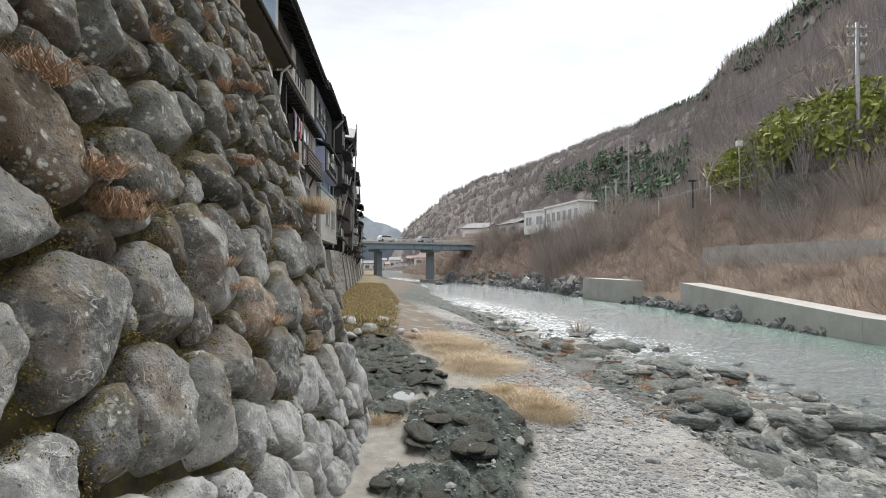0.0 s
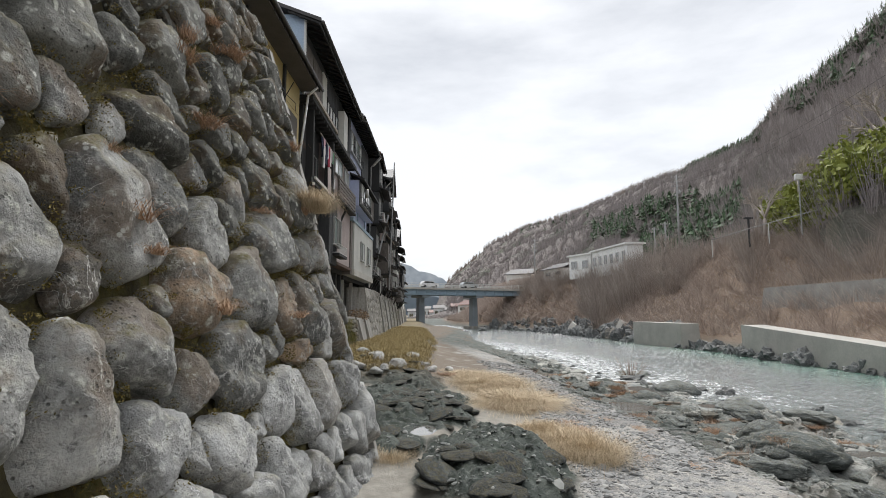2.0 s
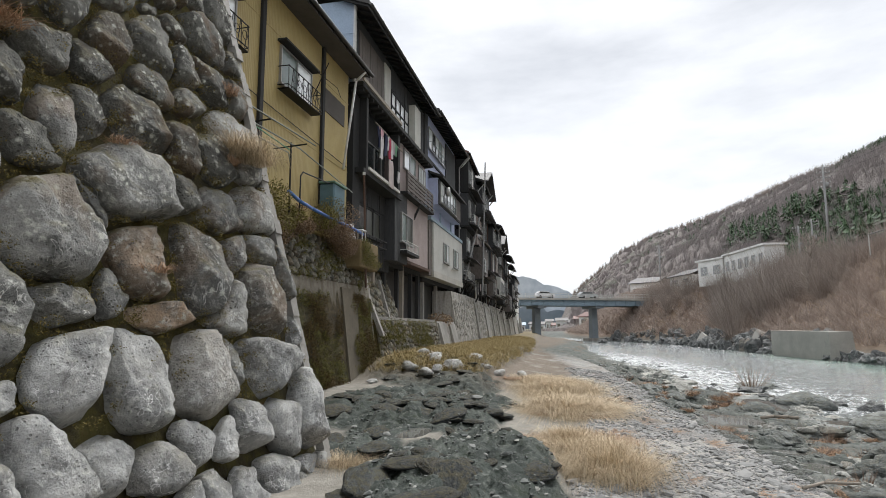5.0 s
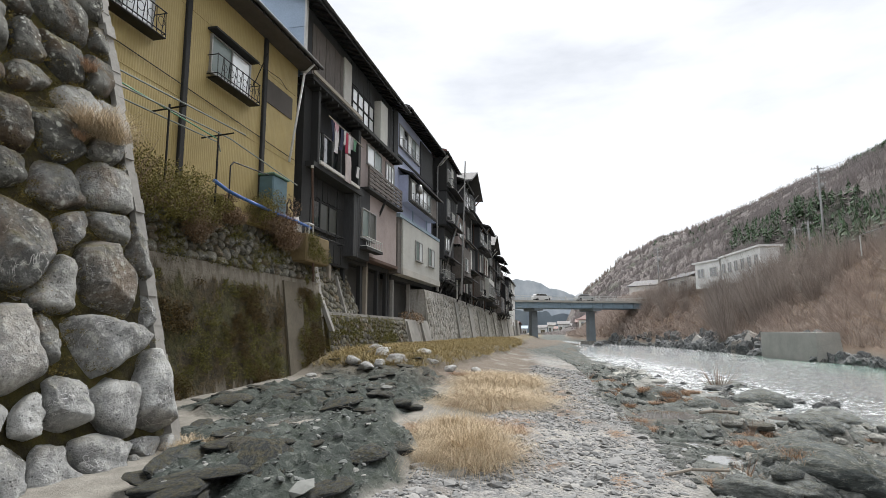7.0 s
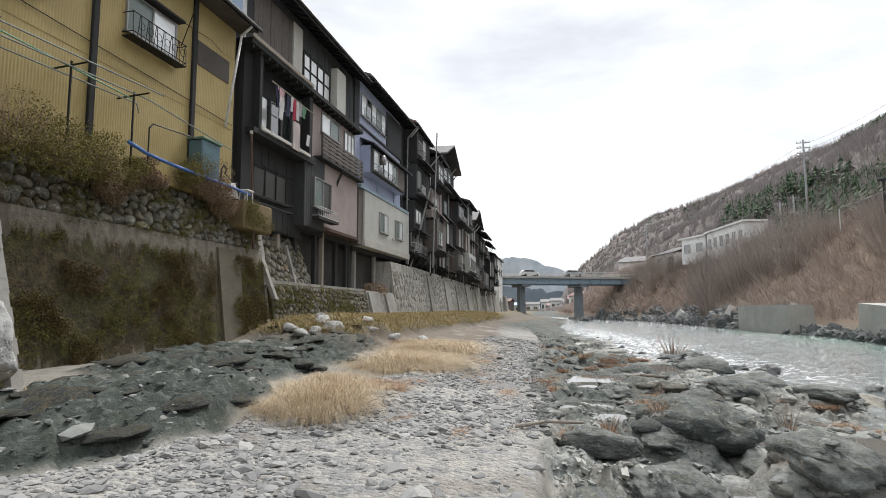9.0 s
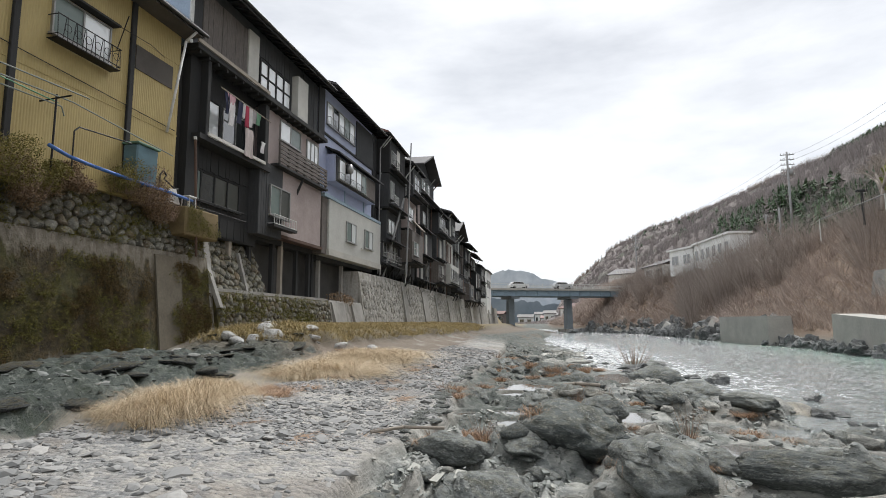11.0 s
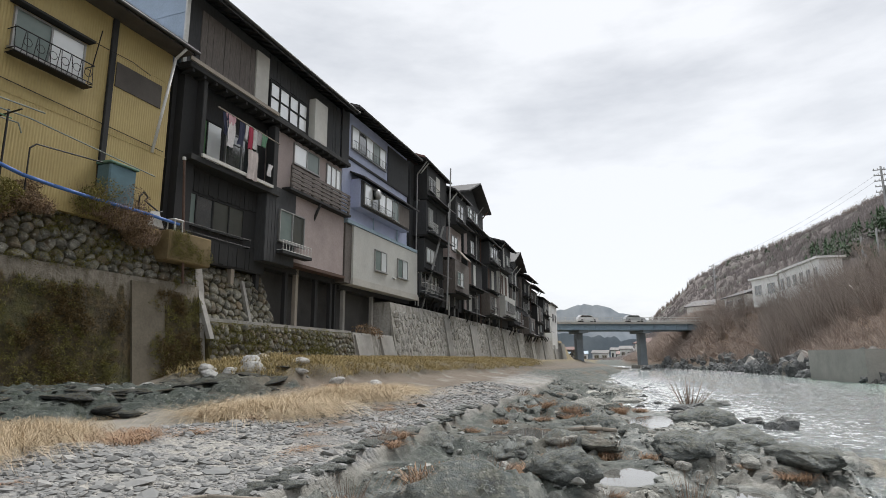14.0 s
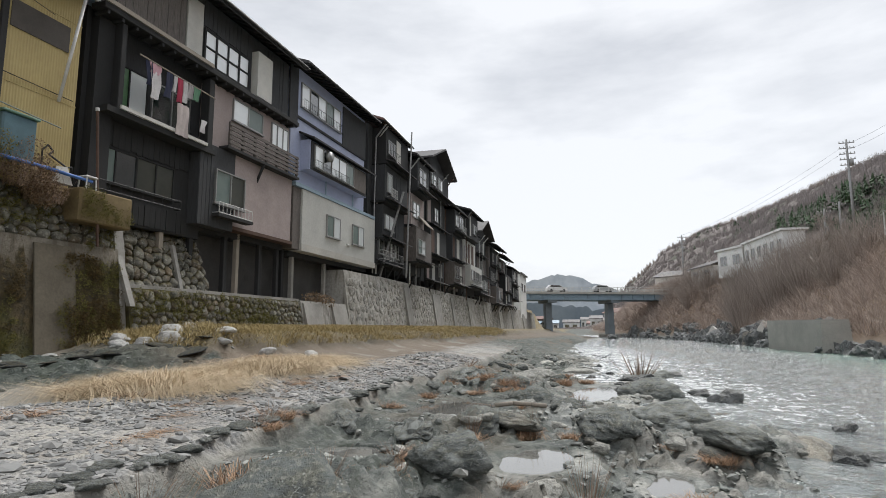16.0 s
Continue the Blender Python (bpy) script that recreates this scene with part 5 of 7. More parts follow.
# ---- further timber houses towards the bridge ----
def far_house(s0, s1, zb, ze, off, seed, wall_mats, roof_mat, label, gable=False):
    rnd = random.Random(seed)
    w = s1 - s0
    h = thing("timber_house", frame_b(s0, off), label, "house", "row of timber houses")
    part("wall", Shape().box(0.05, w - 0.05, 0.3, 7.5, zb, ze), wall_mats[0], h)
    z, k = ze, 0
    while z > zb + 1.5:
        lo = max(zb, z - rnd.uniform(2.4, 2.9))
        out = rnd.choice((-0.5, -0.25, 0.05, 0.15, -0.7))
        a, b = rnd.uniform(0.0, 0.15) * w, w * rnd.uniform(0.8, 1.0)
        part("storey_wall", Shape().box(a + 0.06, b - 0.06, out, 0.296, lo + 0.12, z - 0.1), rnd.choice(wall_mats), h)
        part("floor_beam", Shape().box(a, b, out - 0.12, 0.29, lo, lo + 0.11), beam_wood, h)
        x = a + 0.4
        while x < b - 1.2:
            ww = rnd.uniform(0.9, 1.9)
            kind = rnd.random()
            if x + ww > b - 0.15:
                break
            if kind < 0.62:
                hh = rnd.uniform(0.9, 1.35)
                window(h, x, x + ww, lo + 0.75, lo + 0.75 + hh, out, rnd.choice((2, 2, 4)), rnd.choice((1, 1, 2)), mats=rnd.choice(([frosted_sky, glass], [glass], [curtained, frosted_sky], [frosted_sky])))
                if rnd.random() < 0.5:
                    railing(h, x - 0.1, x + ww + 0.1, lo + 0.4, lo + 0.95, out - 0.4, rnd.choice((galvanised, black_metal, white_metal)), 8)
            elif kind < 0.8:
                boards(h, x, x + ww, lo + 0.2, z - 0.25, out, rnd.choice((grey_wood, dark_wood)), 0.26, rnd)
            else:
                part("panel", Shape().box(x, x + ww * 0.6, out - 0.03, out - 0.003, lo + 0.3, z - 0.4), rnd.choice((white_board, grey_plaster, pink_plaster, rust_metal)), h)
            x += ww + rnd.uniform(0.25, 0.7)
        if rnd.random() < 0.7:
            part("pent_roof", Shape().prism([(out - 0.7, lo + 0.0), (out, lo + 0.28), (out, lo + 0.34), (out - 0.7, lo + 0.06)], a, b), roof_dark, h)
        z = lo
    if gable:
        sh = Shape().prism([(-0.5, ze), (w / 2, ze + w * 0.24), (w + 0.5, ze), (w + 0.5, ze + 0.14), (w / 2, ze + 0.14 + w * 0.24), (-0.5, ze + 0.14)], -0.9, 8, "y")
        part("roof", sh, roof_mat, h)
        part("gable", Shape().prism([(0.1, ze - 0.05), (w - 0.1, ze - 0.05), (w / 2, ze + w * 0.22)], 0.1, 0.3, "y"), wall_mats[0], h)
    else:
        roof(h, -0.25, w + 0.25, -0.9, 8, ze, rnd.uniform(0.3, 0.4), roof_mat, ridge_y=3.4)
    for k in range(max(3, int(w / 2))):
        x = w * (k + 0.5) / max(3, int(w / 2))
        part("stilt", Shape().box(x - 0.09, x + 0.09, 0.05, 0.25, 3.0, zb + 0.15), beam_wood, h)
        if rnd.random() < 0.6:
            part("brace", Shape().rod((x, -0.5, zb + 0.1), (x, 0.2, zb - 1.2), 0.06, sides=6), beam_wood, h)
    for k in range(2):
        x = rnd.uniform(0.3, w - 0.3)
        part("downpipe", Shape().pipe([(x, -0.85, ze - 0.05), (x + 0.1, -0.1, ze - 0.9), (x + rnd.uniform(-0.5, 0.5), -0.05, zb - 0.6)], 0.05, 6), rnd.choice((white_metal, rust_metal, galvanised)), h)
    return h


ROW = [(24.6, 30.4, 5.2, 14.6, -0.1, 11, [dark_wood, beam_wood, dark_wood], roof_red, False), (30.6, 35.0, 5.0, 14.0, 0.35, 12, [dark_wood, grey_wood, pink_plaster], roof_dark, False),
       (35.4, 43.2, 5.0, 15.2, 0.3, 13, [dark_wood, beam_wood, grey_wood], roof_dark, True), (43.6, 50.0, 4.8, 12.9, 0.0, 14, [grey_wood, dark_wood, beam_wood], roof_dark, False),
       (50.3, 57.0, 4.6, 13.8, 0.3, 15, [dark_wood, dark_wood, grey_plaster], roof_dark, False), (57.3, 65.5, 4.6, 12.6, 0.2, 16, [dark_wood, beam_wood, grey_wood], roof_dark, True),
       (65.9, 74.0, 4.4, 12.2, 0.5, 17, [grey_wood, dark_wood], roof_dark, False), (74.4, 83.0, 4.6, 11.8, 0.3, 18, [dark_wood, beam_wood, white_board], roof_dark, False),
       (83.4, 92.0, 4.8, 11.0, 0.2, 19, [grey_plaster, dark_wood], roof_dark, False)]
for s0, s1, zb, ze, off, seed, mats_, rm, gab in ROW:
    far_house(s0, s1, zb, ze, off, seed, mats_, rm, "old dark timber house hanging over the river wall", gab)
part_house = thing("white_house", frame_b(98, 0.5), "white rendered house beside the bridge end", "house")
part("wall", Shape().box(0, 9, 0, 8, 3, 11.5), white_plaster, part_house)
part("roof", Shape().box(-0.3, 9.3, -0.3, 8.3, 11.5, 11.75), roof_dark, part_house)
window(part_house, 1, 3, 8.4, 9.8, 0, 2)
window(part_house, 5, 7, 8.4, 9.8, 0, 2)

# ---- retaining walls under the houses ----
moss = thing("wall_mossy", frame_a(0, 0), "moss-covered concrete retaining wall with rubble on top", "wall", "", "structure")
part("concrete_wall", Shape().prism([(-0.75, -0.4), (-0.28, 3.45), (1.5, 3.45), (1.5, -0.4)], -13.0, 4.75), moss_wall, moss)
part("buttress", Shape().prism([(-0.80, -0.3), (-0.36, 3.3), (-0.2, 3.3), (-0.5, -0.3)], 2.0, 3.2), brown_concrete, moss, "bare concrete strip")
part("earth_slope", Shape().prism([(-0.24, 3.3), (0.35, 5.1), (1.2, 5.75), (2.5, 5.75), (2.5, 3.3)], -13.0, 4.7), earth, moss, "brown earth and dead growth")
part("end_pier", Shape().prism([(-0.72, -0.4), (-0.24, 3.4), (0.1, 5.0), (1.5, 5.0), (1.5, -0.4)], 4.7, 5.05), weathered_concrete, moss)
low = thing("wall_rubble", frame_a(0, 0), "low battered rubble wall below the stilted houses", "wall", "", "structure")
part("wall_core", Shape().prism([(-0.95, -0.2), (-0.45, 2.3), (1.0, 2.3), (1.0, -0.2)], 5.0, 15.2), earth, low)
# backing's dark colour stands for the shade under the houses
part("backing", Shape().prism([(0.95, 0), (0.95, 4.9), (1.2, 4.9), (1.2, 0)], 5.0, 25.0), dark_concrete, low, "concrete behind the stilts, coloured dark for the shade there")
part("ledge", Shape().box(5.0, 15.2, -0.4, 1.0, 2.3, 2.42), weathered_concrete, low)
high = thing("wall_river", frame_a(0, 0), "stained battered concrete river wall with buttresses", "wall", "", "structure")
part("wall_face", Shape().prism([(-0.95, -0.2), (-0.5, 2.35), (0.9, 2.35), (0.9, -0.2)], 15.2, 20.0), concrete, high)
part("wall_face", Shape().prism([(-0.98, -0.2), (-0.3, 4.3), (0.9, 4.3), (0.9, -0.2)], 20.0, 25.2), concrete, high)
for xx in (15.3, 18.2):
    part("buttress", Shape().prism([(-1.25, -0.2), (-0.6, 2.25), (-0.48, 2.25), (-0.9, -0.2)], xx, xx + 1.6), weathered_concrete, high, "stained smooth concrete buttress")
riv = thing("wall_river", frame_b(24.3, 0), "stained battered concrete river wall with buttresses", "wall", "", "structure")
part("wall_face", Shape().prism([(-0.98, -0.4), (-0.3, 4.4), (1.2, 4.4), (1.2, -0.4)], 0.6, 98.0), concrete, riv)
part("footing", Shape().box(0.6, 98, -1.3, 0, -1.5, -0.3), concrete, riv)
rnd = random.Random(9)
for xx, w_ in ((5.5, 1.2), (13.0, 2.4), (19.5, 1.0), (27.0, 3.2), (36.0, 1.4), (47.0, 3.0), (60.0, 2.0), (75.0, 3.0)):
    part("buttress", Shape().prism([(-1.15, -0.2), (-0.45, 4.0), (-0.25, 4.0), (-0.9, -0.2)], xx, xx + w_), rnd.choice((concrete, weathered_concrete)), riv)

# ---- bridge ----
D0, D1 = Vector((-13.3, 131.3, 0)), Vector((-1.4, 138.2, 0))
bd = (D1 - D0).normalized()
bridge = thing("road_bridge", Matrix(((bd.x, -bd.y, 0, D0.x), (bd.y, bd.x, 0, D0.y), (0, 0, 1, -0.57), (0, 0, 0, 1))), "blue-grey steel girder road bridge on concrete piers", "bridge")
part("deck", Shape().box(-26, 52, -0.5, 7.5, 8.5, 8.95), pale_concrete, bridge)
for yy in (0.2, 2.6, 5.0, 6.8):
    part("girder", Shape().box(-26, 52, yy - 0.15, yy + 0.15, 7.35, 8.5).box(-26, 52, yy - 0.3, yy + 0.3, 7.3, 7.4), steel_blue, bridge)
for i in range(31):
    part("stiffener", Shape().box(-25 + i * 2.5, -24.9 + i * 2.5, -0.1, 0.05, 7.42, 8.45), steel_blue, bridge)
for yy in (-0.42, 7.42):
    sh = Shape()
    for z in (9.2, 9.5, 9.85):
        sh.box(-26, 52, yy - 0.04, yy + 0.04, z, z + 0.07)
    part("rail", sh, white_metal, bridge)
    for i in range(40):
        part("rail_post", Shape().box(-26 + i * 2, -25.9 + i * 2, yy - 0.05, yy + 0.05, 8.95, 9.9), white_metal, bridge)
for xx in (0.0, (D1 - D0).length):
    part("pier", Shape().prism([(xx - 0.75, -1.5), (xx + 0.75, -1.5), (xx + 0.6, 6.7), (xx - 0.6, 6.7)], 2.6, 4.4, "y"), pier_grey, bridge)
    part("pier_cap", Shape().box(xx - 1.0, xx + 1.0, 0.2, 6.8, 6.75, 7.3), pier_grey, bridge)
part("pier_footing", Shape().box((D1 - D0).length - 1.6, (D1 - D0).length + 1.6, 1.4, 5.6, -1.6, 0.15), concrete, bridge)
part("abutment", Shape().box(-27, -12, 0, 7, -1, 8.5), weathered_concrete, bridge)

# ---- buildings, poles and walls across the river ----
def annex(name, label, p0, p1, depth, z0, z1, wall, roof_m, wins, pitched=False):
    """A building whose long face runs from p0 to p1 (seen from the river)."""
    a, b = Vector((*p0, 0)), Vector((*p1, 0))
    d = (b - a).normalized()
    n = Vector((-d.y, d.x, 0))
    h = thing(name, Matrix(((d.x, n.x, 0, a.x), (d.y, n.y, 0, a.y), (0, 0, 1, -0.00436 * a.y), (0, 0, 0, 1))), label, "building")
    w = (b - a).length
    part("wall", Shape().box(0, w, 0, depth, z0, z1), wall, h)
    if pitched:
        part("roof", Shape().prism([(-0.6, z1 - 0.1), (depth / 2, z1 + depth * 0.2), (depth + 0.6, z1 - 0.1), (depth + 0.6, z1 + 0.1), (depth / 2, z1 + 0.2 + depth * 0.2), (-0.6, z1 + 0.1)], -0.5, w + 0.5), roof_m, h)
    else:
        part("roof", Shape().box(-0.4, w + 0.4, -0.4, depth + 0.4, z1, z1 + 0.3), roof_m, h)
    for k in range(wins):
        c = w * (k + 0.5) / wins
        window(h, c - w / wins * 0.28, c + w / wins * 0.28, z0 + (z1 - z0) * 0.42, z0 + (z1 - z0) * 0.78, 0, 2, 1, glass, white_metal)
    return h


annex("office_building", "long white flat-roofed building above the bank", (21.2, 119.0), (24.6, 104.6), 3, 10.2, 15.1, white_plaster, white_plaster, 6)
annex("office_building", "smaller white building with a parapet", (17.6, 126.0), (21.0, 119.6), 4, 10.2, 14.9, white_plaster, white_plaster, 2)
annex("house", "white house with a dark pitched roof near the bridge", (5.8, 170.0), (12.5, 166.0), 8, 8.0, 14.4, white_plaster, roof_dark, 2, True)
annex("house", "low grey-roofed house on the terrace", (13.5, 140.0), (17.0, 131.0), 7, 10.5, 13.2, white_plaster, roof_dark, 2, True)
annex("house", "red-roofed house beyond the bridge", (-9.5, 192.0), (-2.5, 186.0), 7, 3.0, 6.2, white_plaster, roof_red, 2, True)
rnd = random.Random(31)
for k in range(11):
    x = -64 + k * 5.2 + rnd.uniform(-1, 1)
    y = 300 + rnd.uniform(-15, 40)
    annex("house", "small house in the town beyond the bridge", (x, y), (x + rnd.uniform(4, 8), y + rnd.uniform(-1, 1)), 7, 0.5, rnd.uniform(4, 7.5), rnd.choice((white_plaster, white_plaster, grey_plaster, grey_wood)), rnd.choice((roof_dark, roof_dark, roof_red, steel_blue)), 2, True)


def utility_pole(x, y, z0, z1, arms, label="grey concrete utility pole with cross arms"):
    h = thing("utility_pole", Matrix.Translation((x, y, -0.00436 * y)), label, "pole", "poles across the river")
    part("pole", Shape().rod((0, 0, z0 - 1.5), (0, 0, z1), 0.2, 0.13, 10), galvanised, h, smooth=True)
    for k in range(arms):
        z = z1 - 0.5 - k * 0.75
        part("cross_arm", Shape().box(-0.9, 0.9, -0.05, 0.05, z, z + 0.1), galvanised, h)
        for dx in (-0.8, -0.35, 0.35, 0.8):
            part("insulator", Shape().rod((dx, 0, z + 0.1), (dx, 0, z + 0.3), 0.07, 0.05, 6), white_metal, h)
    part("transformer", Shape().rod((0.35, 0, z1 - 3.6), (0.35, 0, z1 - 2.7), 0.28, sides=10), galvanised, h, smooth=True)
    return h


utility_pole(35.3, 49.0, 10.5, 24.0, 3)
utility_pole(32.1, 100.0, 11.0, 26.0, 5)
utility_pole(12.3, 150.0, 9.0, 22.0, 4)
utility_pole(33.5, 112.0, 11.0, 20.0, 1)
utility_pole(31.5, 112.0, 11.0, 19.0, 1)
wire = Shape()
for z in (22.6, 23.4):
    pts = [Vector((35.3, 49, z)).lerp(Vector((32.1, 100, z + 1.5)), k / 12) - Vector((0, 0, 1.6 * (1 - (k / 6 - 1) ** 2))) for k in range(13)]
    wire.pipe(pts, 0.014, 4)
    pts = [Vector((32.1, 100, z + 1.5)).lerp(Vector((12.3, 150, z - 2)), k / 10) - Vector((0, 0, 1.2 * (1 - (k / 5 - 1) ** 2))) for k in range(11)]
    wire.pipe(pts, 0.014, 4)
    wire.pipe([Vector((35.3, 49, z)).lerp(Vector((39.0, 0, z)), k / 8) - Vector((0, 0, 1.5 * (1 - (k / 4 - 1) ** 2))) for k in range(9)], 0.014, 4)
tagged(part("power_line", wire, black_metal), "sagging black power lines between the poles", "cable")
lamp_post = thing("street_lamp", Matrix.Translation((30.8, 60, 0)), "small street lamp on a thin pole", "lamp")
part("pole", Shape().rod((0, 0, 10), (0, 0, 15.4), 0.07), galvanised, lamp_post)
part("head", Shape().soft(-0.35, 0.35, -0.2, 0.2, 15.4, 16.0, 0.06), white_metal, lamp_post)
post = thing("signpost", Matrix.Translation((30.2, 70, 0)), "short dark wooden post with a roofed board", "sign")
part("pole", Shape().rod((0, 0, 10), (0, 0, 13.2), 0.12), dark_wood, post)
part("board", Shape().soft(-0.45, 0.45, -0.2, 0.2, 13.2, 13.4, 0.03), dark_wood, post)
guard = thing("guard_rail", Matrix.Identity(4), "thin pale guard rail along the terrace road", "railing")
pts = [Vector((28.3, 76, 11.6)), Vector((30.5, 66, 12.1)), Vector((33.5, 58, 12.7)), Vector((36.6, 51, 13.2)), Vector((40, 43, 13.6))]
part("rail", Shape().pipe(pts, 0.05, 6), galvanised, guard)
for p in pts:
    part("rail_post", Shape().rod((p.x, p.y, p.z - 2.2), p, 0.06), white_metal, guard)


def bank_wall(p0, p1, z0, z1a, z1b, t, label):
    a, b = Vector((*p0, 0)), Vector((*p1, 0))
    d = (b - a).normalized()
    n = Vector((d.y, -d.x, 0))
    w = (b - a).length
    h = thing("bank_wall", Matrix(((d.x, n.x, 0, a.x), (d.y, n.y, 0, a.y), (0, 0, 1, 0), (0, 0, 0, 1))), label, "wall")
    part("slab", Shape().add([(0, -0.25, z0), (w, -0.25, z0), (w, 0.05, z1b), (0, 0.05, z1a), (0, t, z0), (w, t, z0), (w, t, z1b), (0, t, z1a)],
                             [(0, 1, 2, 3), (7, 6, 5, 4), (0, 3, 7, 4), (1, 5, 6, 2), (3, 2, 6, 7), (0, 4, 5, 1)]), pale_concrete, h)
    return h


bank_wall((19.5, 73.2), (21.7, 63.0), -1.6, 1.5, 1.45, 2.0, "pale concrete bank wall broken off at both ends")
bank_wall((23.45, 52.6), (24.6, 31.5), -1.6, 1.5, 0.3, 2.0, "long pale concrete bank wall by the water")
bank_wall((24.6, 31.4), (25.2, -12.0), -1.6, 0.3, 0.1, 2.0, "long pale concrete bank wall by the water")
for x, y, zz in ((14.6, 103, 1.2), (18.4, 84.5, 1.8)):
    s = thing("concrete_block", pose(x, y, 0, 8, 24, 30), "tilted broken slab of pale concrete", "slab")
    part("slab", Shape().add([(-0.5, -1.0, -1.4), (0.3, -1.1, -1.4), (0.4, 1.0, -1.4), (-0.45, 0.9, -1.4), (-0.2, -0.75, zz - 0.5), (0.15, -0.7, zz - 0.3), (0.2, 0.75, zz), (-0.15, 0.6, zz - 0.1)], [(3, 2, 1, 0), (4, 5, 6, 7), (0, 1, 5, 4), (1, 2, 6, 5), (2, 3, 7, 6), (3, 0, 4, 7)]), pale_concrete, s)
terrace = thing("bank_wall", Matrix.Identity(4), "mossy stone terrace wall half hidden in brush", "wall")
part("wall_face", Shape().add([(26.5, 60, 2.6), (29.5, 30, 2.6), (29.9, 30, 4.9), (26.9, 60, 4.9), (31, 60, 2.6), (33, 30, 2.6), (33, 30, 4.9), (31, 60, 4.9)], [(0, 1, 2, 3), (7, 6, 5, 4), (3, 2, 6, 7), (0, 3, 7, 4), (1, 5, 6, 2)]), weathered_concrete, terrace)


# ---- loose rocks ----
def rock_mesh(seed, material, flatness=0.65, rough=0.28, smooth=True):
    rnd = random.Random(seed)
    bm = bmesh.new()
    bmesh.ops.create_icosphere(bm, subdivisions=3, radius=1.0)
    off = Vector((rnd.uniform(0, 90), rnd.uniform(0, 90), rnd.uniform(0, 90)))
    planes = [(Vector((rnd.gauss(0, 1), rnd.gauss(0, 1), rnd.gauss(0, 0.7))).normalized(), rnd.uniform(0.55, 0.85)) for _ in range(9)]
    for v in bm.verts:
        d = v.co.normalized()
        r = 1.0
        for nrm, k in planes:
            c = d.dot(nrm)
            if c > 0.01:
                r = min(r, k / c)
        r += rough * 0.5 * noise.noise(d * 1.7 + off) + rough * 0.25 * noise.noise(d * 4.5 + off) + rough * 0.1 * noise.noise(d * 11 + off)
        v.co = d * r
        v.co.z *= flatness
    me = bpy.data.meshes.new("rock")
    bm.to_mesh(me)
    bm.free()
    me.materials.append(material)
    if smooth:
        me.shade_smooth()
    return me


ROCK = [rock_mesh(100 + k, grey_bedrock, 0.7, 0.42) for k in range(7)]
JAGGED = [rock_mesh(300 + k, bank_rock, 0.9, 0.75, False) for k in range(9)]
PALE = [rock_mesh(200 + k, pale_stone, 0.7, 0.16) for k in range(5)]


def place_rock(me, x, y, sx, sy, sz, rz, label, group, sink=0.25, name="rock", z=None):
    ob = new(name, me)
    zz = ground_at(x, y) if z is None else z
    ob.matrix_world = Matrix.LocRotScale((x, y, zz + sz * 0.5 - sink * sz), Euler((0, 0, rz)), (sx, sy, sz))
    return tagged(ob, label, "rock", group)


rnd = random.Random(77)
for x, y, s in ((-3.76, 23.8, 0.44), (-3.5, 21.9, 0.34), (-4.3, 22.6, 0.42), (-2.9, 22.9, 0.44), (-2.6, 24.6, 0.34), (-3.3, 22.5, 0.3), (-4.6, 25.4, 0.42), (-2.1, 24.0, 0.26), (-1.9, 25.6, 0.36), (-4.0, 24.6, 0.3), (-5.0, 21.2, 0.2), (-1.3, 27.0, 0.3)):
    place_rock(rnd.choice(PALE), x, y, s * rnd.uniform(0.85, 1.15), s * rnd.uniform(0.7, 0.95), s * 0.62, rnd.uniform(0, 6), "smooth pale grey boulder on the river bed", "pale boulders", 0.1, "boulder")
for k in range(260):
    y = 24 + 120 * rnd.random()
    s = rnd.uniform(0.3, 0.85) * (1 + 0.35 * (y > 66))
    e = rnd.uniform(-1.0, 0.7) if 27 < y < 66 else rnd.uniform(-0.6, 2.4)
    x = float(shore_right(np.array([y]))[0]) + e - 0.3
    place_rock(rnd.choice(JAGGED), x, y, s, s * rnd.uniform(0.6, 1.5), s * rnd.uniform(0.6, 1.5), rnd.uniform(0, 6), "angular dark grey rock at the foot of the bank", "rocks along the far bank", 0.25, "rock", WATER if e < 0.6 else None)
place_rock(PALE[0], 18.6, 74.3, 0.8, 0.8, 0.95, 1, "round whitish boulder beside the concrete wall", "rocks along the far bank", 0.1, "boulder", -0.4)
for x, y, sx, sy, sz, rz in ((10.6, 28.2, 0.5, 0.4, 0.35, 0.4), (11.6, 21.4, 0.3, 0.35, 0.2, 1.0), (10.0, 29.6, 0.35, 0.5, 0.25, 0.5), (9.2, 36.6, 0.8, 0.5, 0.25, 0.2), (8.1, 34.3, 0.7, 0.9, 0.3, 0.1), (12.2, 24.2, 0.25, 0.22, 0.25, 0.1), (-0.6, 122.0, 1.2, 0.8, 0.9, 0.3)):
    place_rock(JAGGED[int(x * 7 + y) % 9], x, y, sx, sy, sz, rz, "weathered grey rock on the bedrock shelf", "rocks on the shelf", 0.4, "rock", max(ground_at(x, y), WATER - 0.05))
for k in range(70):
    y = 15 + 45 * rnd.random() ** 1.4
    xs = float(shore_left(np.array([y]))[0])
    x = xs - abs(rnd.gauss(0, 0.9)) + 0.4
    s = rnd.uniform(0.07, 0.24)
    place_rock(rnd.choice(JAGGED), x, y, s, s * rnd.uniform(0.7, 1.5), s * rnd.uniform(0.5, 0.8), rnd.uniform(0, 6), "weathered grey rock at the water's edge", "rocks on the shelf", 0.4, "rock", max(ground_at(x, y), WATER - 0.05))



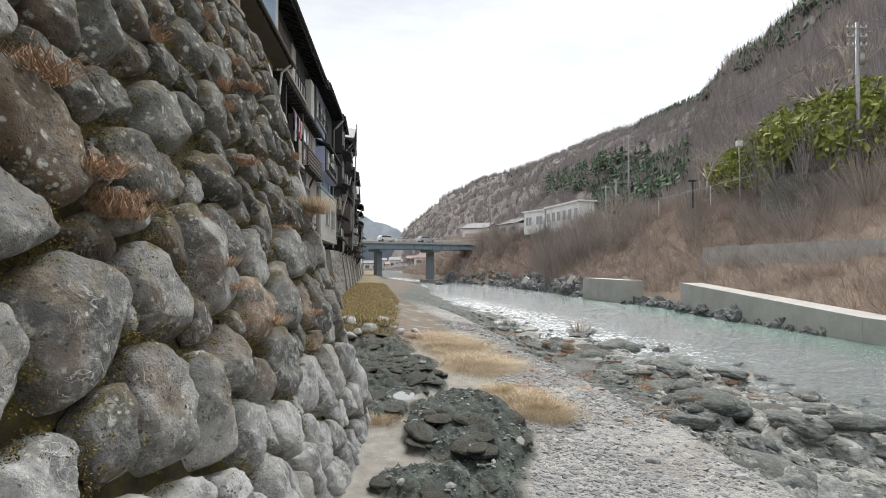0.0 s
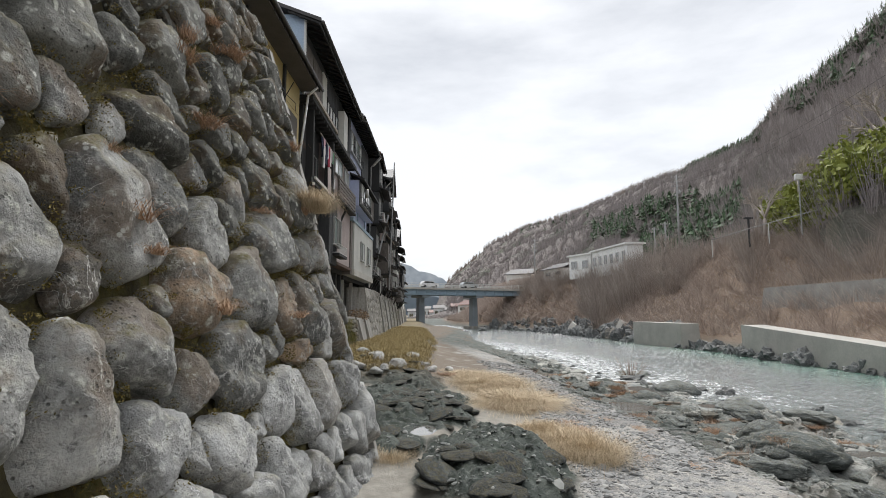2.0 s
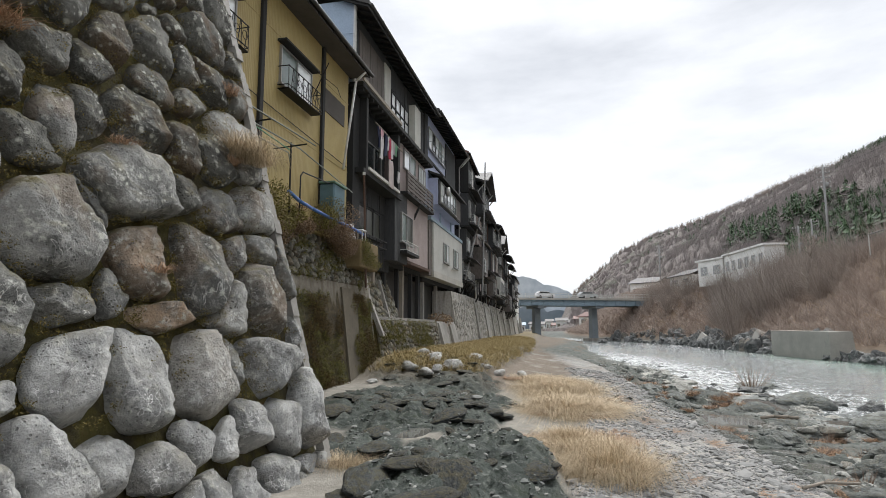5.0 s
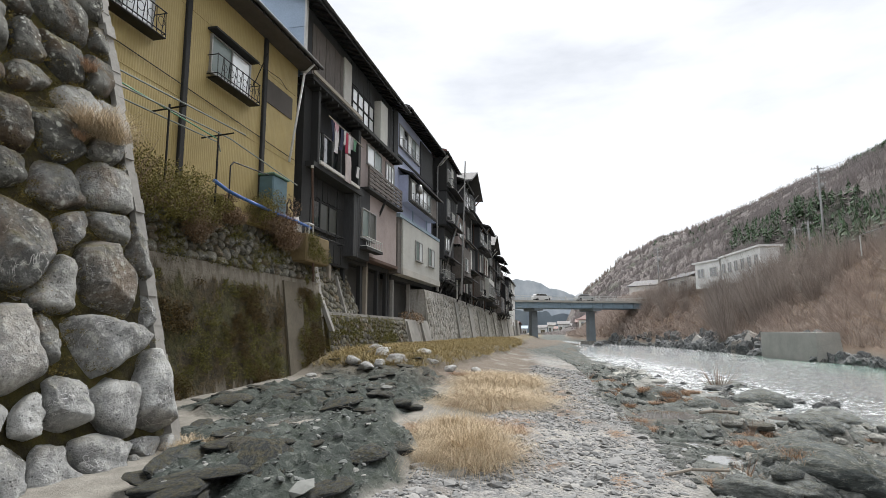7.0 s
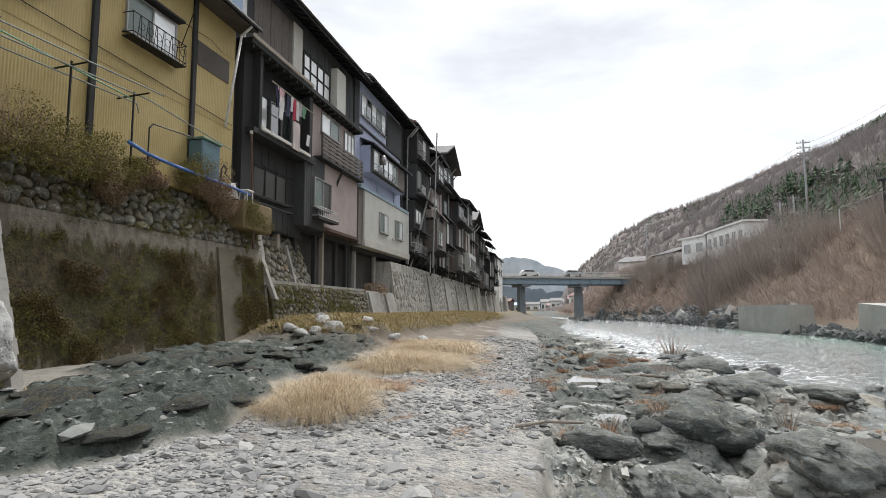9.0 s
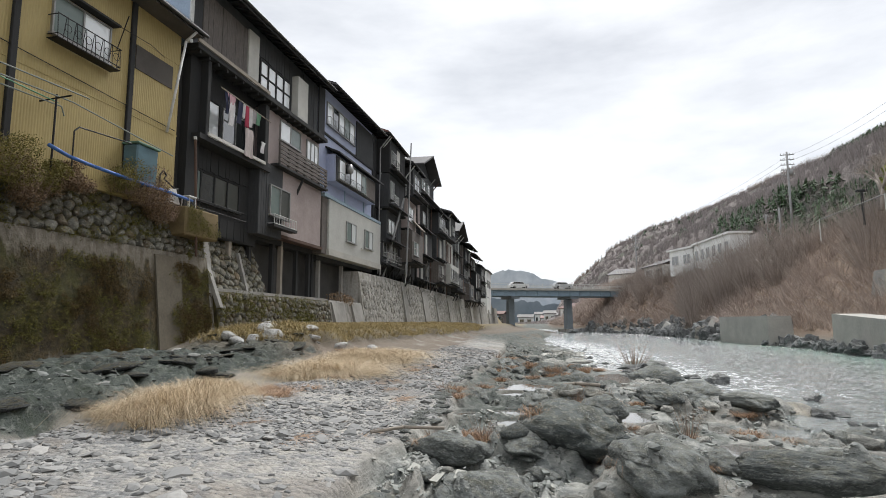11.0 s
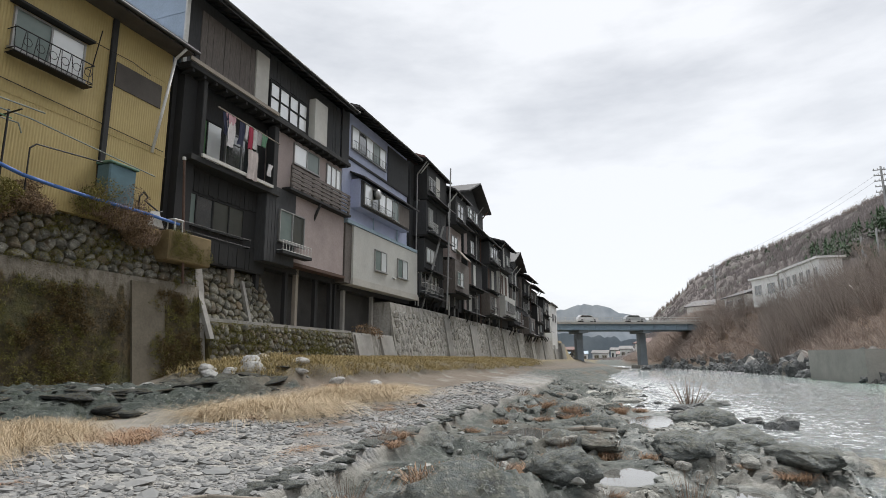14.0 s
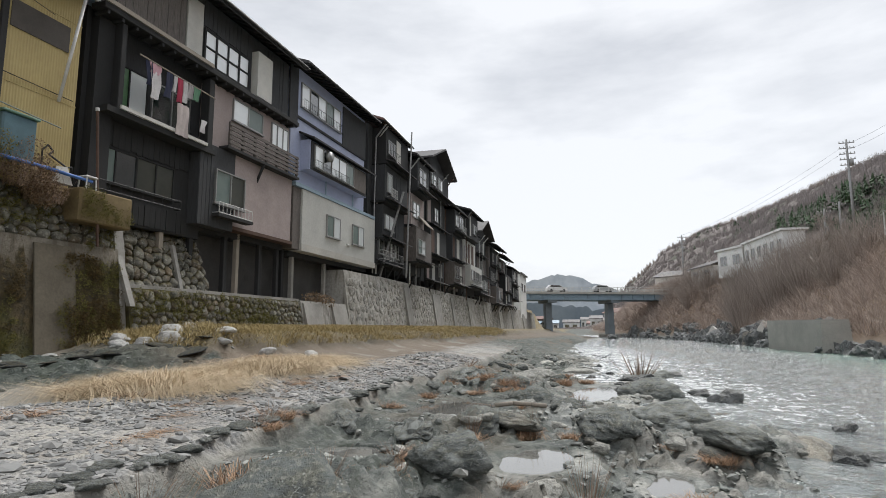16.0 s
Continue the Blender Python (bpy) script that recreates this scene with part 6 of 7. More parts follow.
def outcrop_mesh(seed, material, fine=4):
    """A worn hump of layered bedrock: rounded top, ledges along one strike, pitted skin."""
    rnd = random.Random(seed)
    bm = bmesh.new()
    bmesh.ops.create_icosphere(bm, subdivisions=fine, radius=1.0)
    off = Vector((rnd.uniform(0, 90), rnd.uniform(0, 90), rnd.uniform(0, 90)))
    planes = [(Vector((rnd.gauss(0, 1), rnd.gauss(0, 1), rnd.uniform(-0.1, 0.9))).normalized(), rnd.uniform(0.6, 0.85)) for _ in range(6)]
    for v in bm.verts:
        d = v.co.normalized()
        r = 1.0 + 0.34 * noise.noise(d * 1.1 + off)
        for nrm, k in planes:
            c = d.dot(nrm)
            if c > 0.01:
                r = min(r, k / c + 0.04)
        p = d * r
        lay = (p.x * 3.4 + p.z * 2.2 + 0.7 * noise.noise(p * 1.5 + off)) % 1.0
        r *= 1 + 0.075 * (lay - 0.5) + 0.10 * noise.noise(p * 3.3 + off) + 0.08 * noise.noise(p * 8 + off) + 0.045 * noise.noise(p * 17 + off)
        v.co = d * r
    me = bpy.data.meshes.new("rock")
    bm.to_mesh(me)
    bm.free()
    me.materials.append(material)
    me.shade_smooth()
    return me


GREY_OUT = [outcrop_mesh(500 + k, grey_bedrock) for k in range(5)]
PALE_OUT = [outcrop_mesh(520 + k, pale_bedrock) for k in range(4)]
DARK_OUT = [outcrop_mesh(540 + k, dark_bedrock, 3) for k in range(5)]
GREY_SMALL = [outcrop_mesh(560 + k, grey_bedrock, 3) for k in range(6)]
PALE_SMALL = [outcrop_mesh(580 + k, pale_bedrock, 3) for k in range(5)]


def outcrop(me, x, y, r, tall, rz):
    ob = new("rock", me)
    ob.parent = ground
    ob.matrix_world = Matrix.LocRotScale((x, y, ground_at(x, y) - 0.25 * r * tall), Euler((rnd.gauss(0, 0.09), rnd.gauss(0, 0.09), rz)), (r * rnd.uniform(0.6, 0.9), r * rnd.uniform(0.9, 1.5), r * tall))


rnd = random.Random(404)
for cx, cy, rx, ry, h in ROCKS:
    outcrop(rnd.choice(GREY_OUT), cx, cy, max(rx, ry) * 0.8, rnd.uniform(0.3, 0.42), 0.3 + rnd.gauss(0, 0.3))
made = 0
while made < 640:
    y = 10.5 + 38 * rnd.random() ** 1.7
    lo_, hi_ = float(gravel_right(np.array([y]))[0]) + 0.25, float(shore_left(np.array([y]))[0]) + 0.3
    x = rnd.uniform(lo_, hi_)
    r = min(0.9, 0.09 + rnd.expovariate(7.0))
    if any(((x - cx) / (rx + r * 0.9)) ** 2 + ((y - cy) / (ry + r)) ** 2 < 1 for cx, cy, rx, ry in POOLS) or any((x - cx) ** 2 + (y - cy) ** 2 < (0.75 + r) ** 2 for cx, cy in ((7.25, 8.4), (8.6, 9.2), (9.0, 10.4), (8.3, 8.8))):
        continue
    pale_side = (x - lo_) / (hi_ - lo_) + rnd.gauss(0, 0.22) > 0.4
    outcrop(rnd.choice((PALE_OUT if r > 0.3 else PALE_SMALL) if pale_side else (GREY_OUT if r > 0.3 else GREY_SMALL)), x, y, r, rnd.uniform(0.18, 0.42), 0.3 + rnd.gauss(0, 0.4))
    made += 1
for cx, cy, rx, ry, h in MOUNDS:
    for k in range(int(7 * rx * ry)):
        a, q = rnd.uniform(0, 6.28), math.sqrt(rnd.random()) * 0.95
        outcrop(rnd.choice(DARK_OUT), cx + rx * q * math.cos(a), cy + ry * q * math.sin(a), rnd.uniform(0.14, 0.5), rnd.uniform(0.10, 0.24), 0.3 + rnd.gauss(0, 0.2))

for (cx, cy, rx, ry), lev in zip(POOLS, POOL_LEVEL):
    n = 26
    pts = [(cx + rx * 1.4 * math.cos(2 * math.pi * i / n), cy + ry * 1.4 * math.sin(2 * math.pi * i / n), lev + 0.025) for i in range(n)]
    tagged(part("puddle", Shape().add(pts + [(cx, cy, lev + 0.025)], [(i, (i + 1) % n, n) for i in range(n)]), still_water), "shallow still pool in a hollow of the rock", "puddle", "rock pools")

# ---- pebbles ----
pebble_mat = Mat("slate_pebble", 0.85)
pebble_mat.color(pebble_mat.mix(pebble_mat.noise(30, 3), pebble_mat.ramp(pebble_mat.island(), (0.0, (0.10, 0.107, 0.112)), (0.45, (0.235, 0.245, 0.247)), (0.8, (0.34, 0.34, 0.335)), (1.0, (0.5, 0.485, 0.46))), (0.26, 0.255, 0.24)))
chip_mat = Mat("bedrock_chip", 0.9)
chip_mat.color(chip_mat.mix(chip_mat.noise(22, 4), chip_mat.ramp(chip_mat.island(), (0.0, (0.10, 0.11, 0.106)), (0.5, (0.25, 0.26, 0.25)), (0.85, (0.40, 0.395, 0.37)), (1.0, (0.56, 0.54, 0.49))), (0.17, 0.18, 0.165)))
phi = (1 + 5 ** 0.5) / 2
ICO_V = np.array([(-1, phi, 0), (1, phi, 0), (-1, -phi, 0), (1, -phi, 0), (0, -1, phi), (0, 1, phi), (0, -1, -phi), (0, 1, -phi), (phi, 0, -1), (phi, 0, 1), (-phi, 0, -1), (-phi, 0, 1)]) / 1.9
ICO_F = np.array([(0, 11, 5), (0, 5, 1), (0, 1, 7), (0, 7, 10), (0, 10, 11), (1, 5, 9), (5, 11, 4), (11, 10, 2), (10, 7, 6), (7, 1, 8), (3, 9, 4), (3, 4, 2), (3, 2, 6), (3, 6, 8), (3, 8, 9), (4, 9, 5), (2, 4, 11), (6, 2, 10), (8, 6, 7), (9, 8, 1)])


def pebbles(x, y, size, flat, rng, lift=0.2):
    n = len(x)
    z = ground_height(x, y)
    v = ICO_V[None] * (1 + rng.uniform(-0.28, 0.28, (n, 12, 1)))
    sc = np.stack([size * rng.uniform(0.8, 1.5, n), size * rng.uniform(0.6, 1.0, n), size * flat * rng.uniform(0.6, 1.3, n)], 1)
    v = v * sc[:, None, :]
    v[:, :, 2] += v[:, :, 0] * rng.uniform(-0.25, 0.25, n)[:, None]
    a = rng.uniform(0, 2 * np.pi, n)
    c, s = np.cos(a)[:, None], np.sin(a)[:, None]
    w = np.stack([v[:, :, 0] * c - v[:, :, 1] * s + x[:, None], v[:, :, 0] * s + v[:, :, 1] * c + y[:, None], v[:, :, 2] + z[:, None] + sc[:, 2:3] * lift], 2)
    return w.reshape(-1, 3), (ICO_F[None] + (np.arange(n) * 12)[:, None, None]).reshape(-1, 3)


def scatter(n, x0, x1, y0, y1, power=1.6):
    return rng.uniform(x0, x1, n), y0 + (y1 - y0) * rng.uniform(0, 1, n) ** power


x, y = scatter(60000, -1, 7, 5.5, 34, 1.7)
gz = ground_zones(x, y)
sel = gz[0] * (0.35 + 0.65 * (fbm(x * 0.8, y * 0.8, 3, 91) > 0.42)) > rng.uniform(0.2, 1.0, len(x))
x, y = x[sel], y[sel]
v, f = pebbles(x, y, np.minimum(0.012 + rng.exponential(0.013, len(x)), 0.1) * (1 + y * 0.02), 0.4, rng)
stuff("gravel", v, f, pebble_mat.m, "loose flat grey slate gravel on the path", "gravel")
x, y = scatter(52000, -3, 15, 7, 48, 1.6)
gz = ground_zones(x, y)
sel = (np.maximum(gz[1] * 0.6, gz[2] * 0.5) > rng.uniform(0.3, 1.0, len(x))) & (x < shore_left(y) - 0.1) & (fbm(x * 1.1, y * 1.1, 3, 17) > 0.5)
x, y = x[sel], y[sel]
v, f = pebbles(x, y, np.minimum(0.012 + rng.exponential(0.016, len(x)), 0.11) * (1 + y * 0.012), 0.5, rng)
stuff("rock_rubble", v, f, chip_mat.m, "broken grey rock chips scattered over the bedrock", "rubble")
dark_mat = Mat("dark_bedrock_plate", 0.8)
dark_mat.color(dark_mat.mix(dark_mat.noise(16, 5, 0.7), dark_mat.ramp(dark_mat.island(), (0.0, (0.02, 0.024, 0.025)), (0.5, (0.055, 0.06, 0.06)), (0.82, (0.10, 0.105, 0.10)), (1.0, (0.25, 0.245, 0.23))), (0.04, 0.05, 0.04)))
plate_mat = Mat("bedrock_plate", 0.85)
plate_mat.color(plate_mat.mix(plate_mat.noise(12, 5, 0.7), plate_mat.ramp(plate_mat.island(), (0.0, (0.10, 0.112, 0.107)), (0.45, (0.24, 0.255, 0.243)), (0.8, (0.38, 0.38, 0.355)), (1.0, (0.52, 0.50, 0.45))), (0.2, 0.215, 0.19)))
BOX_V = np.array([(x, y, z) for z in (-1, 1) for y in (-1, 1) for x in (-1, 1)], float)
BOX_F = np.array([(0, 2, 3, 1), (4, 5, 7, 6), (0, 1, 5, 4), (2, 6, 7, 3), (0, 4, 6, 2), (1, 3, 7, 5)])


def plates(x, y, size, rng, turn=0.25, dip=0.35):
    """Split rock layers: long tilted slivers lying along one strike."""
    n = len(x)
    v = BOX_V[None] * (1 + rng.uniform(-0.4, 0.35, (n, 8, 3)))
    sc = np.stack([size * rng.uniform(0.25, 0.6, n), size * rng.uniform(0.8, 1.9, n), size * rng.uniform(0.10, 0.26, n)], 1)
    v = v * sc[:, None, :]
    t = dip + rng.normal(0, 0.16, n)
    ct, st = np.cos(t)[:, None], np.sin(t)[:, None]
    v = np.stack([v[:, :, 0] * ct + v[:, :, 2] * st, v[:, :, 1], -v[:, :, 0] * st + v[:, :, 2] * ct], 2)
    a = turn + rng.normal(0, 0.22, n)
    c, s = np.cos(a)[:, None], np.sin(a)[:, None]
    w = np.stack([v[:, :, 0] * c - v[:, :, 1] * s + x[:, None], v[:, :, 0] * s + v[:, :, 1] * c + y[:, None], v[:, :, 2] + ground_height(x, y)[:, None]], 2)
    return w.reshape(-1, 3), (BOX_F[None] + (np.arange(n) * 8)[:, None, None]).reshape(-1, 4)


x, y = scatter(16000, -5, 3.5, 6.5, 23, 1.3)
sel = ground_zones(x, y)[2] > rng.uniform(0.35, 1.0, len(x))
x, y = x[sel], y[sel]
v, f = plates(x, y, np.minimum(0.008 + rng.exponential(0.009, len(x)), 0.05), rng, 0.25, 0.1)
stuff("bedrock_layers", v, f, dark_mat.m, "dark split layers of bedrock beside the wall", "bedrock")
x, y = scatter(50000, 3.5, 13.5, 8.5, 50, 1.5)
lump = fbm(x * 0.9 + 3, y * 0.6, 3, 88)
sel = (ground_zones(x, y)[1] > rng.uniform(0.35, 1.0, len(x))) & (x < shore_left(y) - 0.05) & (lump > 0.64)
for (cx, cy, rx, ry) in POOLS:
    sel &= ((x - cx) / rx) ** 2 + ((y - cy) / ry) ** 2 > 1.2
x, y = x[sel], y[sel]
v, f = plates(x, y, np.minimum(0.010 + rng.exponential(0.014, len(x)), 0.08) * (1 + y * 0.012), rng, 0.3, 0.2)
stuff("bedrock_ledges", v, f, plate_mat.m, "grey split ledges of bedrock along the river", "bedrock")
# slabs along the broken edge of the gravel
for k in range(48):
    y = 13.4 + k * 0.24 + rnd.uniform(-0.1, 0.1)
    x = float(gravel_right(np.array([y]))[0]) + rnd.uniform(-0.3, 0.0)
    s = rnd.uniform(0.08, 0.2)
    place_rock(rnd.choice(ROCK), x, y, s * 1.3, s, s * 0.42, rnd.uniform(0, 6), "flat broken slab along the gravel's edge", "edge slabs", 0.45, "stone_slab")


# ---- dry grass and shrubs ----
def blades(n, rx, ry, h, w, rng, lean=0.6, droop=0.35):
    """Curved grass blades, three strips long, round the origin."""
    a, r = rng.uniform(0, 2 * np.pi, n), np.sqrt(rng.uniform(0, 1, n))
    bx, by = np.cos(a) * r * rx, np.sin(a) * r * ry
    d = rng.uniform(0, 2 * np.pi, n)
    hh = h * rng.uniform(0.5, 1.15, n)
    ln = hh * lean * rng.uniform(0.3, 1.3, n)
    rows = []
    for k, (s, q) in enumerate(((0, 0), (0.4, 0.55), (0.75, 0.88), (1.0, 1.0 - droop))):
        cx, cy, cz = bx + np.cos(d) * ln * s, by + np.sin(d) * ln * s, hh * q
        ww = w * (1 - 0.75 * s)
        rows += [np.stack([cx - np.sin(d) * ww, cy + np.cos(d) * ww, cz], 1), np.stack([cx + np.sin(d) * ww, cy - np.cos(d) * ww, cz], 1)]
    v = np.stack(rows, 1).reshape(-1, 3)
    f = np.array([[0, 1, 3, 2], [2, 3, 5, 4], [4, 5, 7, 6]])
    return v, (f[None] + (np.arange(n) * 8)[:, None, None]).reshape(-1, 4)


straw = leafy("dry_straw", (0.30, 0.225, 0.14), (0.78, 0.65, 0.46))
rusty_grass = leafy("rusty_dead_grass", (0.22, 0.13, 0.08), (0.50, 0.34, 0.22))
dull_grass = leafy("dull_bank_grass", (0.22, 0.17, 0.075), (0.52, 0.42, 0.21))
brown_stem = leafy("brown_stem", (0.18, 0.12, 0.09), (0.45, 0.34, 0.26))
TUFT = []
for k in range(4):
    v, f = blades(560, 0.42, 0.42, 0.38, 0.0042, rng, 2.6, 0.95)
    TUFT.append(fast_mesh("dry_grass_tuft", v, f, straw))
RUST = []
for k in range(3):
    v, f = blades(260, 0.2, 0.2, 0.30, 0.005, rng, 1.0, 0.6)
    RUST.append(fast_mesh("dead_grass_tuft", v, f, rusty_grass))
STEM = []
for k in range(3):
    v, f = twig_cloud(np.zeros(1), np.zeros(1), np.zeros(1), np.array([0.42]), np.array([0.34]), 34, 0.005, rng)
    STEM.append(fast_mesh("dry_weed", v, f, brown_stem))


def tuft(me, x, y, s, sz, label, group, category="grass", z=None, name=None):
    ob = new(name or me.name.split(".")[0], me)
    ob.matrix_world = Matrix.LocRotScale((x, y, (ground_at(x, y) if z is None else z) - 0.03), Euler((0, 0, rnd.uniform(0, 6))), (s, s, sz))
    return tagged(ob, label, category, group)


for k in range(26):
    t = rnd.random()
    x, y = 2.35 - t * 0.9 + rnd.gauss(0, 0.1), 12.4 + t * 2.3 + rnd.gauss(0, 0.12)
    tuft(rnd.choice(TUFT), x, y, rnd.uniform(0.35, 0.9), rnd.uniform(0.3, 0.95), "pale yellow dry grass tuft by the gravel", "grass by the path")
for k in range(64):
    t = rnd.uniform(0.0, 0.13) if k % 3 == 0 else rnd.uniform(0.26, 0.72)
    x, y = 1.35 - t * 2.1 + rnd.gauss(0, 0.3), 18.3 + t * 11 + rnd.gauss(0, 0.3)
    tuft(rnd.choice(TUFT), x, y, rnd.uniform(0.7, 1.6), rnd.uniform(0.3, 0.95), "pale yellow dry grass tuft by the gravel", "grass by the path")
for k in range(40):
    t = rnd.random()
    x, y = 2.3 - t * 2.6 + rnd.gauss(0, 0.5), 12.6 + t * 14 + rnd.gauss(0, 0.4)
    tuft(rnd.choice(RUST), x, y, rnd.uniform(0.8, 1.8), rnd.uniform(0.2, 0.5), "matted rusty dead grass beside the gravel", "grass by the path")
for k in range(16):
    t = rnd.random()
    tuft(rnd.choice(TUFT), 1.95 + rnd.gauss(0, 0.08), 12.0 + t * 1.2, 0.5, 0.45, "pale yellow dry grass tuft by the gravel", "grass by the path")
for x, y, s in ((4.2, 17.9, 1.1), (6.25, 18.3, 1.1), (6.4, 17.8, 1.0), (7.55, 17.5, 0.6), (7.0, 26.6, 1.3), (2.6, 31.0, 1.5), (8.5, 17.4, 0.7), (4.4, 17.4, 0.9), (5.15, 13.9, 0.8), (8.3, 14.8, 0.8), (6.1, 17.9, 0.9), (5.2, 27.5, 1.4), (9.0, 23.5, 1.0), (4.0, 21.8, 0.9), (6.6, 30.5, 1.2)):
    tuft(rnd.choice(STEM), x, y, s, s * 0.5, "withered brown weeds growing between the rocks", "weeds on the shelf", "weed")["kind"] = "stuff"
    tuft(rnd.choice(RUST), x + 0.1, y + 0.1, s * 0.9, s * 0.35, "matted rusty dead grass on the rocks", "weeds on the shelf")
weeds = 0
while weeds < 46:
    y = 12.2 + 22 * rnd.random() ** 1.3
    lo_, hi_ = float(gravel_right(np.array([y]))[0]) + 0.2, float(shore_left(np.array([y]))[0]) - 0.4
    x = rnd.uniform(lo_, hi_)
    if any(((x - cx) / (rx + 0.3)) ** 2 + ((y - cy) / (ry + 0.3)) ** 2 < 1 for cx, cy, rx, ry in POOLS):
        continue
    s = rnd.uniform(0.5, 1.2)
    tuft(rnd.choice(RUST), x, y, s, s * rnd.uniform(0.3, 0.7), "matted rusty dead grass on the rocks", "weeds on the shelf")
    if weeds % 2:
        tuft(rnd.choice(STEM), x + 0.08, y, s * 0.8, s * rnd.uniform(0.4, 0.9), "withered brown weeds growing between the rocks", "weeds on the shelf", "weed")["kind"] = "stuff"
    weeds += 1
for k in range(14):
    y = rnd.uniform(12.5, 24)
    x = float(gravel_right(np.array([y]))[0]) - rnd.uniform(0.3, 2.2)
    tuft(rnd.choice(RUST), x, y, rnd.uniform(0.7, 1.5), 0.1, "scattered reddish plant litter on the gravel", "litter on the gravel", "litter")
tuft(STEM[0], 8.1, 34.6, 3.2, 2.8, "leafless shrub on a rock at the water's edge", "weeds on the shelf", "shrub", None, "bare_shrub")
tuft(STEM[1], 8.5, 17.2, 0.9, 1.4, "pale leggy weed among the rocks", "weeds on the shelf", "weed")
n = 13000
y = rng.uniform(22, 70, n)
x = house_line(y) + 1.1 + rng.uniform(0, 4.1, n)
gz = ground_zones(x, y)
sel = gz[3] > 0.3
x, y = x[sel], y[sel]
z = ground_height(x, y)
vs, fs, off = [], [], 0
v0, f0 = blades(7, 0.22, 0.22, 0.17, 0.009, rng, 1.0, 0.4)
q = np.stack([x, y, z], 1)
c, s = np.cos(rng.uniform(0, 6.3, len(x))), np.sin(rng.uniform(0, 6.3, len(x)))
V = np.stack([v0[None, :, 0] * c[:, None] - v0[None, :, 1] * s[:, None], v0[None, :, 0] * s[:, None] + v0[None, :, 1] * c[:, None], np.repeat(v0[None, :, 2], len(x), 0) * rng.uniform(0.5, 1.4, len(x))[:, None]], 2) + q[:, None, :]
stuff("bank_grass", V.reshape(-1, 3), (f0[None] + (np.arange(len(x)) * len(v0))[:, None, None]).reshape(-1, 4), dull_grass, "dull yellow winter grass at the foot of the walls", "grass")

# growth on the boulder wall
for k in range(32):
    y, z = rnd.uniform(1.2, 11.3), rnd.uniform(2.2, 7.2)
    ob = tuft(rnd.choice(RUST), -1.40 - 0.29 * z, y, rnd.uniform(0.4, 1.1), rnd.uniform(0.2, 0.6), "rusty dead grass hanging from a joint in the boulder wall", "grass on the wall", "grass", z)
for y, z, s in ((11.0, 4.2, 0.75), (10.85, 4.25, 0.7), (11.2, 4.15, 0.6), (11.75, 0.0, 0.7), (11.6, 0.0, 0.6)):
    tuft(rnd.choice(TUFT), -1.25 - 0.29 * z, y, s * 0.8, 0.8 * s, "straw-coloured grass clump at the wall's corner", "grass on the wall", "grass", z)

moss_pad = leafy("joint_moss", (0.05, 0.042, 0.012), (0.24, 0.185, 0.05))
n = 2600
mu, mv = rng.uniform(-0.3, 11.5, n), rng.uniform(1.4, 8.0, n)
mw = rng.uniform(-0.02, 0.09, n)
pts = np.array([(face @ Vector((a, c, d)))[:] for a, c, d in zip(mu, mv, mw)])
v, f = leaf_cloud(pts[:, 0], pts[:, 1], pts[:, 2], rng.uniform(0.05, 0.13, n), rng.uniform(0.03, 0.07, n), 70, 0.010, rng)
stuff("joint_moss", v, f, moss_pad, "brown and olive moss in the joints of the wall", "moss")


def moss_on(name, m, x0, x1, prof, count, size, mat_, label, seed):
    """Ragged moss cushions scattered over a battered face; prof is (y, z) at its foot and top."""
    r = np.random.default_rng(seed)
    u, t = r.uniform(x0, x1, count * 3), r.uniform(0, 1, count * 3)
    keep = fbm(u * 0.9, t * 3.0, 3, seed) > 0.5
    u, t = u[keep][:count], t[keep][:count]
    (ya, za), (yb, zb) = prof
    p = np.stack([u, ya + (yb - ya) * t - 0.03, za + (zb - za) * t, np.ones(len(u))], 1) @ np.array(m).T
    v, f = leaf_cloud(p[:, 0], p[:, 1], p[:, 2], r.uniform(0.06, 0.2, len(u)), r.uniform(0.06, 0.2, len(u)), 60, size, r)
    stuff(name, v, f, mat_, label, "moss")


dark_moss = leafy("dark_wall_moss", (0.03, 0.025, 0.011), (0.19, 0.13, 0.05))
green_moss = leafy("green_wall_moss", (0.045, 0.048, 0.013), (0.25, 0.225, 0.06))
fa = frame_a(0, 0, 0)
moss_on("wall_moss", fa, -9.0, 1.7, ((-0.73, 0.1), (-0.36, 2.9)), 1300, 0.020, dark_moss, "dark brown moss hanging on the concrete wall", 41)
moss_on("wall_moss", fa, -9.0, 4.7, ((-0.7, 0.4), (-0.34, 3.0)), 900, 0.018, green_moss, "olive green moss cushions on the concrete wall", 42)
moss_on("wall_moss", fa, 2.9, 4.7, ((-0.73, 0.1), (-0.33, 3.1)), 420, 0.020, dark_moss, "dark brown moss hanging on the concrete wall", 43)
moss_on("rubble_moss", fa, -6.5, 4.7, ((-0.30, 3.4), (0.28, 5.1)), 520, 0.018, green_moss, "olive moss between the rubble stones", 44)
moss_on("rubble_moss", fa, 5.1, 15.0, ((-0.96, 0.6), (-0.5, 2.3)), 420, 0.018, green_moss, "olive moss between the rubble stones", 45)

moss_on("wall_moss", fa, 3.05, 4.8, ((-0.64, 4.1), (-0.64, 5.0)), 110, 0.016, green_moss, "olive moss on the ochre concrete block", 46)

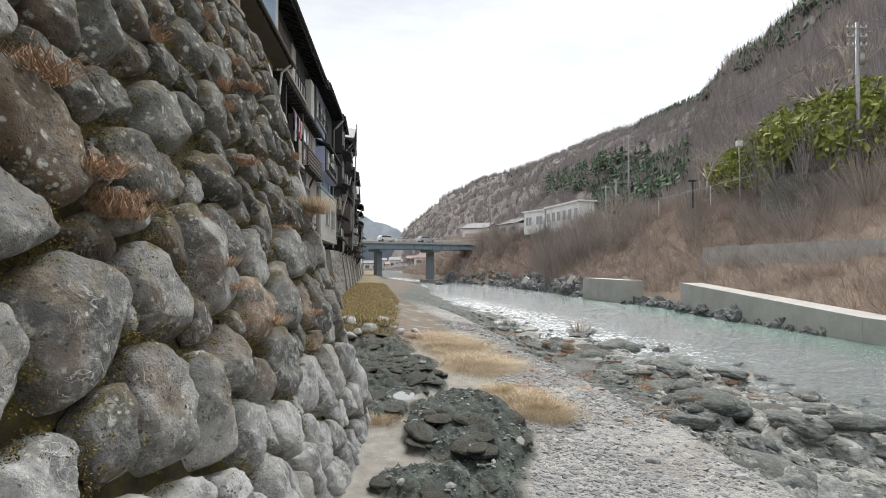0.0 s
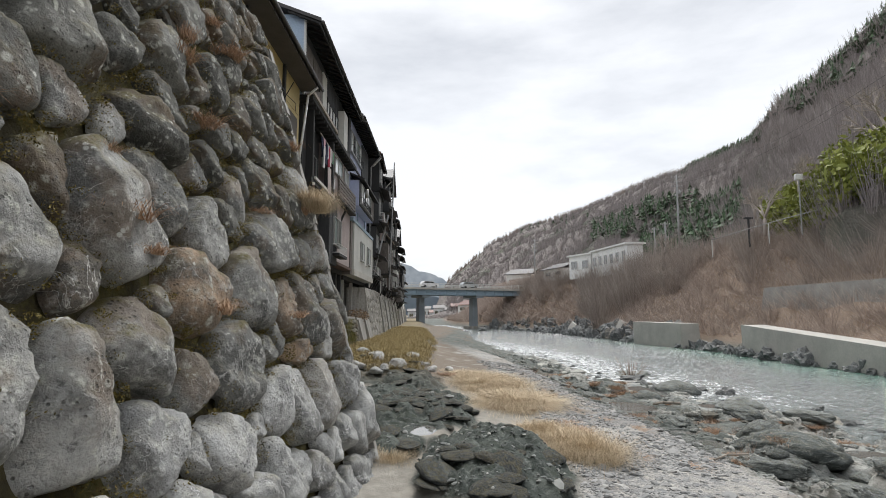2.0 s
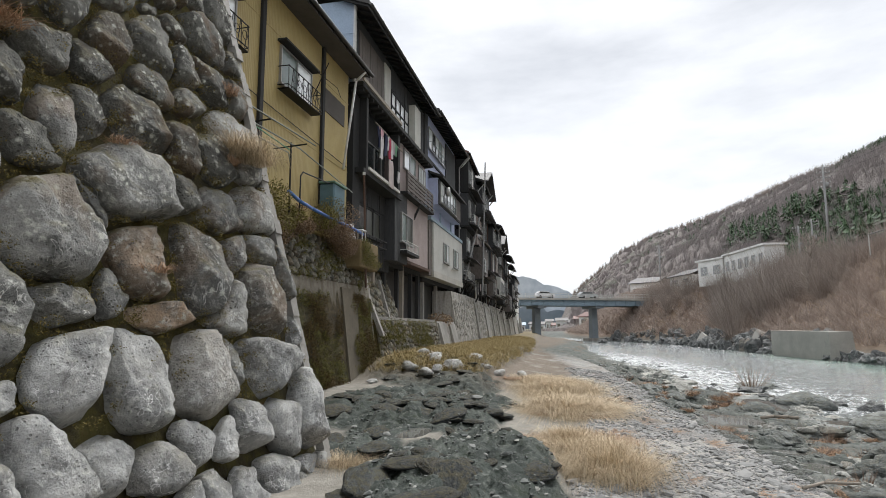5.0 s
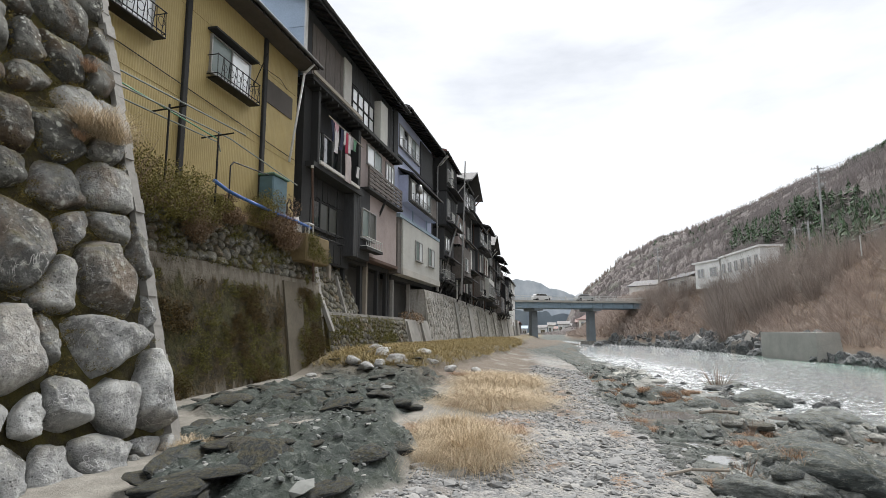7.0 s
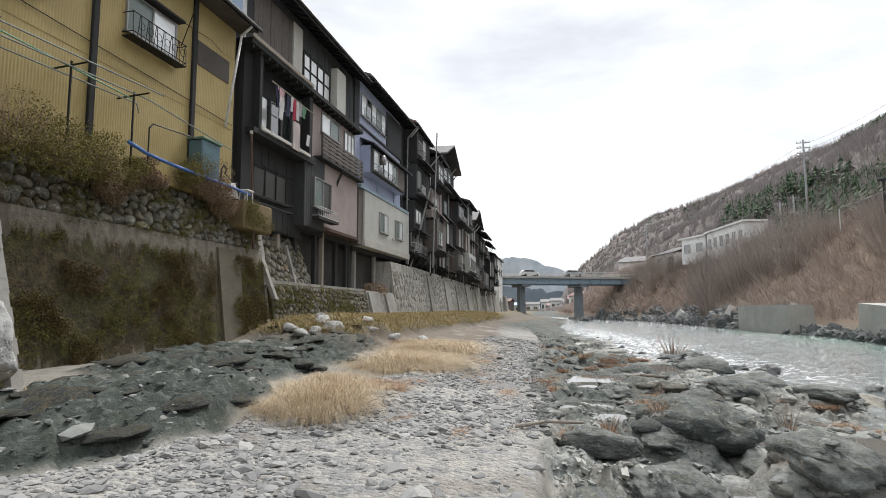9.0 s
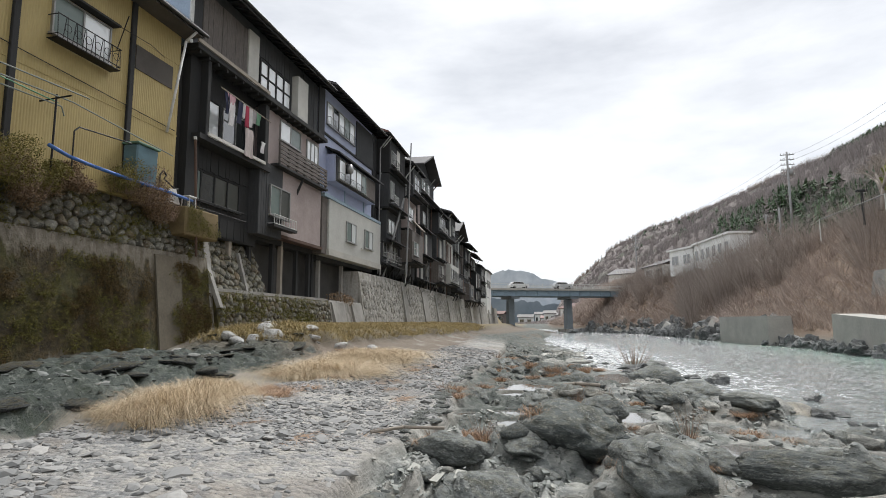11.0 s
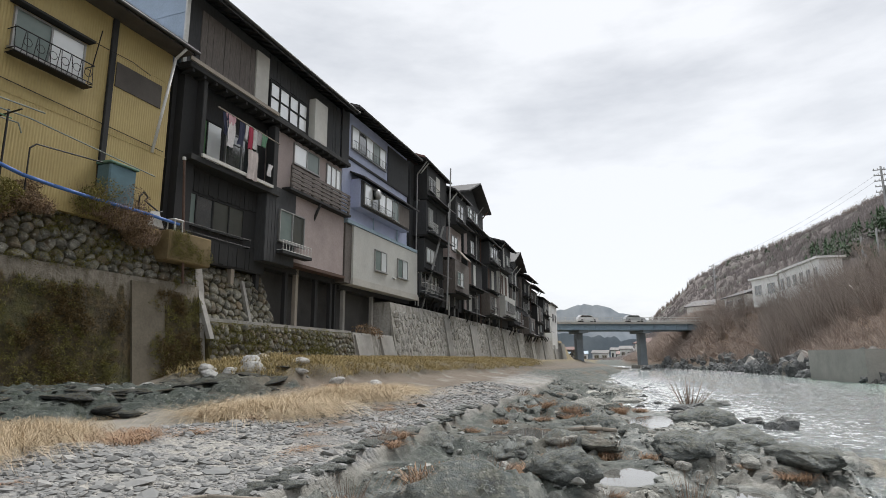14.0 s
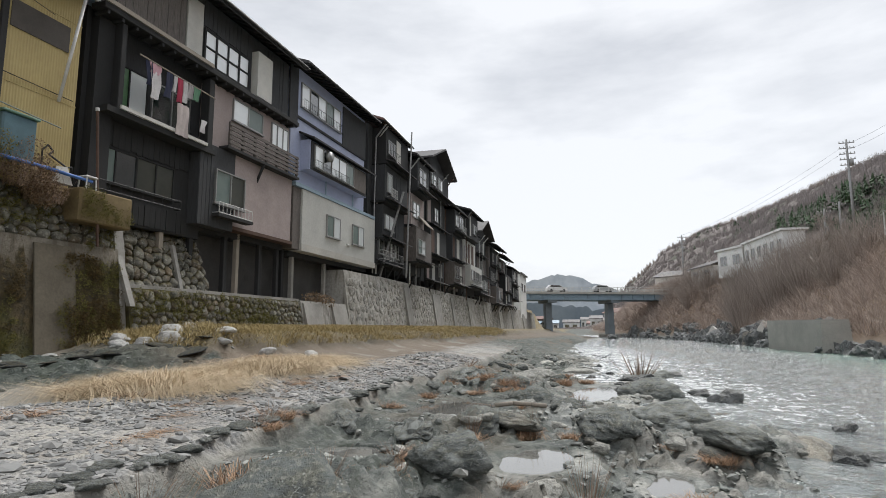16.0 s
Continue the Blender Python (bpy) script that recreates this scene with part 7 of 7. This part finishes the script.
# shrubs above the mossy wall
olive = leafy("olive_shrub_leaf", (0.085, 0.08, 0.025), (0.30, 0.26, 0.08))
russet = leafy("russet_shrub_leaf", (0.12, 0.085, 0.055), (0.36, 0.25, 0.155))
for s0, z0, r, h, mat_, lab in ((-4.9, 5.1, 1.0, 0.8, olive, "olive green shrub"), (-3.8, 5.0, 0.9, 0.75, olive, "olive green shrub"), (-3.0, 5.0, 0.8, 0.6, olive, "olive green shrub"), (-2.6, 4.6, 0.6, 0.5, russet, "russet withered shrub"), (0.6, 5.4, 0.75, 0.6, olive, "olive green shrub"), (1.6, 5.2, 0.8, 0.7, russet, "russet withered shrub"), (2.3, 4.9, 0.6, 0.55, russet, "russet withered shrub"), (-1.2, 5.1, 0.6, 0.25, russet, "russet withered shrub"), (-6.6, 5.0, 1.1, 0.9, olive, "olive green shrub"), (-1.9, 4.9, 0.5, 0.35, olive, "olive green shrub")):
    sh = thing("shrub", frame_a(s0, 0.35, z0), lab + " at the top of the mossy wall", "shrub", "shrubs on the wall")
    v, f = leaf_cloud(np.zeros(9) + rng.normal(0, r * 0.4, 9), rng.normal(0, r * 0.3, 9), rng.uniform(-0.5, h * 0.6, 9), np.full(9, r * 0.55), np.full(9, h * 0.6), 520, 0.027, rng)
    o = new("foliage", fast_mesh("foliage", v, f, mat_))
    o.parent = sh
    v, f = twig_cloud(rng.normal(0, r * 0.3, 6), rng.normal(0, r * 0.2, 6), np.full(6, -0.5), np.full(6, h * 1.45), np.full(6, r * 0.8), 16, 0.006, rng)
    o = new("branchwork", fast_mesh("branchwork", v, f, brown_stem))
    o.parent = sh
v, f = leaf_cloud(np.array([0.0, 0.6, -0.5]), np.zeros(3), np.array([0.1, 0.0, 0.15]), np.full(3, 0.7), np.full(3, 0.35), 220, 0.06, rng)
o = new("dead_bush", fast_mesh("dead_bush", v, f, russet))
o.matrix_world = frame_a(17.4, 0.25, 2.4)
tagged(o, "rust-red withered bush on the low wall", "shrub")

# ---- things on the wall's top ----
rail_grey = plain("grey_green_pipe_paint", (0.21, 0.24, 0.22), 0.7)
fr = thing("drying_frame", frame_a(0, 0, 0), "galvanised pipe drying frame above the mossy wall", "drying rack")
for sx in (-6.0, -3.95, -2.05):
    part("post", Shape().rod((sx, -0.5, 4.9), (sx, -0.5, 6.85), 0.025), black_metal, fr)
    part("cross_bar", Shape().rod((sx, -0.95, 6.78), (sx, 0.0, 6.72), 0.022), black_metal, fr)
for off_, za, zb in ((-0.95, 6.95, 6.9), (-0.55, 6.86, 6.5), (-0.2, 6.78, 6.5)):
    part("rail", Shape().pipe([(-7.5, off_, za - 0.3), (-1.6, off_, za - 0.05), (2.3 if off_ == -0.55 else -1.5, off_, zb)], 0.018), rail_grey, fr)
part("green_pole", Shape().rod((-7.0, -0.4, 6.85), (-1.9, -0.4, 6.7), 0.018), plain("green_plastic", (0.10, 0.30, 0.17), 0.5), fr, "green plastic-coated pole")
part("bent_pipe", Shape().pipe([(-1.45, -0.5, 5.0), (-1.45, -0.5, 6.1), (-1.3, -0.5, 6.25), (0.6, -0.45, 6.4)], 0.02), black_metal, fr)
hose_mat = plain("blue_plastic", (0.06, 0.16, 0.45), 0.45)
tagged(part("hose", Shape().pipe([frame_a(s, 0.55, z).translation for s, z in ((-2.2, 5.5), (-1.6, 5.38), (-0.8, 5.33), (0.4, 5.3), (2.0, 5.3), (3.4, 5.25))], 0.05, 8), hose_mat, smooth=True), "blue plastic pipe lying along the wall's top", "pipe")
tank = thing("water_tank", frame_a(0, 0, 0), "blue-green covered tank standing against the yellow house", "tank")
part("body", Shape().soft(0.75, 1.65, -0.55, -0.05, 5.3, 6.45, 0.04), plain("blue_green_sheet", (0.08, 0.15, 0.18), 0.5), tank)
part("lid", Shape().soft(0.7, 1.7, -0.6, -0.03, 6.45, 6.52, 0.02), plain("green_netting", (0.12, 0.22, 0.17), 0.7), tank)
loop = thing("pipe_stand", frame_a(0, 0, 0), "bent dark pipe stand beside the tank", "stand")
part("hoop", Shape().pipe([(1.95, -0.4, 5.1), (1.95, -0.4, 5.8), (2.1, -0.4, 5.98), (2.25, -0.4, 5.85), (2.15, -0.4, 5.72), (2.7, -0.4, 5.5), (2.85, -0.4, 5.55), (2.85, -0.4, 5.0)], 0.025), black_metal, loop)
pst = thing("rusty_post", frame_a(0, 0, 0), "rusty iron post at the end of the mossy wall", "post")
part("shaft", Shape().rod((3.75, -0.55, 3.4), (3.4, -0.55, 7.4), 0.04), rust_metal, pst)
part("cap", Shape().rod((3.4, -0.55, 7.4), (3.39, -0.55, 7.5), 0.055), white_metal, pst)
ch = thing("plastic_stool", frame_a(3.35, 0.45, 4.98), "white plastic stool on the wall's top", "stool")
part("seat", Shape().soft(-0.2, 0.2, -0.18, 0.18, 0.36, 0.42, 0.02), white_metal, ch)
for dx in (-0.17, 0.17):
    for dy in (-0.15, 0.15):
        part("leg", Shape().rod((dx, dy, 0.02), (dx * 0.9, dy * 0.9, 0.36), 0.022), white_metal, ch)
bag = Shape()
bag.add([(-0.3, 0, 0), (0.3, 0, 0), (0.22, 0.28, 0), (-0.2, 0.26, 0), (-0.2, 0.05, 0.45), (0.12, 0.04, 0.5), (0.08, 0.2, 0.42), (-0.15, 0.2, 0.4)], [(0, 1, 5, 4), (1, 2, 6, 5), (2, 3, 7, 6), (3, 0, 4, 7), (4, 5, 6, 7), (3, 2, 1, 0)])
o = part("sack", bag, white_board)
o.matrix_world = frame_a(2.55, 0.5, 5.0)
tagged(o, "crumpled white sack on the wall's top", "sack")
part("end_block", Shape().soft(3.0, 4.85, -0.62, 0.9, 4.05, 5.02, 0.04), plain("ochre_stained_concrete", (0.20, 0.15, 0.075), 0.9, 0, 0.4, 1.0), moss, "ochre-stained concrete block")

# ---- laundry ----
cl = thing("clothes_pole", frame_a(0, 0, 0), "bamboo clothes pole under the eaves", "pole")
part("rod", Shape().rod((4.9, -0.45, 9.9), (8.6, -0.45, 9.82), 0.025), pale_wood, cl)
CLOTH = {"white": (0.62, 0.6, 0.6), "pink": (0.55, 0.33, 0.37), "red": (0.40, 0.05, 0.09), "navy": (0.03, 0.035, 0.07), "grey": (0.35, 0.33, 0.33), "beige": (0.50, 0.44, 0.42), "green": (0.12, 0.25, 0.16)}
for sx, w, h_, top, colr, kind_ in ((5.55, 0.5, 0.35, 9.86, "pink", "shirt"), (5.6, 0.42, 0.95, 9.6, "white", "shirt"), (6.2, 0.3, 0.9, 9.84, "navy", "trousers"), (6.5, 0.16, 0.6, 9.84, "white", "towel"), (6.75, 0.24, 0.85, 9.84, "red", "shirt"), (7.0, 0.18, 0.8, 9.84, "white", "towel"), (7.25, 0.2, 0.55, 9.84, "grey", "socks"), (7.55, 0.3, 0.5, 9.84, "green", "shirt"), (6.95, 0.52, 1.15, 8.95, "beige", "towel"), (8.0, 0.32, 0.5, 8.75, "white", "cloth"), (5.3, 0.25, 0.8, 9.84, "navy", "trousers")):
    sh = Shape()
    nx, nz = 7, 7
    for side in (0, 1):
        for i in range(nx):
            for j in range(nz):
                u, q = i / (nx - 1) - 0.5, j / (nz - 1)
                taper = 1 - 0.25 * q * math.sin(sx * 5) + 0.08 * math.sin(q * 7 + sx)
                sh.v.append((u * w * taper + 0.03 * math.sin(q * 4 + sx), 0.035 * math.sin(u * 14 + sx * 3 + q * 2) + side * 0.012, -q * h_ * (1 - 0.12 * abs(u) * math.sin(sx * 9))))
    for side in (0, 1):
        for i in range(nx - 1):
            for j in range(nz - 1):
                a = side * nx * nz + i * nz + j
                sh.f.append((a, a + nz, a + nz + 1, a + 1) if side == 0 else (a + 1, a + nz + 1, a + nz, a))
    o = part(kind_, sh, plain("cloth_" + colr, CLOTH[colr], 0.9), smooth=True)
    o.matrix_world = frame_a(sx, 0.45, top)
    tagged(o, colr + " washed " + kind_ + " hung out to dry on the pole", "laundry", "laundry under the eaves")

pl_ = thing("antenna_pole", Matrix.Identity(4), "tall thin metal pole in front of the houses", "pole")
part("shaft", Shape().rod((-7.35, 47.0, 4.3), (-7.05, 47.2, 14.6), 0.07, 0.05), galvanised, pl_)
dr = thing("slanting_pipe", Matrix.Identity(4), "slanting pale waste pipe below the houses", "pipe")
part("shaft", Shape().rod((-8.6, 45.5, 4.2), (-7.4, 46.6, 10.2), 0.08), galvanised, dr)
aw = thing("awning", frame_b(33.0, 0.5, 8.9), "small tattered beige awning on the wall", "awning")
part("sheet", Shape().prism([(-0.9, 0.0), (-0.1, 0.9), (-0.1, 0.95), (-0.95, 0.04)], -0.5, 1.3), pale_wood, aw)

# ---- fence on the boulder wall ----
fe = thing("wooden_fence", Matrix.Identity(4), "weathered wooden rail fence on the wall's top", "fence")
for y in (3.0, 5.0, 7.0, 9.0, 11.0):
    part("post", Shape().soft(-4.0, -3.9, y - 0.05, y + 0.05, 7.5, 8.75, 0.01), pale_wood, fe)
for z in (7.95, 8.3, 8.6):
    part("rail", Shape().box(-3.9, -3.86, 2.5, 11.2, z, z + 0.07), pale_wood, fe)


# ---- cars on the bridge ----
def car(m, paint, label):
    c = thing("car", m, label, "car", "cars on the bridge")
    side = [(-2.1, 0.35), (2.1, 0.35), (2.15, 0.75), (1.95, 0.95), (1.2, 1.02), (0.65, 1.48), (-1.5, 1.52), (-2.05, 1.0), (-2.15, 0.7)]
    part("body", Shape().prism(side, -0.85, 0.85, "y"), paint, c)
    part("side_window", Shape().prism([(1.0, 1.02), (0.6, 1.40), (-1.35, 1.44), (-1.75, 1.02)], -0.87, 0.87, "y"), glass, c)
    for x in (-1.35, 1.35):
        for y in (-0.86, 0.66):
            part("wheel", Shape().rod((x, y, 0.32), (x, y + 0.2, 0.32), 0.32, sides=14), black_metal, c)
    return c


bm_ = bridge.matrix_world
car_white = plain("white_car_paint", (0.7, 0.7, 0.7), 0.3, 0.0, 0.05)
car_silver = plain("silver_car_paint", (0.45, 0.47, 0.48), 0.3, 0.4, 0.05)
car(bm_ @ pose(1.5, 2.0, 8.95), car_white, "white hatchback crossing the bridge")
car(bm_ @ pose(11.8, 2.0, 8.95), car_silver, "silver compact car crossing the bridge")
car(bm_ @ pose(-6.5, 5.0, 8.95, 0, 0, 180), car_white, "white hatchback crossing the bridge")

# ---- bare trees at the foot of the hill, driftwood ----
def bare_tree(x, y, z, h, seed, label):
    rnd = random.Random(seed)
    tr = thing("bare_tree", Matrix.Translation((x, y, z)), label, "tree", "bare trees")
    trunk, crown = Shape(), Shape()

    def grow(p, d, length, r, depth):
        q = p + d * length
        (trunk if depth < 2 else crown).rod(p, q, r, r * 0.68, 6 if depth < 2 else 4)
        if depth == 5:
            return
        for _ in range(3 if depth else 4):
            nd = (d + Vector((rnd.gauss(0, 0.5), rnd.gauss(0, 0.5), rnd.gauss(0.12, 0.3)))).normalized()
            grow(p + d * length * rnd.uniform(0.6, 1.0), nd, length * rnd.uniform(0.6, 0.8), r * 0.6, depth + 1)

    grow(Vector((0, 0, -1.0)), Vector((rnd.gauss(0, 0.1), rnd.gauss(0, 0.1), 1)).normalized(), h * 0.38, h * 0.03, 0)
    part("trunk", trunk, twig_grey, tr, smooth=True)
    part("crown", crown, twig_grey, tr)
    return tr


for x, y, z, h, seed in ((31.0, 68.0, 12.0, 6.5, 1), (34.5, 68.5, 14.0, 7.5, 2), (40.0, 60.0, 18.0, 9.0, 3), (36.5, 82.0, 13.5, 7.0, 4), (44.0, 62.0, 22.0, 8.5, 5), (27.0, 92.0, 10.5, 5.5, 6), (24.0, 82.0, 7.0, 4.5, 7), (22.5, 96.0, 7.5, 5.0, 8)):
    bare_tree(x, y, z, h, seed, "leafless grey tree with spreading branches on the slope")
lg = Shape()
lg.pipe([(0, 0, 0.05), (0.35, 0.05, 0.09), (0.7, -0.02, 0.08), (1.0, 0.06, 0.05)], 0.045, 7)
o = part("driftwood", lg, pale_wood, smooth=True)
o.matrix_world = pose(6.0, 22.6, ground_at(6.3, 22.6), 0, 0, 12)
tagged(o, "bleached driftwood log lying on the rocks", "driftwood")
o = part("driftwood", Shape().pipe([(0, 0, 0.03), (0.4, 0.1, 0.06), (0.9, 0.05, 0.04)], 0.02, 6), pale_wood, smooth=True)
o.matrix_world = pose(4.6, 13.4, ground_at(4.8, 13.5) + 0.02, 0, 0, 25)
tagged(o, "thin bleached branch lying on the gravel", "driftwood")

# ---- stones of the walls, one by one ----
rows, v0 = [], 0.0
for h_, w_ in ((0.5, 0.42), (0.92, 0.5), (0.62, 0.6), (0.78, 0.70), (0.66, 0.62), (0.72, 0.70), (0.6, 0.6), (0.66, 0.64), (0.58, 0.58), (0.62, 0.6), (0.55, 0.55), (0.55, 0.55), (0.5, 0.5)):
    rows.append((v0, h_, w_))
    v0 += h_
stone_face("stone", wall_w, face, rows, -0.5, 11.62, 5, 0.034, 0.40, wall_stone, 40, FULL, wob=0.38, drop=0.03, low_material=washed_stone, low_to=1.95, vary=0.42, high_material=mossy_stone)
sl = math.atan2(0.55, 1.6)
slope = Matrix(((1, 0, 0, -9), (0, math.sin(sl), -math.cos(sl), -0.26), (0, math.cos(sl), math.sin(sl), 3.42), (0, 0, 0, 1)))
stone_face("stone", moss, slope, [(k * 0.26, 0.26, 0.34) for k in range(7)], 2.5, 13.6, 8, 0.015, 0.5, rubble_stone, 12, LOW, wob=0.5, drop=0.1)
sl2 = math.atan2(0.5, 2.5)
low_face = Matrix(((1, 0, 0, 0), (0, math.sin(sl2), -math.cos(sl2), -0.95), (0, math.cos(sl2), math.sin(sl2), -0.2), (0, 0, 0, 1)))
stone_face("stone", low, low_face, [(0.9 + k * 0.235, 0.235, 0.3) for k in range(7)], 5.05, 15.2, 9, 0.015, 0.5, rubble_stone, 12, LOW, wob=0.5, drop=0.1)
sl3 = math.atan2(0.9, 2.3)
back_face = Matrix(((1, 0, 0, 0), (0, math.sin(sl3), -math.cos(sl3), -0.2), (0, math.cos(sl3), math.sin(sl3), 2.3), (0, 0, 0, 1)))
part("rubble_backing", Shape().prism([(-0.1, 2.2), (0.8, 4.6), (0.94, 4.6), (0.94, 2.2)], 5.05, 9.2), earth, low)
stone_face("stone", low, back_face, [(k * 0.28, 0.28, 0.36) for k in range(8)], 5.05, 9.2, 10, 0.015, 0.45, rubble_stone, 12, LOW, wob=0.5, drop=0.1)
sl4 = math.atan2(0.68, 4.8)
river_face = Matrix(((1, 0, 0, 0), (0, math.sin(sl4), -math.cos(sl4), -0.97), (0, math.cos(sl4), math.sin(sl4), -0.4), (0, 0, 0, 1)))
stone_face("facing_stones", riv, river_face, [(k * 0.48, 0.48, 0.62) for k in range(10)], 0.7, 52.0, 12, 0.010, 0.12, face_stone, 10, LOW, True, 0.5)
stone_face("facing_stones", high, river_face, [(k * 0.48, 0.48, 0.62) for k in range(9)], 20.1, 25.1, 13, 0.010, 0.12, face_stone, 10, LOW, True, 0.5)
